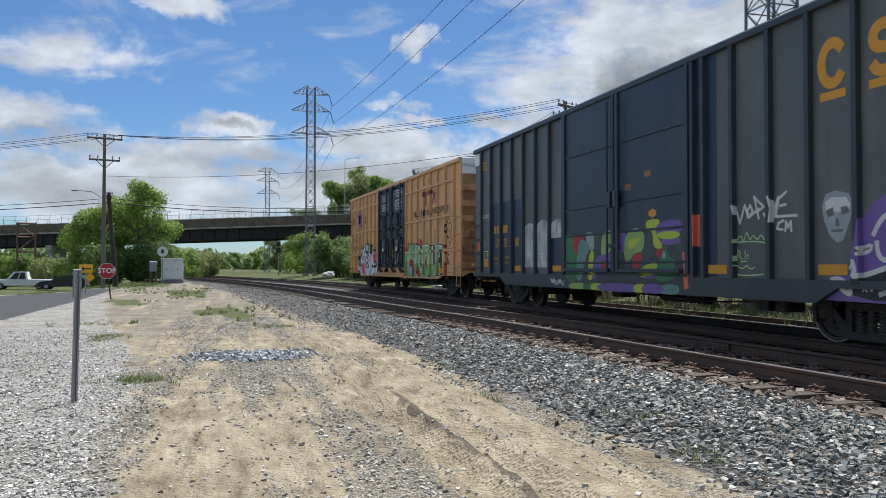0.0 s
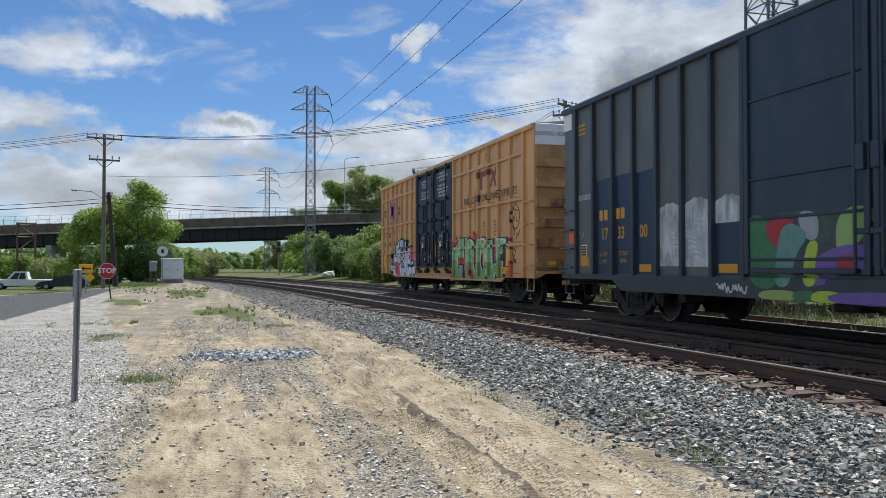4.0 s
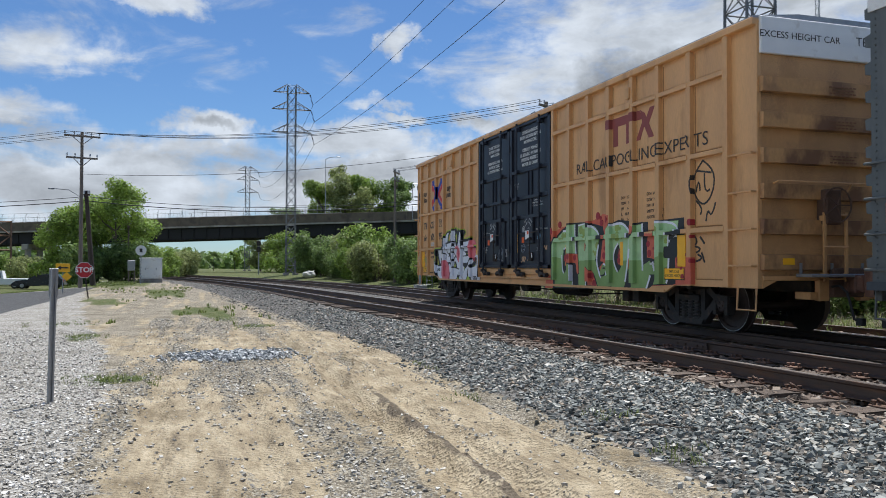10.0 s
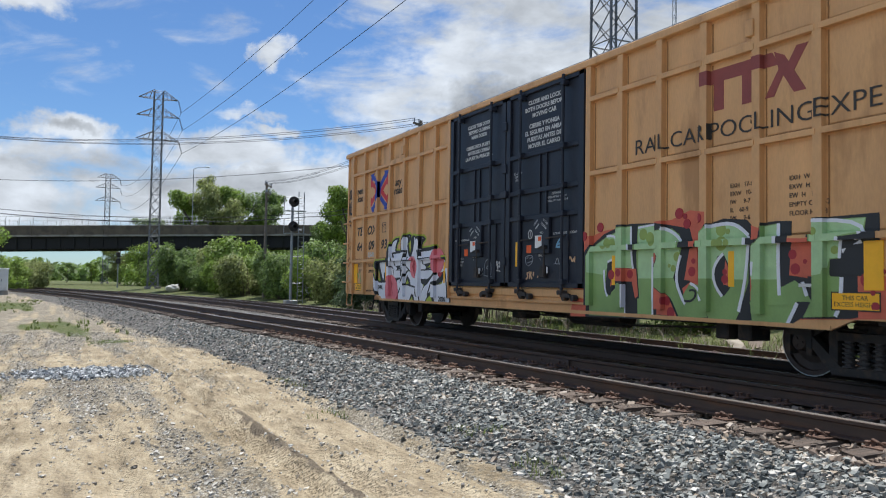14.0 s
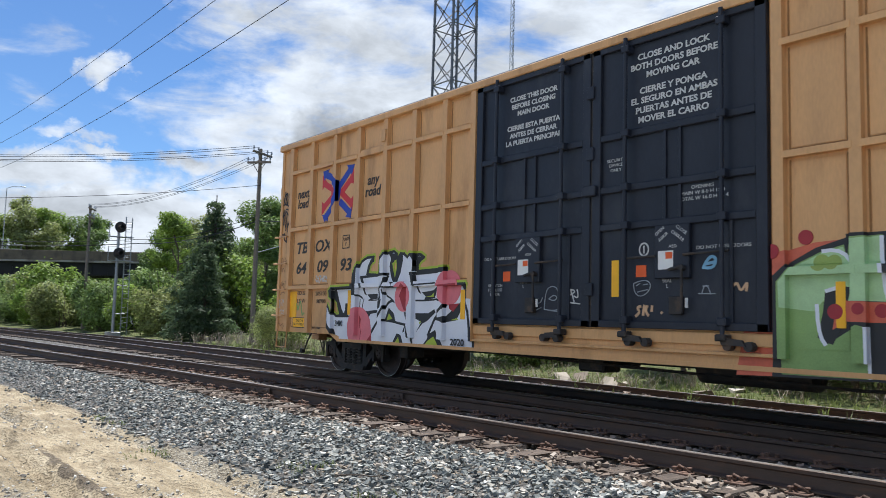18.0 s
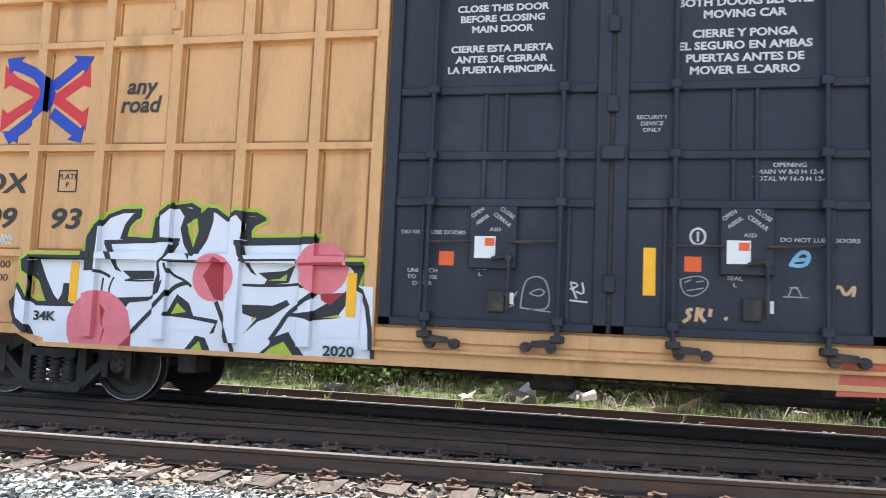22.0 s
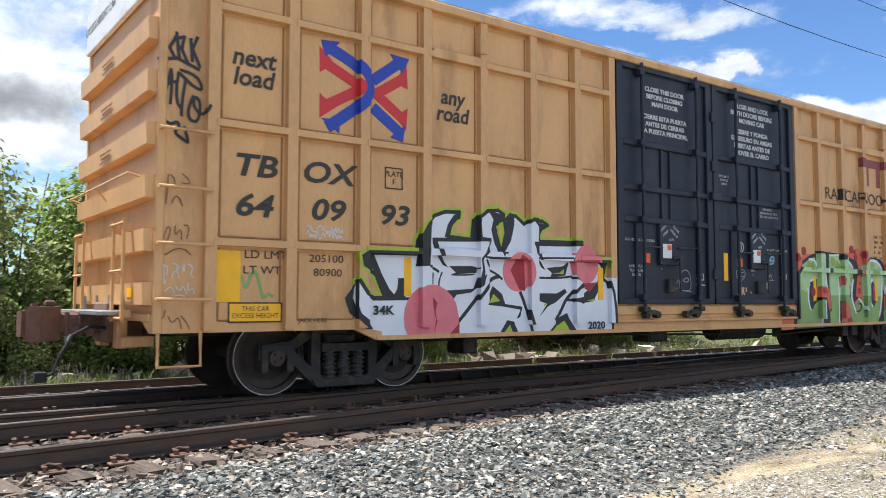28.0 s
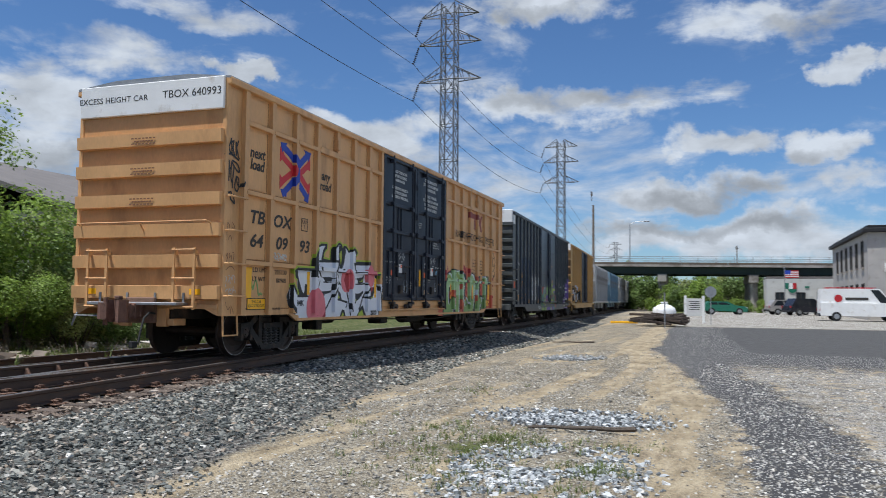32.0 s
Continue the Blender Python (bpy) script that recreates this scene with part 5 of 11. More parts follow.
    spray("spray_shine", [[(5.08, 1.98), (5.36, 2.02), (5.61, 1.99), (5.77, 1.82), (5.77, 1.26), (5.48, 1.26), (5.32, 1.6), (5.18, 1.27), (4.93, 1.27), (4.92, 1.86)]], "g_mint", car, 3, raised, "pale green upper half of the letter")
    spray("spray_shine", [[(5.83, 1.4), (5.84, 1.65), (5.98, 1.75), (6.05, 1.8), (6.05, 1.94), (6.26, 1.96), (6.25, 1.26), (5.91, 1.26)]], "g_mint", car, 3, raised, "pale green upper half of the letter")
    spray("spray_shine", [[(6.77, 1.96), (7.45, 1.96), (7.41, 1.8), (7.15, 1.77), (7.12, 1.52), (6.99, 1.51), (6.93, 1.33), (6.79, 1.3)]], "g_mint", car, 3, raised, "pale green upper half of the letter")
    spray("spray_shadow", [[(2.89, 1.54), (3.02, 1.6), (3.15, 1.58), (3.12, 1.44), (3.61, 1.43), (3.66, 0.96), (3.56, 0.96), (3.46, 1.14), (3.09, 1.23), (2.96, 0.99), (2.83, 1.03)]], "g_black", car, 4, raised)
    spray("spray_shadow", [[(3.96, 1.46), (3.98, 1.64), (4.08, 1.66), (4.13, 1.6), (4.1, 1.5), (4.01, 1.43)]], "g_black", car, 4, raised)
    spray("spray_shadow", [[(5.18, 1.31), (5.25, 1.57), (5.36, 1.62), (5.48, 1.41), (5.48, 1.14), (5.37, 1.03), (5.23, 1.1)]], "g_black", car, 4, raised)
    spray("spray_shadow", [[(3.99, 1.16), (4.32, 0.99), (4.51, 0.71), (4.0, 0.69)]], "g_black", car, 4, raised)
    spray("spray_fill", [[(2.96, 1.14), (3.02, 1.48), (3.12, 1.44), (3.59, 1.42), (3.64, 1.0), (3.57, 0.96), (3.49, 1.22), (3.09, 1.23)]], "g_red", car, 5, raised, "red sprayed filling")
    spray("spray_fill", [[(3.99, 1.46), (4.01, 1.64), (4.1, 1.65), (4.12, 1.58), (4.07, 1.48)]], "g_red", car, 5, raised, "red sprayed filling")
    spray("spray_fill", [[(5.36, 1.19), (5.4, 1.52), (5.47, 1.38), (5.47, 1.17)]], "g_red", car, 5, raised, "red sprayed filling")
    spray("spray_fill", [[(4.04, 1.15), (4.29, 1.01), (4.47, 0.72), (4.05, 0.73)]], "g_red", car, 5, raised, "red sprayed filling")
    spray("spray_fill", [[(5.82, 0.99), (5.83, 1.26), (5.9, 1.29), (5.91, 1.16), (5.87, 1.0)]], "g_red", car, 5, raised, "red sprayed filling")
    spray("spray_fill", [[(6.46, 1.7), (6.75, 1.77), (6.75, 1.3), (6.43, 1.31)]], "g_red", car, 5, raised, "red sprayed filling")
    spray("spray_fill", [[(4.63, 1.25), (4.73, 1.7), (4.88, 1.71), (4.89, 1.23)]], "g_red", car, 5, raised, "red sprayed filling")
    spray("spray_shine", ribbon(curved([(2.86, 1.96), (3.08, 2.0), (3.15, 1.85)]), 0.04), "g_white", car, 5, raised)
    spray("spray_shine", ribbon(curved([(3.46, 2.09), (3.45, 1.65), (3.52, 1.4)]), 0.04), "g_white", car, 5, raised)
    spray("spray_shine", ribbon(curved([(4.0, 2.09), (3.63, 2.06)]), 0.03), "g_white", car, 5, raised)
    spray("spray_shine", ribbon(curved([(4.2, 2.02), (4.47, 1.95), (4.56, 1.81)]), 0.05), "g_white", car, 5, raised)
    spray("spray_shine", ribbon(curved([(4.55, 1.61), (4.42, 1.3), (4.58, 0.98), (4.64, 0.9)]), 0.05), "g_white", car, 5, raised)
    spray("spray_shine", ribbon(curved([(2.89, 1.54), (3.09, 1.6)]), 0.04), "g_white", car, 5, raised)
    spray("spray_shine", ribbon(curved([(2.8, 1.41), (2.8, 1.06), (2.89, 0.98)]), 0.04), "g_white", car, 5, raised)
    spray("spray_shine", ribbon(curved([(3.31, 1.18), (3.32, 0.66)]), 0.035), "g_white", car, 5, raised)
    spray("spray_shine", ribbon(curved([(3.96, 1.6), (3.96, 0.71)]), 0.04), "g_white", car, 5, raised)
    spray("spray_shine", ribbon(curved([(5.1, 1.99), (5.36, 2.03), (5.63, 1.99), (5.79, 1.84)]), 0.05), "g_white", car, 5, raised)
    spray("spray_shine", ribbon(curved([(5.79, 1.83), (5.77, 1.22), (5.62, 0.83)]), 0.05), "g_white", car, 5, raised)
    spray("spray_shine", ribbon(curved([(5.36, 1.61), (5.18, 1.48), (5.18, 1.18), (5.34, 1.03)]), 0.045), "g_white", car, 5, raised)
    spray("spray_shine", ribbon(curved([(6.27, 1.97), (6.25, 1.56), (6.28, 1.06)]), 0.05), "g_white", car, 5, raised)
    spray("spray_shine", ribbon(curved([(6.77, 1.97), (7.46, 1.97), (7.43, 1.78)]), 0.045), "g_white", car, 5, raised)
    spray("spray_shine", ribbon(curved([(7.14, 1.76), (7.12, 1.51)]), 0.04), "g_white", car, 5, raised)
    spray("spray_shine", ribbon(curved([(7.4, 1.7), (7.28, 1.61), (7.16, 1.59)]), 0.05), "g_white", car, 5, raised)
    spray("spray_shine", ribbon(curved([(7.15, 1.29), (7.14, 0.92), (7.06, 0.83)]), 0.05), "g_white", car, 5, raised)
    spray("spray_shine", ribbon(curved([(6.54, 0.97), (6.39, 0.7)]), 0.05), "g_white", car, 5, raised)
    spray("spray_shine", ribbon(curved([(6.62, 1.23), (6.68, 1.06)]), 0.05), "g_white", car, 5, raised)
    spray("spray_shine", ribbon(curved([(4.74, 1.2), (4.89, 1.18), (5.01, 0.96)]), 0.04), "g_white", car, 5, raised)
    spray("spray_shine", ribbon(curved([(5.91, 1.49), (5.89, 1.31)]), 0.05), "g_white", car, 5, raised)
    spray("spray_outline", stroke(curved([(4.74, 1.1), (4.84, 1.12), (4.86, 1.02), (4.74, 0.93), (4.64, 0.95)]), 0.03), "g_black", car, 6, raised)
    spray("spray_spot", [disc(4.52, 2.22, 0.08, 26)], "g_rose", car, 6, raised)
    spray("spray_spot", [disc(4.64, 2.17, 0.04, 26)], "g_rose", car, 6, raised)
    spray("spray_spot", [disc(4.68, 2.06, 0.07, 26)], "g_rose", car, 6, raised)
    spray("spray_spot", [disc(4.96, 2.12, 0.07, 26)], "g_rose", car, 6, raised)
    spray("spray_spot", [disc(2.35, 1.98, 0.08, 26)], "g_rose", car, 6, raised)
    spray("spray_spot", [disc(2.69, 2.12, 0.08, 26)], "g_rose", car, 6, raised)
    spray("spray_spot", [disc(2.99, 1.33, 0.08, 26)], "g_rose", car, 6, raised)
    spray("spray_spot", [disc(3.25, 1.36, 0.06, 26)], "g_rose", car, 6, raised)
    spray("spray_spot", [disc(3.45, 1.34, 0.07, 26)], "g_rose", car, 6, raised)
    spray("spray_spot", [disc(4.78, 1.37, 0.07, 26)], "g_rose", car, 6, raised)
    spray("spray_spot", [disc(4.81, 1.52, 0.04, 26)], "g_rose", car, 6, raised)
    spray("spray_spot", [disc(5.39, 1.26, 0.06, 26)], "g_rose", car, 6, raised)
    spray("spray_spot", [disc(5.39, 1.36, 0.04, 26)], "g_rose", car, 6, raised)
    spray("spray_spot", [disc(6.52, 1.39, 0.07, 26)], "g_rose", car, 6, raised)
    spray("spray_spot", [disc(6.48, 1.57, 0.06, 26)], "g_rose", car, 6, raised)
    spray("spray_spot", [disc(6.66, 1.48, 0.03, 26)], "g_rose", car, 6, raised)
    spray("spray_spot", [disc(7.48, 1.26, 0.09, 26)], "g_rose", car, 6, raised)
    spray("spray_spot", [disc(7.54, 1.11, 0.03, 26)], "g_rose", car, 6, raised)
    spray("spray_spot", [disc(7.57, 0.96, 0.05, 26)], "g_rose", car, 6, raised)
    spray("spray_spot", [disc(7.73, 1.49, 0.03, 26)], "g_rose", car, 6, raised)
    spray("spray_spot", [disc(7.89, 1.91, 0.06, 26)], "g_rose", car, 6, raised)
    spray("spray_spot", [disc(7.91, 1.66, 0.03, 26)], "g_rose", car, 6, raised)
    spray("spray_spot", [disc(7.91, 1.24, 0.04, 26)], "g_rose", car, 6, raised)
    spray("spray_spot", [disc(7.66, 1.35, 0.03, 26)], "g_rose", car, 6, raised)
    spray("spray_spot", [disc(4.27, 0.94, 0.07, 26)], "g_rose", car, 6, raised)
    spray("spray_spot", [disc(4.35, 0.77, 0.08, 26)], "g_rose", car, 6, raised)
    spray("spray_spot", [disc(2.86, 1.84, 0.09, 26)], "g_olive", car, 4, raised)
    spray("spray_spot", [disc(2.99, 1.84, 0.08, 26)], "g_olive", car, 4, raised)
    spray("spray_spot", [disc(3.75, 1.95, 0.09, 26)], "g_olive", car, 4, raised)
    spray("spray_spot", [disc(3.9, 1.89, 0.09, 26)], "g_olive", car, 4, raised)
    spray("spray_spot", [disc(4.01, 1.83, 0.07, 26)], "g_olive", car, 4, raised)
    spray("spray_spot", [disc(5.32, 1.94, 0.09, 26)], "g_olive", car, 4, raised)
    spray("spray_spot", [disc(5.44, 1.91, 0.04, 26)], "g_olive", car, 4, raised)
    spray("spray_spot", [disc(5.32, 1.75, 0.1, 26)], "g_olive", car, 4, raised)
    spray("spray_spot", [disc(5.48, 1.75, 0.05, 26)], "g_olive", car, 4, raised)
    spray("spray_spot", [disc(4.48, 1.59, 0.07, 26)], "g_olive", car, 4, raised)
    spray("spray_spot", [disc(4.4, 1.42, 0.05, 26)], "g_olive", car, 4, raised)
    spray("spray_spot", [disc(4.32, 1.46, 0.03, 26)], "g_olive", car, 4, raised)
    spray("spray_spot", [disc(7.06, 1.61, 0.05, 26)], "g_olive", car, 4, raised)
    spray("spray_spot", [disc(6.82, 1.84, 0.05, 26)], "g_olive", car, 4, raised)
    spray("spray_shadow", [[(7.0, 1.5), (7.14, 1.51), (7.23, 1.66), (7.62, 1.69), (7.63, 1.3), (6.99, 1.32)]], "g_black", car, 5, raised)
    part("small_print", Shape().box(6.6, 6.9, 1.17, 1.21, 0.056, 0.062, 0, on_side(0, 0)), "stencil", car)


def tags_rear(car, raised):
    """Hand-drawn tags on the rear corner panel and on the doors."""
    spray("tag", stroke([(-9.51, 3.86), (-9.49, 3.66)], 0.035), "g_black", car, 3, raised)
    spray("tag", stroke([(-9.38, 3.89), (-9.44, 3.77), (-9.5, 3.77)], 0.035), "g_black", car, 3, raised)
    spray("tag", stroke([(-9.44, 3.77), (-9.39, 3.68)], 0.035), "g_black", car, 3, raised)
    spray("tag", stroke([(-9.37, 3.94), (-9.34, 3.67)], 0.035), "g_black", car, 3, raised)
    spray("tag", stroke([(-9.36, 3.88), (-9.29, 3.91), (-9.31, 3.8), (-9.34, 3.78)], 0.035), "g_black", car, 3, raised)
    spray("tag", stroke([(-9.32, 3.79), (-9.25, 3.64)], 0.035), "g_black", car, 3, raised)
    spray("tag", stroke([(-9.22, 3.9), (-9.2, 3.67)], 0.035), "g_black", car, 3, raised)
    spray("tag", stroke([(-9.15, 3.93), (-9.2, 3.8), (-9.12, 3.62)], 0.035), "g_black", car, 3, raised)
    spray("tag", stroke([(-9.55, 3.63), (-9.36, 3.67), (-9.13, 3.59)], 0.035), "g_black", car, 3, raised)
    spray("tag", ribbon(curved([(-9.42, 3.55), (-9.44, 3.41), (-9.49, 3.25)]), 0.032), "g_black", car, 3, raised)
    spray("tag", ribbon(curved([(-9.51, 3.33), (-9.44, 3.41), (-9.35, 3.42)]), 0.032), "g_black", car, 3, raised)
    spray("tag", ribbon(curved([(-9.42, 3.55), (-9.4, 3.45), (-9.42, 3.17)]), 0.032), "g_black", car, 3, raised)
    spray("tag", ribbon(curved([(-9.34, 3.53), (-9.39, 3.19), (-9.31, 3.15)]), 0.032), "g_black", car, 3, raised)
    spray("tag", stroke(curved([(-9.32, 3.55), (-9.15, 3.54), (-9.07, 3.36), (-9.2, 3.4), (-9.32, 3.51)]), 0.032), "g_black", car, 3, raised)
    spray("tag", ribbon(curved([(-9.26, 3.48), (-9.31, 3.21), (-9.3, 3.06)]), 0.032), "g_black", car, 3, raised)
    spray("tag", stroke(curved([(-9.18, 3.29), (-9.24, 3.16), (-9.22, 3.03), (-9.12, 3.02), (-9.1, 3.24), (-9.16, 3.3), (-9.19, 3.2), (-9.07, 3.07), (-9.02, 3.2)]), 0.032), "g_black", car, 3, raised)
    spray("tag", stroke(curved([(-9.52, 3.07), (-9.44, 2.94), (-9.34, 3.01), (-9.32, 2.94), (-9.38, 2.88), (-9.26, 2.81), (-9.21, 2.78), (-9.27, 2.95)]), 0.032), "g_black", car, 3, raised)
    spray("tag", ribbon(curved([(-9.42, 2.44), (-9.44, 2.13)]), 0.012), "g_rust", car, 3, raised)
    spray("tag", ribbon(curved([(-9.4, 2.44), (-9.31, 2.37), (-9.39, 2.3)]), 0.012), "g_rust", car, 3, raised)
    spray("tag", ribbon(curved([(-9.28, 2.46), (-9.11, 2.33), (-9.28, 2.36)]), 0.012), "g_rust", car, 3, raised)
    spray("tag", ribbon(curved([(-9.38, 2.14), (-9.33, 2.31), (-9.27, 2.12)]), 0.012), "g_rust", car, 3, raised)
    spray("tag", ribbon(curved([(-9.46, 1.76), (-9.42, 1.93), (-9.37, 1.85), (-9.44, 1.71)]), 0.012), "g_rust", car, 3, raised)
    spray("tag", ribbon(curved([(-9.34, 1.91), (-9.35, 1.77), (-9.27, 1.92), (-9.27, 1.77)]), 0.012), "g_rust", car, 3, raised)
    spray("tag", ribbon(curved([(-9.25, 1.92), (-9.16, 1.95), (-9.22, 1.78)]), 0.012), "g_rust", car, 3, raised)
    spray("tag", ribbon(curved([(-9.44, 1.6), (-9.27, 1.75), (-9.17, 1.61)]), 0.012), "g_rust", car, 3, raised)
    spray("tag", ribbon(curved([(-9.51, 1.04), (-9.44, 0.87), (-9.42, 1.04)]), 0.012), "g_rust", car, 3, raised)
    spray("tag", ribbon(curved([(-9.39, 0.98), (-9.35, 0.87), (-9.28, 1.01), (-9.25, 0.84)]), 0.012), "g_rust", car, 3, raised)
    spray("tag", ribbon(curved([(-9.26, 0.98), (-9.18, 0.9), (-9.17, 0.84)]), 0.012), "g_rust", car, 3, raised)
    spray("tag", ribbon(curved([(-9.45, 1.51), (-9.44, 1.32)]), 0.013), "stencil", car, 3, raised)
    spray("tag", ribbon(curved([(-9.45, 1.5), (-9.38, 1.49), (-9.42, 1.4)]), 0.013), "stencil", car, 3, raised)
    spray("tag", ribbon(curved([(-9.35, 1.52), (-9.26, 1.49), (-9.36, 1.43), (-9.36, 1.37)]), 0.013), "stencil", car, 3, raised)
    spray("tag", ribbon(curved([(-9.32, 1.49), (-9.29, 1.36)]), 0.013), "stencil", car, 3, raised)
    spray("tag", ribbon(curved([(-9.26, 1.49), (-9.22, 1.36), (-9.24, 1.52)]), 0.013), "stencil", car, 3, raised)
    spray("tag", ribbon(curved([(-9.2, 1.52), (-9.13, 1.49), (-9.18, 1.41), (-9.14, 1.38)]), 0.013), "stencil", car, 3, raised)
    spray("tag", ribbon(curved([(-9.47, 1.34), (-9.42, 1.37), (-9.43, 1.29), (-9.47, 1.34)]), 0.013), "stencil", car, 3, raised)
    spray("tag", ribbon(curved([(-9.43, 1.23), (-9.36, 1.33), (-9.33, 1.21)]), 0.013), "stencil", car, 3, raised)
    spray("tag", ribbon(curved([(-9.32, 1.29), (-9.28, 1.21), (-9.24, 1.32), (-9.21, 1.21)]), 0.013), "stencil", car, 3, raised)
    spray("tag", ribbon(curved([(-9.19, 1.32), (-9.21, 1.21), (-9.13, 1.29), (-9.13, 1.21)]), 0.013), "stencil", car, 3, raised)
    spray("tag", ribbon(curved([(-9.35, 1.18), (-9.26, 1.21), (-9.22, 1.17)]), 0.013), "stencil", car, 3, raised)
    spray("tag", stroke(curved([(8.17, 2.95), (8.47, 2.79), (8.48, 2.42), (8.21, 2.15), (7.93, 2.35), (7.85, 2.71), (8.17, 2.95)]), 0.03), "letter", car, 2, raised)
    spray("tag", ribbon(curved([(7.97, 2.42), (8.07, 2.75), (8.09, 2.44)]), 0.03), "letter", car, 2, raised)
    spray("tag", ribbon(curved([(8.01, 2.79), (8.4, 2.72)]), 0.03), "letter", car, 2, raised)
    spray("tag", ribbon(curved([(8.21, 2.73), (8.19, 2.32), (8.36, 2.44)]), 0.03), "letter", car, 2, raised)
    spray("tag", ribbon(curved([(7.97, 2.28), (8.21, 2.12), (8.09, 2.03)]), 0.03), "letter", car, 2, raised)
    spray("tag", ribbon(curved([(8.25, 1.91), (8.29, 2.15), (8.4, 1.94), (8.51, 2.21)]), 0.03), "letter", car, 2, raised)
    spray("tag", ribbon(curved([(7.94, 1.66), (8.05, 1.55), (7.94, 1.52)]), 0.03), "g_black", car, 5, raised)
    spray("tag", ribbon(curved([(8.09, 1.65), (8.21, 1.53)]), 0.03), "g_black", car, 5, raised)
    spray("tag", ribbon(curved([(7.94, 1.49), (8.21, 1.45), (7.98, 1.38)]), 0.03), "g_black", car, 5, raised)
    spray("tag", ribbon(curved([(8.02, 1.35), (8.25, 1.28), (7.98, 1.23)]), 0.03), "g_black", car, 5, raised)
    spray("tag", ribbon(curved([(8.13, 1.38), (8.21, 1.21)]), 0.03), "g_black", car, 5, raised)
    spray("tag", stroke(curved([(-1.14, 1.33), (-1.13, 1.59), (-1.01, 1.67), (-0.87, 1.63), (-0.83, 1.34), (-0.97, 1.31), (-1.14, 1.33)]), 0.014), "g_grey", car, 1, raised)
    spray("tag", stroke(curved([(-1.05, 1.48), (-0.98, 1.54), (-0.88, 1.51), (-0.95, 1.44), (-1.05, 1.48)]), 0.014), "g_grey", car, 1, raised)
    spray("tag", ribbon(curved([(-1.12, 1.33), (-1.0, 1.31), (-0.83, 1.3)]), 0.014), "g_grey", car, 1, raised)
    spray("tag", ribbon(curved([(-1.33, 1.5), (-1.24, 1.33), (-1.18, 1.5)]), 0.014), "g_grey", car, 1, raised)
    spray("tag", ribbon(curved([(-1.3, 1.32), (-1.2, 1.36)]), 0.014), "g_grey", car, 1, raised)
    spray("tag", ribbon(curved([(-0.69, 1.52), (-0.46, 1.59), (-0.64, 1.61)]), 0.018), "stencil", car, 1, raised)
    spray("tag", ribbon(curved([(-0.64, 1.61), (-0.57, 1.44)]), 0.018), "stencil", car, 1, raised)
    spray("tag", ribbon(curved([(-0.52, 1.61), (-0.46, 1.44), (-0.58, 1.52)]), 0.018), "stencil", car, 1, raised)
    spray("tag", ribbon(curved([(-0.69, 1.43), (-0.46, 1.41)]), 0.018), "stencil", car, 1, raised)
    spray("tag", stroke(curved([(0.44, 1.67), (0.58, 1.72), (0.71, 1.68), (0.69, 1.57), (0.55, 1.49), (0.44, 1.56), (0.44, 1.67)]), 0.012), "g_grey", car, 1, raised)
    spray("tag", ribbon(curved([(0.48, 1.64), (0.54, 1.67)]), 0.012), "g_grey", car, 1, raised)
    spray("tag", ribbon(curved([(0.59, 1.65), (0.66, 1.66)]), 0.012), "g_grey", car, 1, raised)
    spray("tag", ribbon(curved([(0.5, 1.56), (0.66, 1.59)]), 0.012), "g_grey", car, 1, raised)
    spray("tag", ribbon(curved([(1.44, 1.54), (1.49, 1.73), (1.56, 1.52)]), 0.012), "g_grey", car, 1, raised)
    spray("tag", ribbon(curved([(1.39, 1.53), (1.62, 1.53)]), 0.012), "g_grey", car, 1, raised)
    spray("tag", ribbon(curved([(1.45, 1.62), (1.53, 1.62)]), 0.012), "g_grey", car, 1, raised)
    spray("tag", stroke(curved([(1.46, 1.84), (1.53, 1.98), (1.64, 1.95), (1.59, 1.81), (1.46, 1.84)]), 0.035), "g_sky", car, 1, raised)
    spray("tag", ribbon(curved([(1.47, 1.88), (1.62, 1.9)]), 0.035), "g_sky", car, 1, raised)
    spray("tag", ribbon(curved([(0.56, 1.38), (0.48, 1.37), (0.56, 1.3), (0.47, 1.25)]), 0.035), "g_tan", car, 1, raised)
    spray("tag", ribbon(curved([(0.61, 1.4), (0.59, 1.26)]), 0.035), "g_tan", car, 1, raised)
    spray("tag", ribbon(curved([(0.66, 1.39), (0.6, 1.32), (0.68, 1.26)]), 0.035), "g_tan", car, 1, raised)
    spray("tag", ribbon(curved([(0.73, 1.39), (0.72, 1.31)]), 0.035), "g_tan", car, 1, raised)
    spray("tag", ribbon(curved([(0.86, 1.31), (0.88, 1.29)]), 0.035), "g_tan", car, 1, raised)
    spray("tag", stroke(curved([(1.82, 1.58), (1.89, 1.69), (1.94, 1.53), (2.04, 1.69), (2.01, 1.56)]), 0.03), "g_tan", car, 1, raised)


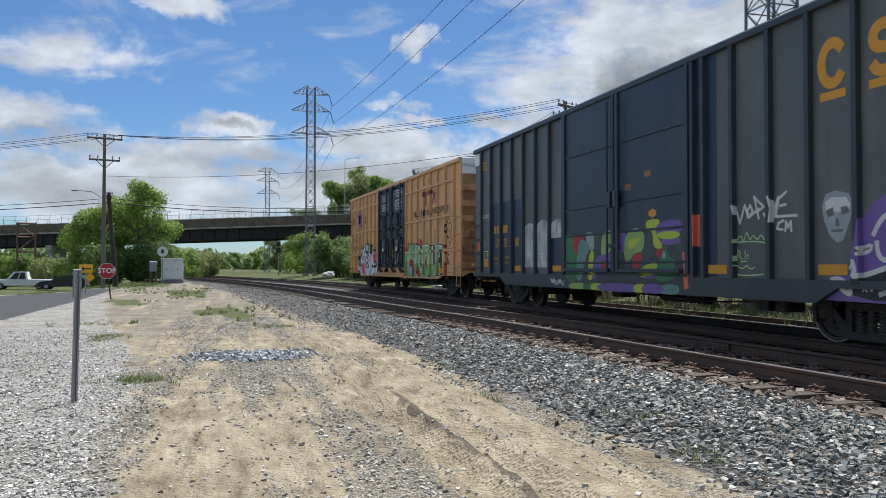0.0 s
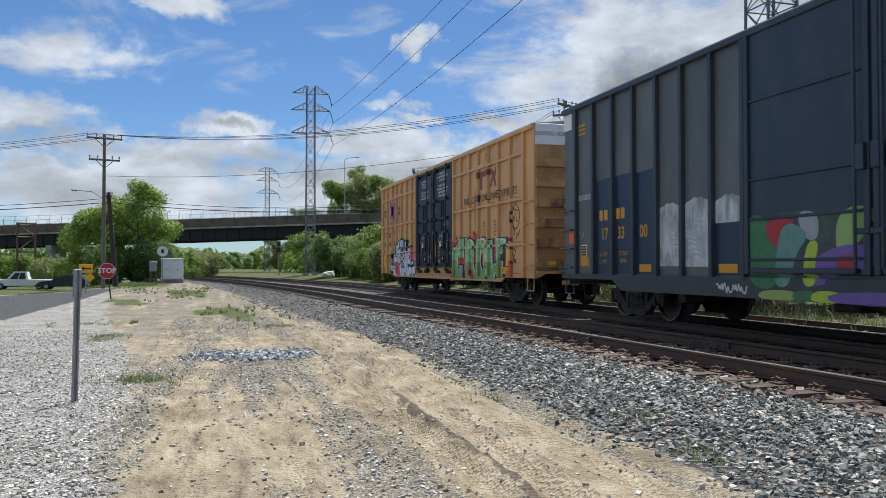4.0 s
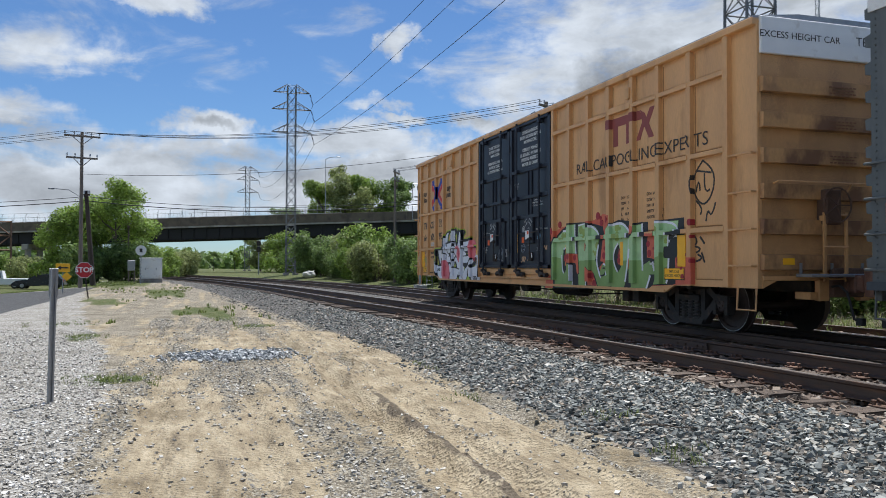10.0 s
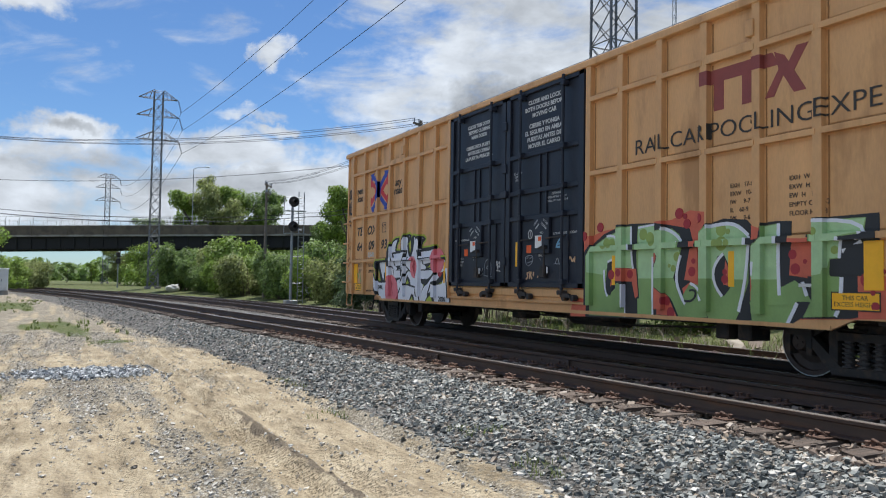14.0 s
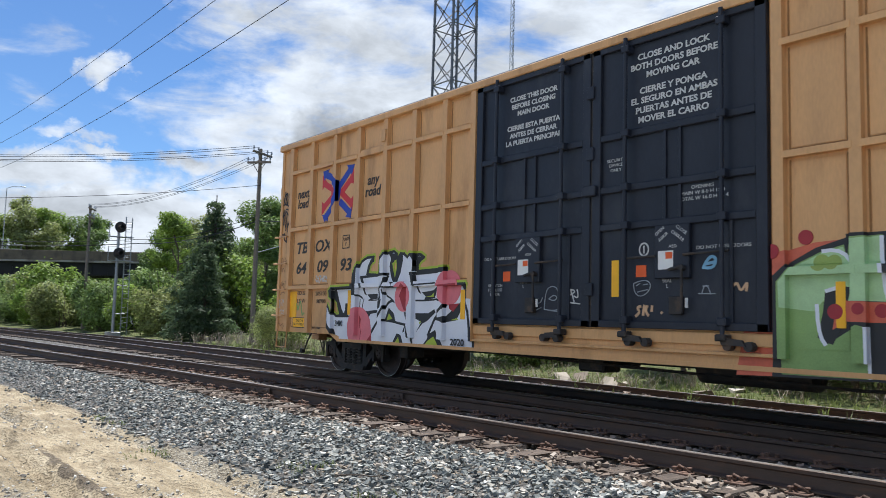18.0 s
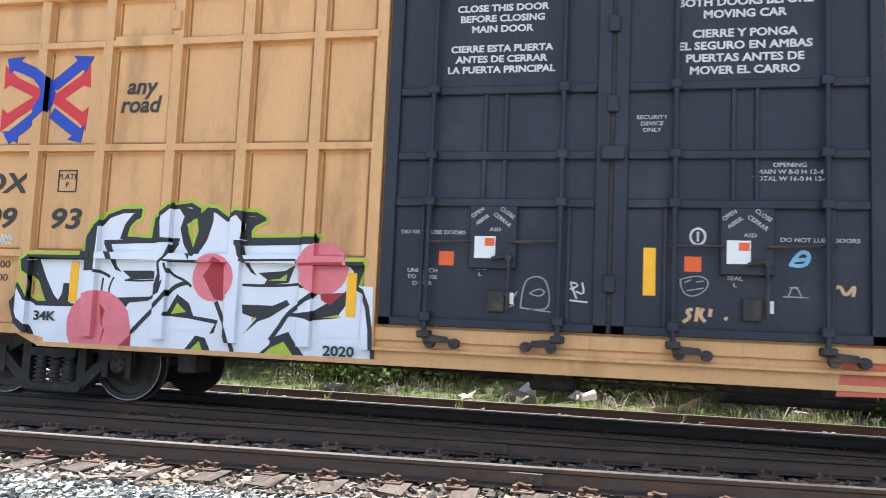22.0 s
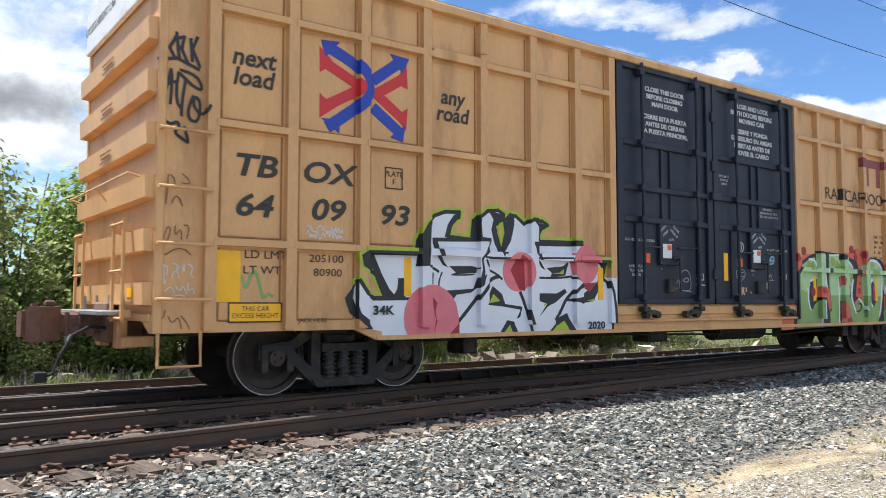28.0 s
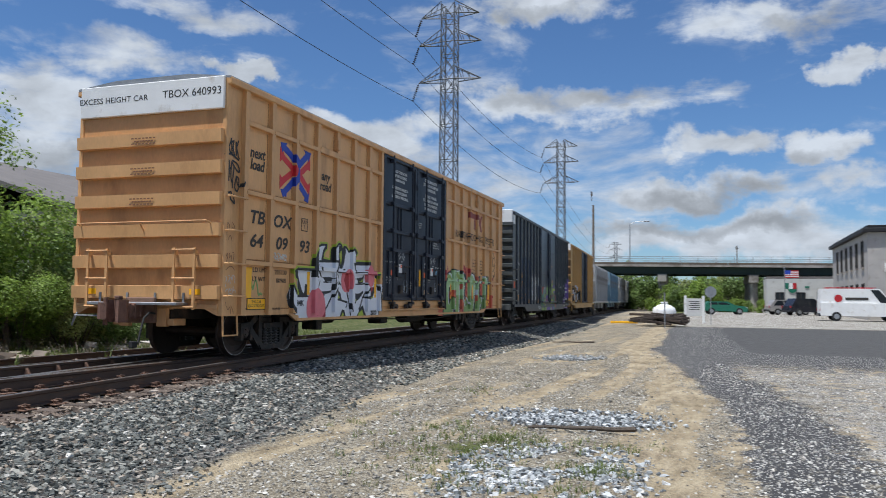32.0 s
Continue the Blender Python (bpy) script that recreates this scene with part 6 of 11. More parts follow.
def device(car, raised):
    """The owner's plain two-coloured device: red and blue arrowed bands that meet."""
    spray("device_blue", stroke(curved([(-7.57, 4.12), (-7.22, 4.0), (-7.02, 3.81), (-7.04, 3.61), (-7.25, 3.42), (-7.56, 3.2)]), 0.14), "logo_blue", car, 2, raised, "blue arrowed band of the device")
    spray("device_blue", stroke(curved([(-6.94, 3.86), (-6.61, 4.11)]), 0.14), "logo_blue", car, 2, raised, "blue arrowed band of the device")
    spray("device_blue", stroke(curved([(-6.94, 3.47), (-6.61, 3.25)]), 0.14), "logo_blue", car, 2, raised, "blue arrowed band of the device")
    spray("device_blue", [[(-7.69, 4.2), (-7.44, 4.22), (-7.63, 4.0)]], "logo_blue", car, 3, raised)
    spray("device_blue", [[(-7.68, 3.27), (-7.44, 3.12), (-7.43, 3.28)]], "logo_blue", car, 3, raised)
    spray("device_blue", [[(-6.74, 4.21), (-6.45, 4.19), (-6.55, 3.99)]], "logo_blue", car, 3, raised)
    spray("device_blue", [[(-6.73, 3.16), (-6.54, 3.12), (-6.5, 3.34)]], "logo_blue", car, 3, raised)
    spray("device_red", stroke([(-7.64, 3.94), (-7.14, 3.72)], 0.13), "logo_red", car, 1, raised, "red arrowed band of the device")
    spray("device_red", stroke([(-7.63, 3.42), (-7.14, 3.7)], 0.13), "logo_red", car, 1, raised, "red arrowed band of the device")
    spray("device_red", stroke([(-6.55, 3.92), (-6.93, 3.67)], 0.13), "logo_red", car, 1, raised, "red arrowed band of the device")
    spray("device_red", stroke([(-6.93, 3.67), (-6.55, 3.42)], 0.13), "logo_red", car, 1, raised, "red arrowed band of the device")
    spray("device_red", [[(-7.71, 4.12), (-7.7, 3.81), (-7.51, 3.95)]], "logo_red", car, 1, raised)
    spray("device_red", [[(-7.7, 3.56), (-7.7, 3.27), (-7.49, 3.42)]], "logo_red", car, 1, raised)
    spray("device_red", [[(-6.49, 4.13), (-6.67, 3.86), (-6.47, 3.8)]], "logo_red", car, 1, raised)
    spray("device_red", [[(-6.47, 3.56), (-6.65, 3.43), (-6.49, 3.27)]], "logo_red", car, 1, raised)


def rounded(pts, times=2):
    """A closed outline, swollen a little, with its corners cut round."""
    cx, cy = sum(a for a, _ in pts) / len(pts), sum(b for _, b in pts) / len(pts)
    pts = [(cx + 1.3 * (a - cx), cy + 1.3 * (b - cy)) for a, b in pts]
    for _ in range(times):
        pts = [q for a, b in zip(pts, pts[1:] + pts[:1]) for q in ((0.75 * a[0] + 0.25 * b[0], 0.75 * a[1] + 0.25 * b[1]), (0.25 * a[0] + 0.75 * b[0], 0.25 * a[1] + 0.75 * b[1]))]
    return pts


def graffiti_grey(car, raised):
    """Sprayed tags, a pale mask, and a purple and black piece on the grey car."""

    def shifted(name, polys, *rest):
        spray(name, [[(u - 0.2, z) for u, z in q] for q in polys], *rest)

    spray("spray_haze", [[(-2.12, 1.02), (-2.12, 1.85), (-1.2, 1.95), (0.3, 1.9), (0.3, 1.02)], [(0.48, 1.02), (0.48, 1.85), (1.6, 2.0), (3.02, 2.05), (3.02, 1.02)]], "g_haze", car, 0, raised, "dark sprayed ground")
    spray("spray_fill", [rounded([(-2.08, 1.81), (-1.73, 1.80), (-1.52, 1.41), (-1.48, 0.92), (-2.00, 0.92), (-2.13, 1.42)])], "g_deep", car, 1, raised)
    spray("spray_fill", [rounded([(-1.73, 1.81), (-1.03, 1.80), (-1.44, 1.37)])], "g_rose", car, 1, raised)
    spray("spray_fill", [rounded([(-1.27, 1.70), (-0.84, 1.55), (-1.11, 1.28), (-1.16, 0.93), (-1.44, 0.92), (-1.40, 1.40)])], "g_teal", car, 2, raised)
    spray("spray_fill", [rounded([(-0.99, 1.89), (-0.63, 1.87), (-0.63, 1.55), (-0.84, 1.55)])], "g_grey", car, 1, raised)
    spray("spray_fill", [rounded([(-0.82, 1.40), (-0.61, 1.43), (-0.69, 1.12), (-0.65, 0.91), (-0.88, 0.91)])], "g_lime", car, 2, raised)
    spray("spray_fill", [rounded([(-0.17, 1.85), (0.32, 1.87), (0.28, 1.63), (-0.03, 1.38), (-0.21, 1.39)])], "g_green", car, 1, raised)
    spray("spray_fill", [rounded([(-0.61, 1.20), (-0.17, 1.37), (0.31, 1.32), (0.31, 1.12), (-0.39, 1.01), (-0.39, 0.92), (-0.61, 0.91)])], "g_purple", car, 1, raised)
    spray("spray_fill", [rounded([(-0.24, 1.24), (0.04, 1.27), (0.00, 1.09), (-0.21, 1.09)])], "g_rose", car, 2, raised)
    spray("spray_fill", [rounded([(0.61, 1.82), (0.84, 1.81), (0.80, 1.51), (0.61, 1.48)])], "g_purple", car, 1, raised)
    spray("spray_fill", [rounded([(0.87, 1.81), (1.47, 1.82), (1.45, 1.46), (1.14, 1.44), (1.05, 1.33), (0.83, 1.30)])], "g_green", car, 2, raised)
    spray("spray_fill", [rounded([(0.96, 1.68), (1.41, 1.70), (1.14, 1.54), (0.99, 1.51)])], "g_lime", car, 3, raised)
    spray("spray_fill", [rounded([(1.15, 1.92), (1.32, 1.91), (1.32, 1.84), (1.11, 1.84)])], "g_grey", car, 1, raised)
    spray("spray_fill", [rounded([(1.70, 2.02), (2.16, 1.99), (1.89, 1.85), (2.21, 1.56), (1.89, 1.56), (1.89, 1.83), (1.67, 1.87)])], "g_lime", car, 2, raised)
    spray("spray_fill", [rounded([(2.16, 1.98), (2.76, 1.98), (2.76, 1.78), (2.05, 1.77), (1.94, 1.81)])], "g_purple", car, 1, raised)
    spray("spray_fill", [rounded([(2.21, 1.57), (2.26, 1.67), (2.76, 1.67), (2.76, 1.57)])], "g_purple", car, 1, raised)
    spray("spray_fill", [rounded([(2.05, 1.79), (2.71, 1.79), (2.71, 1.68), (2.21, 1.67)])], "g_lime", car, 2, raised)
    spray("spray_fill", [rounded([(1.97, 1.45), (2.26, 1.51), (2.15, 1.32), (2.02, 1.35)])], "g_rose", car, 2, raised)
    spray("spray_fill", [rounded([(2.28, 1.49), (2.41, 1.32), (2.56, 1.22), (2.56, 0.94), (2.04, 0.93), (2.02, 1.13), (2.21, 1.32)])], "g_deep", car, 2, raised)
    spray("spray_fill", [rounded([(2.26, 1.44), (2.33, 1.35), (2.28, 1.30), (2.22, 1.32)])], "g_grey", car, 3, raised)
    spray("spray_fill", [rounded([(1.61, 1.16), (1.99, 1.19), (1.88, 1.03), (1.46, 0.94), (1.43, 1.06)])], "g_lime", car, 2, raised)
    spray("spray_fill", [rounded([(1.69, 1.06), (2.02, 1.08), (1.99, 0.93), (1.49, 0.92)])], "g_purple", car, 1, raised)
    spray("spray_fill", [rounded([(1.11, 1.35), (1.41, 1.40), (1.43, 1.19), (1.20, 1.09), (1.11, 1.19)])], "g_rose", car, 1, raised)
    spray("spray_fill", [rounded([(-1.71, 0.75), (-1.09, 0.75), (-1.09, 0.63), (-1.80, 0.63)])], "g_olive", car, 1, raised)
    spray("spray_fill", [rounded([(-1.05, 0.75), (-0.68, 0.76), (-0.68, 0.63), (-1.05, 0.63)])], "g_deep", car, 1, raised)
    spray("spray_fill", [rounded([(-0.65, 0.76), (-0.22, 0.76), (-0.24, 0.63), (-0.67, 0.62)])], "g_lime", car, 1, raised)
    spray("spray_fill", [rounded([(-0.19, 0.76), (1.16, 0.77), (1.16, 0.62), (-0.21, 0.62)])], "g_purple", car, 1, raised)
    spray("spray_fill", [rounded([(1.22, 0.77), (1.58, 0.78), (1.48, 0.63), (1.20, 0.63)])], "g_lime", car, 1, raised)
    spray("spray_fill", [rounded([(1.60, 0.78), (2.19, 0.78), (2.16, 0.63), (1.54, 0.63)])], "g_purple", car, 1, raised)
    spray("spray_fill", [rounded([(2.22, 0.78), (2.72, 0.79), (2.72, 0.64), (2.18, 0.63)])], "g_teal", car, 1, raised)
    spray("spray_fill", [[(3.21, 2.07), (3.4, 2.06), (3.39, 1.5), (3.22, 1.5)], [(2.86, 1.42), (2.98, 1.4), (3.1, 0.75), (2.96, 0.72)]], "g_red", car, 1, raised)
    spray("tag", stroke([(4.33, 2.14), (4.44, 1.85), (4.57, 2.14), (4.65, 1.93)], 0.042), "stencil", car, 2, raised)
    spray("tag", stroke([(4.70, 2.13), (4.63, 2.03), (4.69, 1.94), (4.76, 2.03), (4.70, 2.13)], 0.042), "stencil", car, 2, raised)
    spray("tag", stroke([(4.80, 2.26), (4.91, 1.90)], 0.042), "stencil", car, 2, raised)
    spray("tag", stroke([(4.91, 2.06), (4.68, 1.94)], 0.042), "stencil", car, 2, raised)
    spray("tag", stroke([(4.80, 2.25), (5.03, 2.08), (4.86, 2.00)], 0.042), "stencil", car, 2, raised)
    spray("tag", stroke([(5.02, 1.97), (5.12, 1.91)], 0.042), "stencil", car, 2, raised)
    spray("tag", stroke([(5.21, 2.22), (5.28, 2.03), (5.36, 2.21)], 0.042), "stencil", car, 2, raised)
    spray("tag", stroke([(5.28, 2.03), (5.24, 1.84)], 0.042), "stencil", car, 2, raised)
    spray("tag", stroke([(5.54, 2.27), (5.37, 2.18), (5.30, 1.91), (5.76, 1.90)], 0.042), "stencil", car, 2, raised)
    spray("tag", stroke([(5.40, 2.07), (5.52, 2.08)], 0.042), "stencil", car, 2, raised)
    spray("tag", stroke([(5.47, 1.84), (5.36, 1.80), (5.33, 1.72), (5.45, 1.70)], 0.042), "stencil", car, 2, raised)
    spray("tag", stroke([(5.51, 1.68), (5.53, 1.82), (5.57, 1.73), (5.63, 1.82), (5.64, 1.67)], 0.042), "stencil", car, 2, raised)
    spray("tag", ribbon(curved([(4.34, 1.55), (4.46, 1.70), (4.53, 1.51), (4.62, 1.75), (4.68, 1.53), (4.77, 1.67), (4.86, 1.54), (4.97, 1.68), (5.03, 1.56)]), 0.02), "g_mint", car, 2, raised)
    spray("tag", ribbon(curved([(4.34, 1.54), (4.99, 1.56), (5.07, 1.50)]), 0.02), "g_mint", car, 2, raised)
    spray("tag", ribbon(curved([(4.39, 1.42), (4.36, 1.23)]), 0.02), "g_mint", car, 2, raised)
    spray("tag", ribbon(curved([(4.37, 1.42), (4.49, 1.36), (4.38, 1.33), (4.51, 1.25)]), 0.02), "g_mint", car, 2, raised)
    spray("tag", ribbon(curved([(4.57, 1.40), (4.57, 1.26)]), 0.02), "g_mint", car, 2, raised)
    spray("tag", ribbon(curved([(4.61, 1.31), (4.66, 1.39), (4.64, 1.26)]), 0.02), "g_mint", car, 2, raised)
    spray("tag", ribbon(curved([(4.45, 1.22), (4.61, 1.23)]), 0.02), "g_mint", car, 2, raised)
    spray("tag", ribbon(curved([(4.36, 1.16), (4.50, 1.08), (4.61, 1.18), (4.68, 1.08), (4.81, 1.13)]), 0.02), "g_mint", car, 2, raised)
    spray("tag", ribbon(curved([(4.38, 1.01), (4.50, 0.98), (5.02, 1.02)]), 0.02), "g_mint", car, 2, raised)
    shifted("spray_mask", [[(6.46, 1.99), (6.53, 2.16), (6.72, 2.2), (6.95, 2.14), (7.04, 2.01), (6.99, 1.81), (6.85, 1.5), (6.74, 1.47), (6.6, 1.58), (6.5, 1.8)]], "g_grey", car, 1, raised, "pale sprayed mask shape")
    shifted("spray_mask", [[(6.53, 2.05), (6.65, 2.11), (6.91, 2.09), (6.99, 1.98), (6.9, 1.88), (6.53, 1.93)]], "stencil", car, 2, raised)
    shifted("spray_mask", [[(6.54, 1.93), (6.67, 1.97), (6.69, 1.86), (6.58, 1.83)]], "navy", car, 3, raised)
    shifted("spray_mask", [[(6.81, 1.96), (6.93, 1.97), (6.97, 1.88), (6.83, 1.85)]], "navy", car, 3, raised)
    shifted("spray_mask", [[(6.72, 1.81), (6.76, 1.82), (6.8, 1.7), (6.71, 1.7)]], "navy", car, 3, raised)
    shifted("spray_mask", [[(6.64, 1.65), (6.85, 1.66), (6.85, 1.62), (6.64, 1.62)]], "navy", car, 3, raised)
    shifted("spray_ground", [[(6.46, 0.67), (6.52, 0.94), (6.94, 1.15), (7.07, 1.29), (7.17, 1.76), (7.38, 1.99), (7.63, 2.1), (8.99, 2.57), (9.02, 0.64)]], "g_purple", car, 0, raised, "purple sprayed ground")
    shifted("spray_shadow", [[(6.93, 0.77), (6.98, 1.02), (7.22, 1.05), (7.5, 1.12), (7.62, 1.15), (8.94, 1.29), (8.94, 0.75), (7.37, 0.69)]], "g_black", car, 1, raised, "black sprayed shapes")
    shifted("spray_shine", ribbon(curved([(7.36, 1.54), (7.46, 1.73), (7.63, 1.84), (8.34, 2.03)]), 0.07), "stencil", car, 2, raised)
    shifted("spray_shine", stroke(curved([(6.64, 0.96), (6.8, 1.0), (7.0, 0.79), (6.91, 0.75), (6.64, 0.96)]), 0.07), "stencil", car, 2, raised)
    shifted("spray_shine", stroke(curved([(6.98, 1.12), (7.07, 1.26), (7.14, 1.09), (7.07, 1.0), (7.29, 1.04), (7.62, 1.14), (8.33, 1.33)]), 0.07), "stencil", car, 2, raised)
    shifted("spray_shine", ribbon(curved([(7.42, 1.48), (7.42, 1.25), (7.66, 1.2), (8.33, 1.33)]), 0.07), "stencil", car, 2, raised)
    shifted("spray_shine", ribbon(curved([(7.14, 1.36), (7.38, 1.45), (7.27, 1.32), (7.14, 1.32)]), 0.07), "stencil", car, 2, raised)
    shifted("spray_shine", ribbon(curved([(7.45, 0.77), (7.62, 0.86), (8.32, 0.94)]), 0.07), "stencil", car, 2, raised)
    shifted("spray_shine", ribbon(curved([(7.78, 1.41), (7.97, 1.88), (8.33, 1.39), (8.67, 1.97)]), 0.07), "stencil", car, 2, raised)
    shifted("tag", ribbon(curved([(7.18, 0.8), (7.22, 0.88), (7.26, 0.8)]), 0.025), "stencil", car, 3, raised)
    shifted("tag", ribbon(curved([(7.31, 0.89), (7.3, 0.8), (7.37, 0.84), (7.31, 0.85)]), 0.025), "stencil", car, 3, raised)

# ---- the train ----
HW = 1.585


def on_side(u, z, out=0.0):
    """A pose on the car's side that faces the camera: u to the right from the car's middle, z over the rails."""
    m = Matrix(((0, 0, -1, -HW - out), (-1, 0, 0, -u), (0, 1, 0, z), (0, 0, 0, 1)))
    return m


def on_end(u, z, y_end, sgn=1, out=0.0):
    """A pose on a car's end; sgn 1: the end that faces +y."""
    return Matrix(((-sgn, 0, 0, -sgn * u), (0, 0, sgn, y_end + sgn * out), (0, 1, 0, z), (0, 0, 0, 1)))


def clip(poly, x0, x1, y0, y1):
    """The part of an outline within a box."""
    for axis, lim, keep in ((0, x0, 1), (0, x1, -1), (1, y0, 1), (1, y1, -1)):
        out = []
        for a, b in zip(poly, poly[1:] + poly[:1]):
            ia, ib = (a[axis] - lim) * keep >= 0, (b[axis] - lim) * keep >= 0
            if ia:
                out.append(a)
            if ia != ib:
                t = (lim - a[axis]) / (b[axis] - a[axis])
                out.append((a[0] + t * (b[0] - a[0]), a[1] + t * (b[1] - a[1])))
        poly = out
        if len(poly) < 3:
            return []
    return poly


COATS = [0]


def paint_on(s, poly, layer, slot, raised):
    """Lays a sprayed outline on a ribbed side: on its panels and on the raised ribs that it crosses."""
    COATS[0] += 1
    d = 0.0025 + 0.0016 * layer + 0.000097 * (COATS[0] % 14)
    tri = s.prism
    tri(poly, 0.0008, on_side(0, 0, d), slot)
    for x0, x1, z0, z1, up in raised:
        c = clip(poly, x0 - 0.0016 * layer - 0.001, x1 + 0.0016 * layer + 0.001, z0 - 0.0016 * layer, z1 + 0.0016 * layer)
        if c:
            tri(c, up + d + 0.0008, on_side(0, 0, 0), slot)


def disc(cx, cy, r, n=22, squash=1.0):
    return [(cx + r * math.cos(2 * math.pi * i / n), cy + squash * r * math.sin(2 * math.pi * i / n)) for i in range(n)]


def stroke(pts, w):
    """A band of width w along a line, as separate short outlines."""
    out = []
    for (a, b), (c, d) in zip(pts, pts[1:]):
        l = math.hypot(c - a, d - b) or 1
        nx, ny, ex, ey = -(d - b) / l * w / 2, (c - a) / l * w / 2, (c - a) / l * w * 0.35, (d - b) / l * w * 0.35
        out.append([(a - ex + nx, b - ey + ny), (a - ex - nx, b - ey - ny), (c + ex - nx, d + ey - ny), (c + ex + nx, d + ey + ny)])
    return out


def scribble(seed, u0, u1, z0, z1, rows=1, w=0.018):
    """An unreadable hand-drawn tag as loops."""
    r = random.Random(seed)
    out = []
    for k in range(rows):
        top = z1 - (z1 - z0) * k / rows
        low = z1 - (z1 - z0) * (k + 0.85) / rows
        n = max(4, int((u1 - u0) / (top - low) * 5))
        line = [(u0 + (u1 - u0) * (i + r.uniform(-0.3, 0.6)) / n, r.choice((top, low)) + r.uniform(-0.25, 0.25) * (top - low)) for i in range(n)]
        fine = []
        for a, b, c in zip(line, line[1:], line[2:]):
            for t in (0, 0.25, 0.5, 0.75):
                p, q = ((a[0] + b[0]) / 2, (a[1] + b[1]) / 2), ((b[0] + c[0]) / 2, (b[1] + c[1]) / 2)
                fine.append(((1 - t) ** 2 * p[0] + 2 * t * (1 - t) * b[0] + t * t * q[0], (1 - t) ** 2 * p[1] + 2 * t * (1 - t) * b[1] + t * t * q[1]))
        out += stroke(fine, w)
    return out


def spray(name, polys, material, parent, layer, raised=(), label=""):
    s = Shape()
    for p in polys:
        paint_on(s, p, layer, 0, raised)
    return part(name, s, material, parent, label)


# -- trucks, couplers, ladders --
def wheelset_mesh():
    s = Shape()
    for sg in (-1, 1):
        prof = [(0.0, 0.055), (0.1, 0.06), (0.12, 0.02), (0.28, -0.005), (0.37, 0.01), (0.385, 0.045), (0.443, 0.049), (0.454, 0.05), (0.458, 0.04), (0.462, -0.05), (0.487, -0.06), (0.487, -0.085), (0.38, -0.085), (0.0, -0.06)]
        m = Matrix.Translation((sg * 0.80, 0, 0)) @ Matrix.Rotation(sg * math.pi / 2, 4, "Y")
        n0 = len(s.f)
        s.lathe(prof, 36, m)
        for i in range(n0, len(s.f)):
            k = (i - n0) // 36
            if k == 6:
                s.k[i] = 1
    s.tube((-0.9, 0, 0), (0.9, 0, 0), 0.085, n=12)
    s.tube((0.9, 0.25, 0), (0.9, 0.28, 0), 0.03)
    return s.mesh("wheelset", ["wheel", "tread"])


def sideframe(sg):
    """Cast side frame, in the truck's space; the wheels stand at y = +-0.9."""
    s = Shape()
    X = sg * 1.02
    t = 0.07

    def plate(pts, th=t, off=0.0):
        m = Matrix(((0, 0, sg, X + sg * (off - th / 2)), (1, 0, 0, 0), (0, 1, 0, 0), (0, 0, 0, 1)))
        s.prism(pts, th, m)

    plate([(-1.12, 0.62), (-1.12, 0.44), (-0.78, 0.5), (-0.35, 0.74), (0.35, 0.74), (0.78, 0.5), (1.12, 0.44), (1.12, 0.62), (0.72, 0.66), (0.45, 0.86), (-0.45, 0.86), (-0.72, 0.66)])
    plate([(-0.86, 0.55), (-0.7, 0.55), (-0.30, 0.2), (0.30, 0.2), (0.7, 0.55), (0.86, 0.55), (0.42, 0.11), (-0.42, 0.11)], 0.14)
    plate([(-0.46, 0.8), (-0.34, 0.8), (-0.34, 0.15), (-0.46, 0.15)], 0.13)
    plate([(0.34, 0.8), (0.46, 0.8), (0.46, 0.15), (0.34, 0.15)], 0.13)
    plate([(-0.46, 0.19), (0.46, 0.19), (0.4, 0.1), (-0.4, 0.1)], 0.2)
    plate([(-0.33, 0.62), (0.33, 0.62), (0.33, 0.52), (-0.33, 0.52)], 0.2)
    for y in (-0.9, 0.9):
        plate([(y - 0.2, 0.62), (y - 0.2, 0.3), (y - 0.12, 0.3), (y - 0.12, 0.55), (y + 0.12, 0.55), (y + 0.12, 0.3), (y + 0.2, 0.3), (y + 0.2, 0.62)], 0.16)
    return s.mesh("side_frame", "black")


def spring_mesh():
    s = Shape()
    for k in range(6):
        s.lathe([(0.06, 0), (0.082, 0.006), (0.088, 0.016), (0.082, 0.026), (0.06, 0.032)], 12, Matrix.Translation((0, 0, 0.055 * k)))
    s.tube((0, 0, 0), (0, 0, 0.33), 0.058, n=8)
    return s.mesh("coil_spring", "spring_steel")


def cap_mesh():
    s = Shape()
    s.lathe([(0.0, 0.0), (0.12, 0.0), (0.12, 0.06), (0.095, 0.085), (0.0, 0.09)], 16)
    for i in range(3):
        a = i * 2.094 + 0.5
        s.tube((0.055 * math.cos(a), 0.055 * math.sin(a), 0.085), (0.055 * math.cos(a), 0.055 * math.sin(a), 0.105), 0.016, n=6)
    return s.mesh("bearing_cap", "wheel")


WHEELSET, FRAME_A, FRAME_B, SPRING, CAP = wheelset_mesh(), sideframe(-1), sideframe(1), spring_mesh(), cap_mesh()
TURNING = []


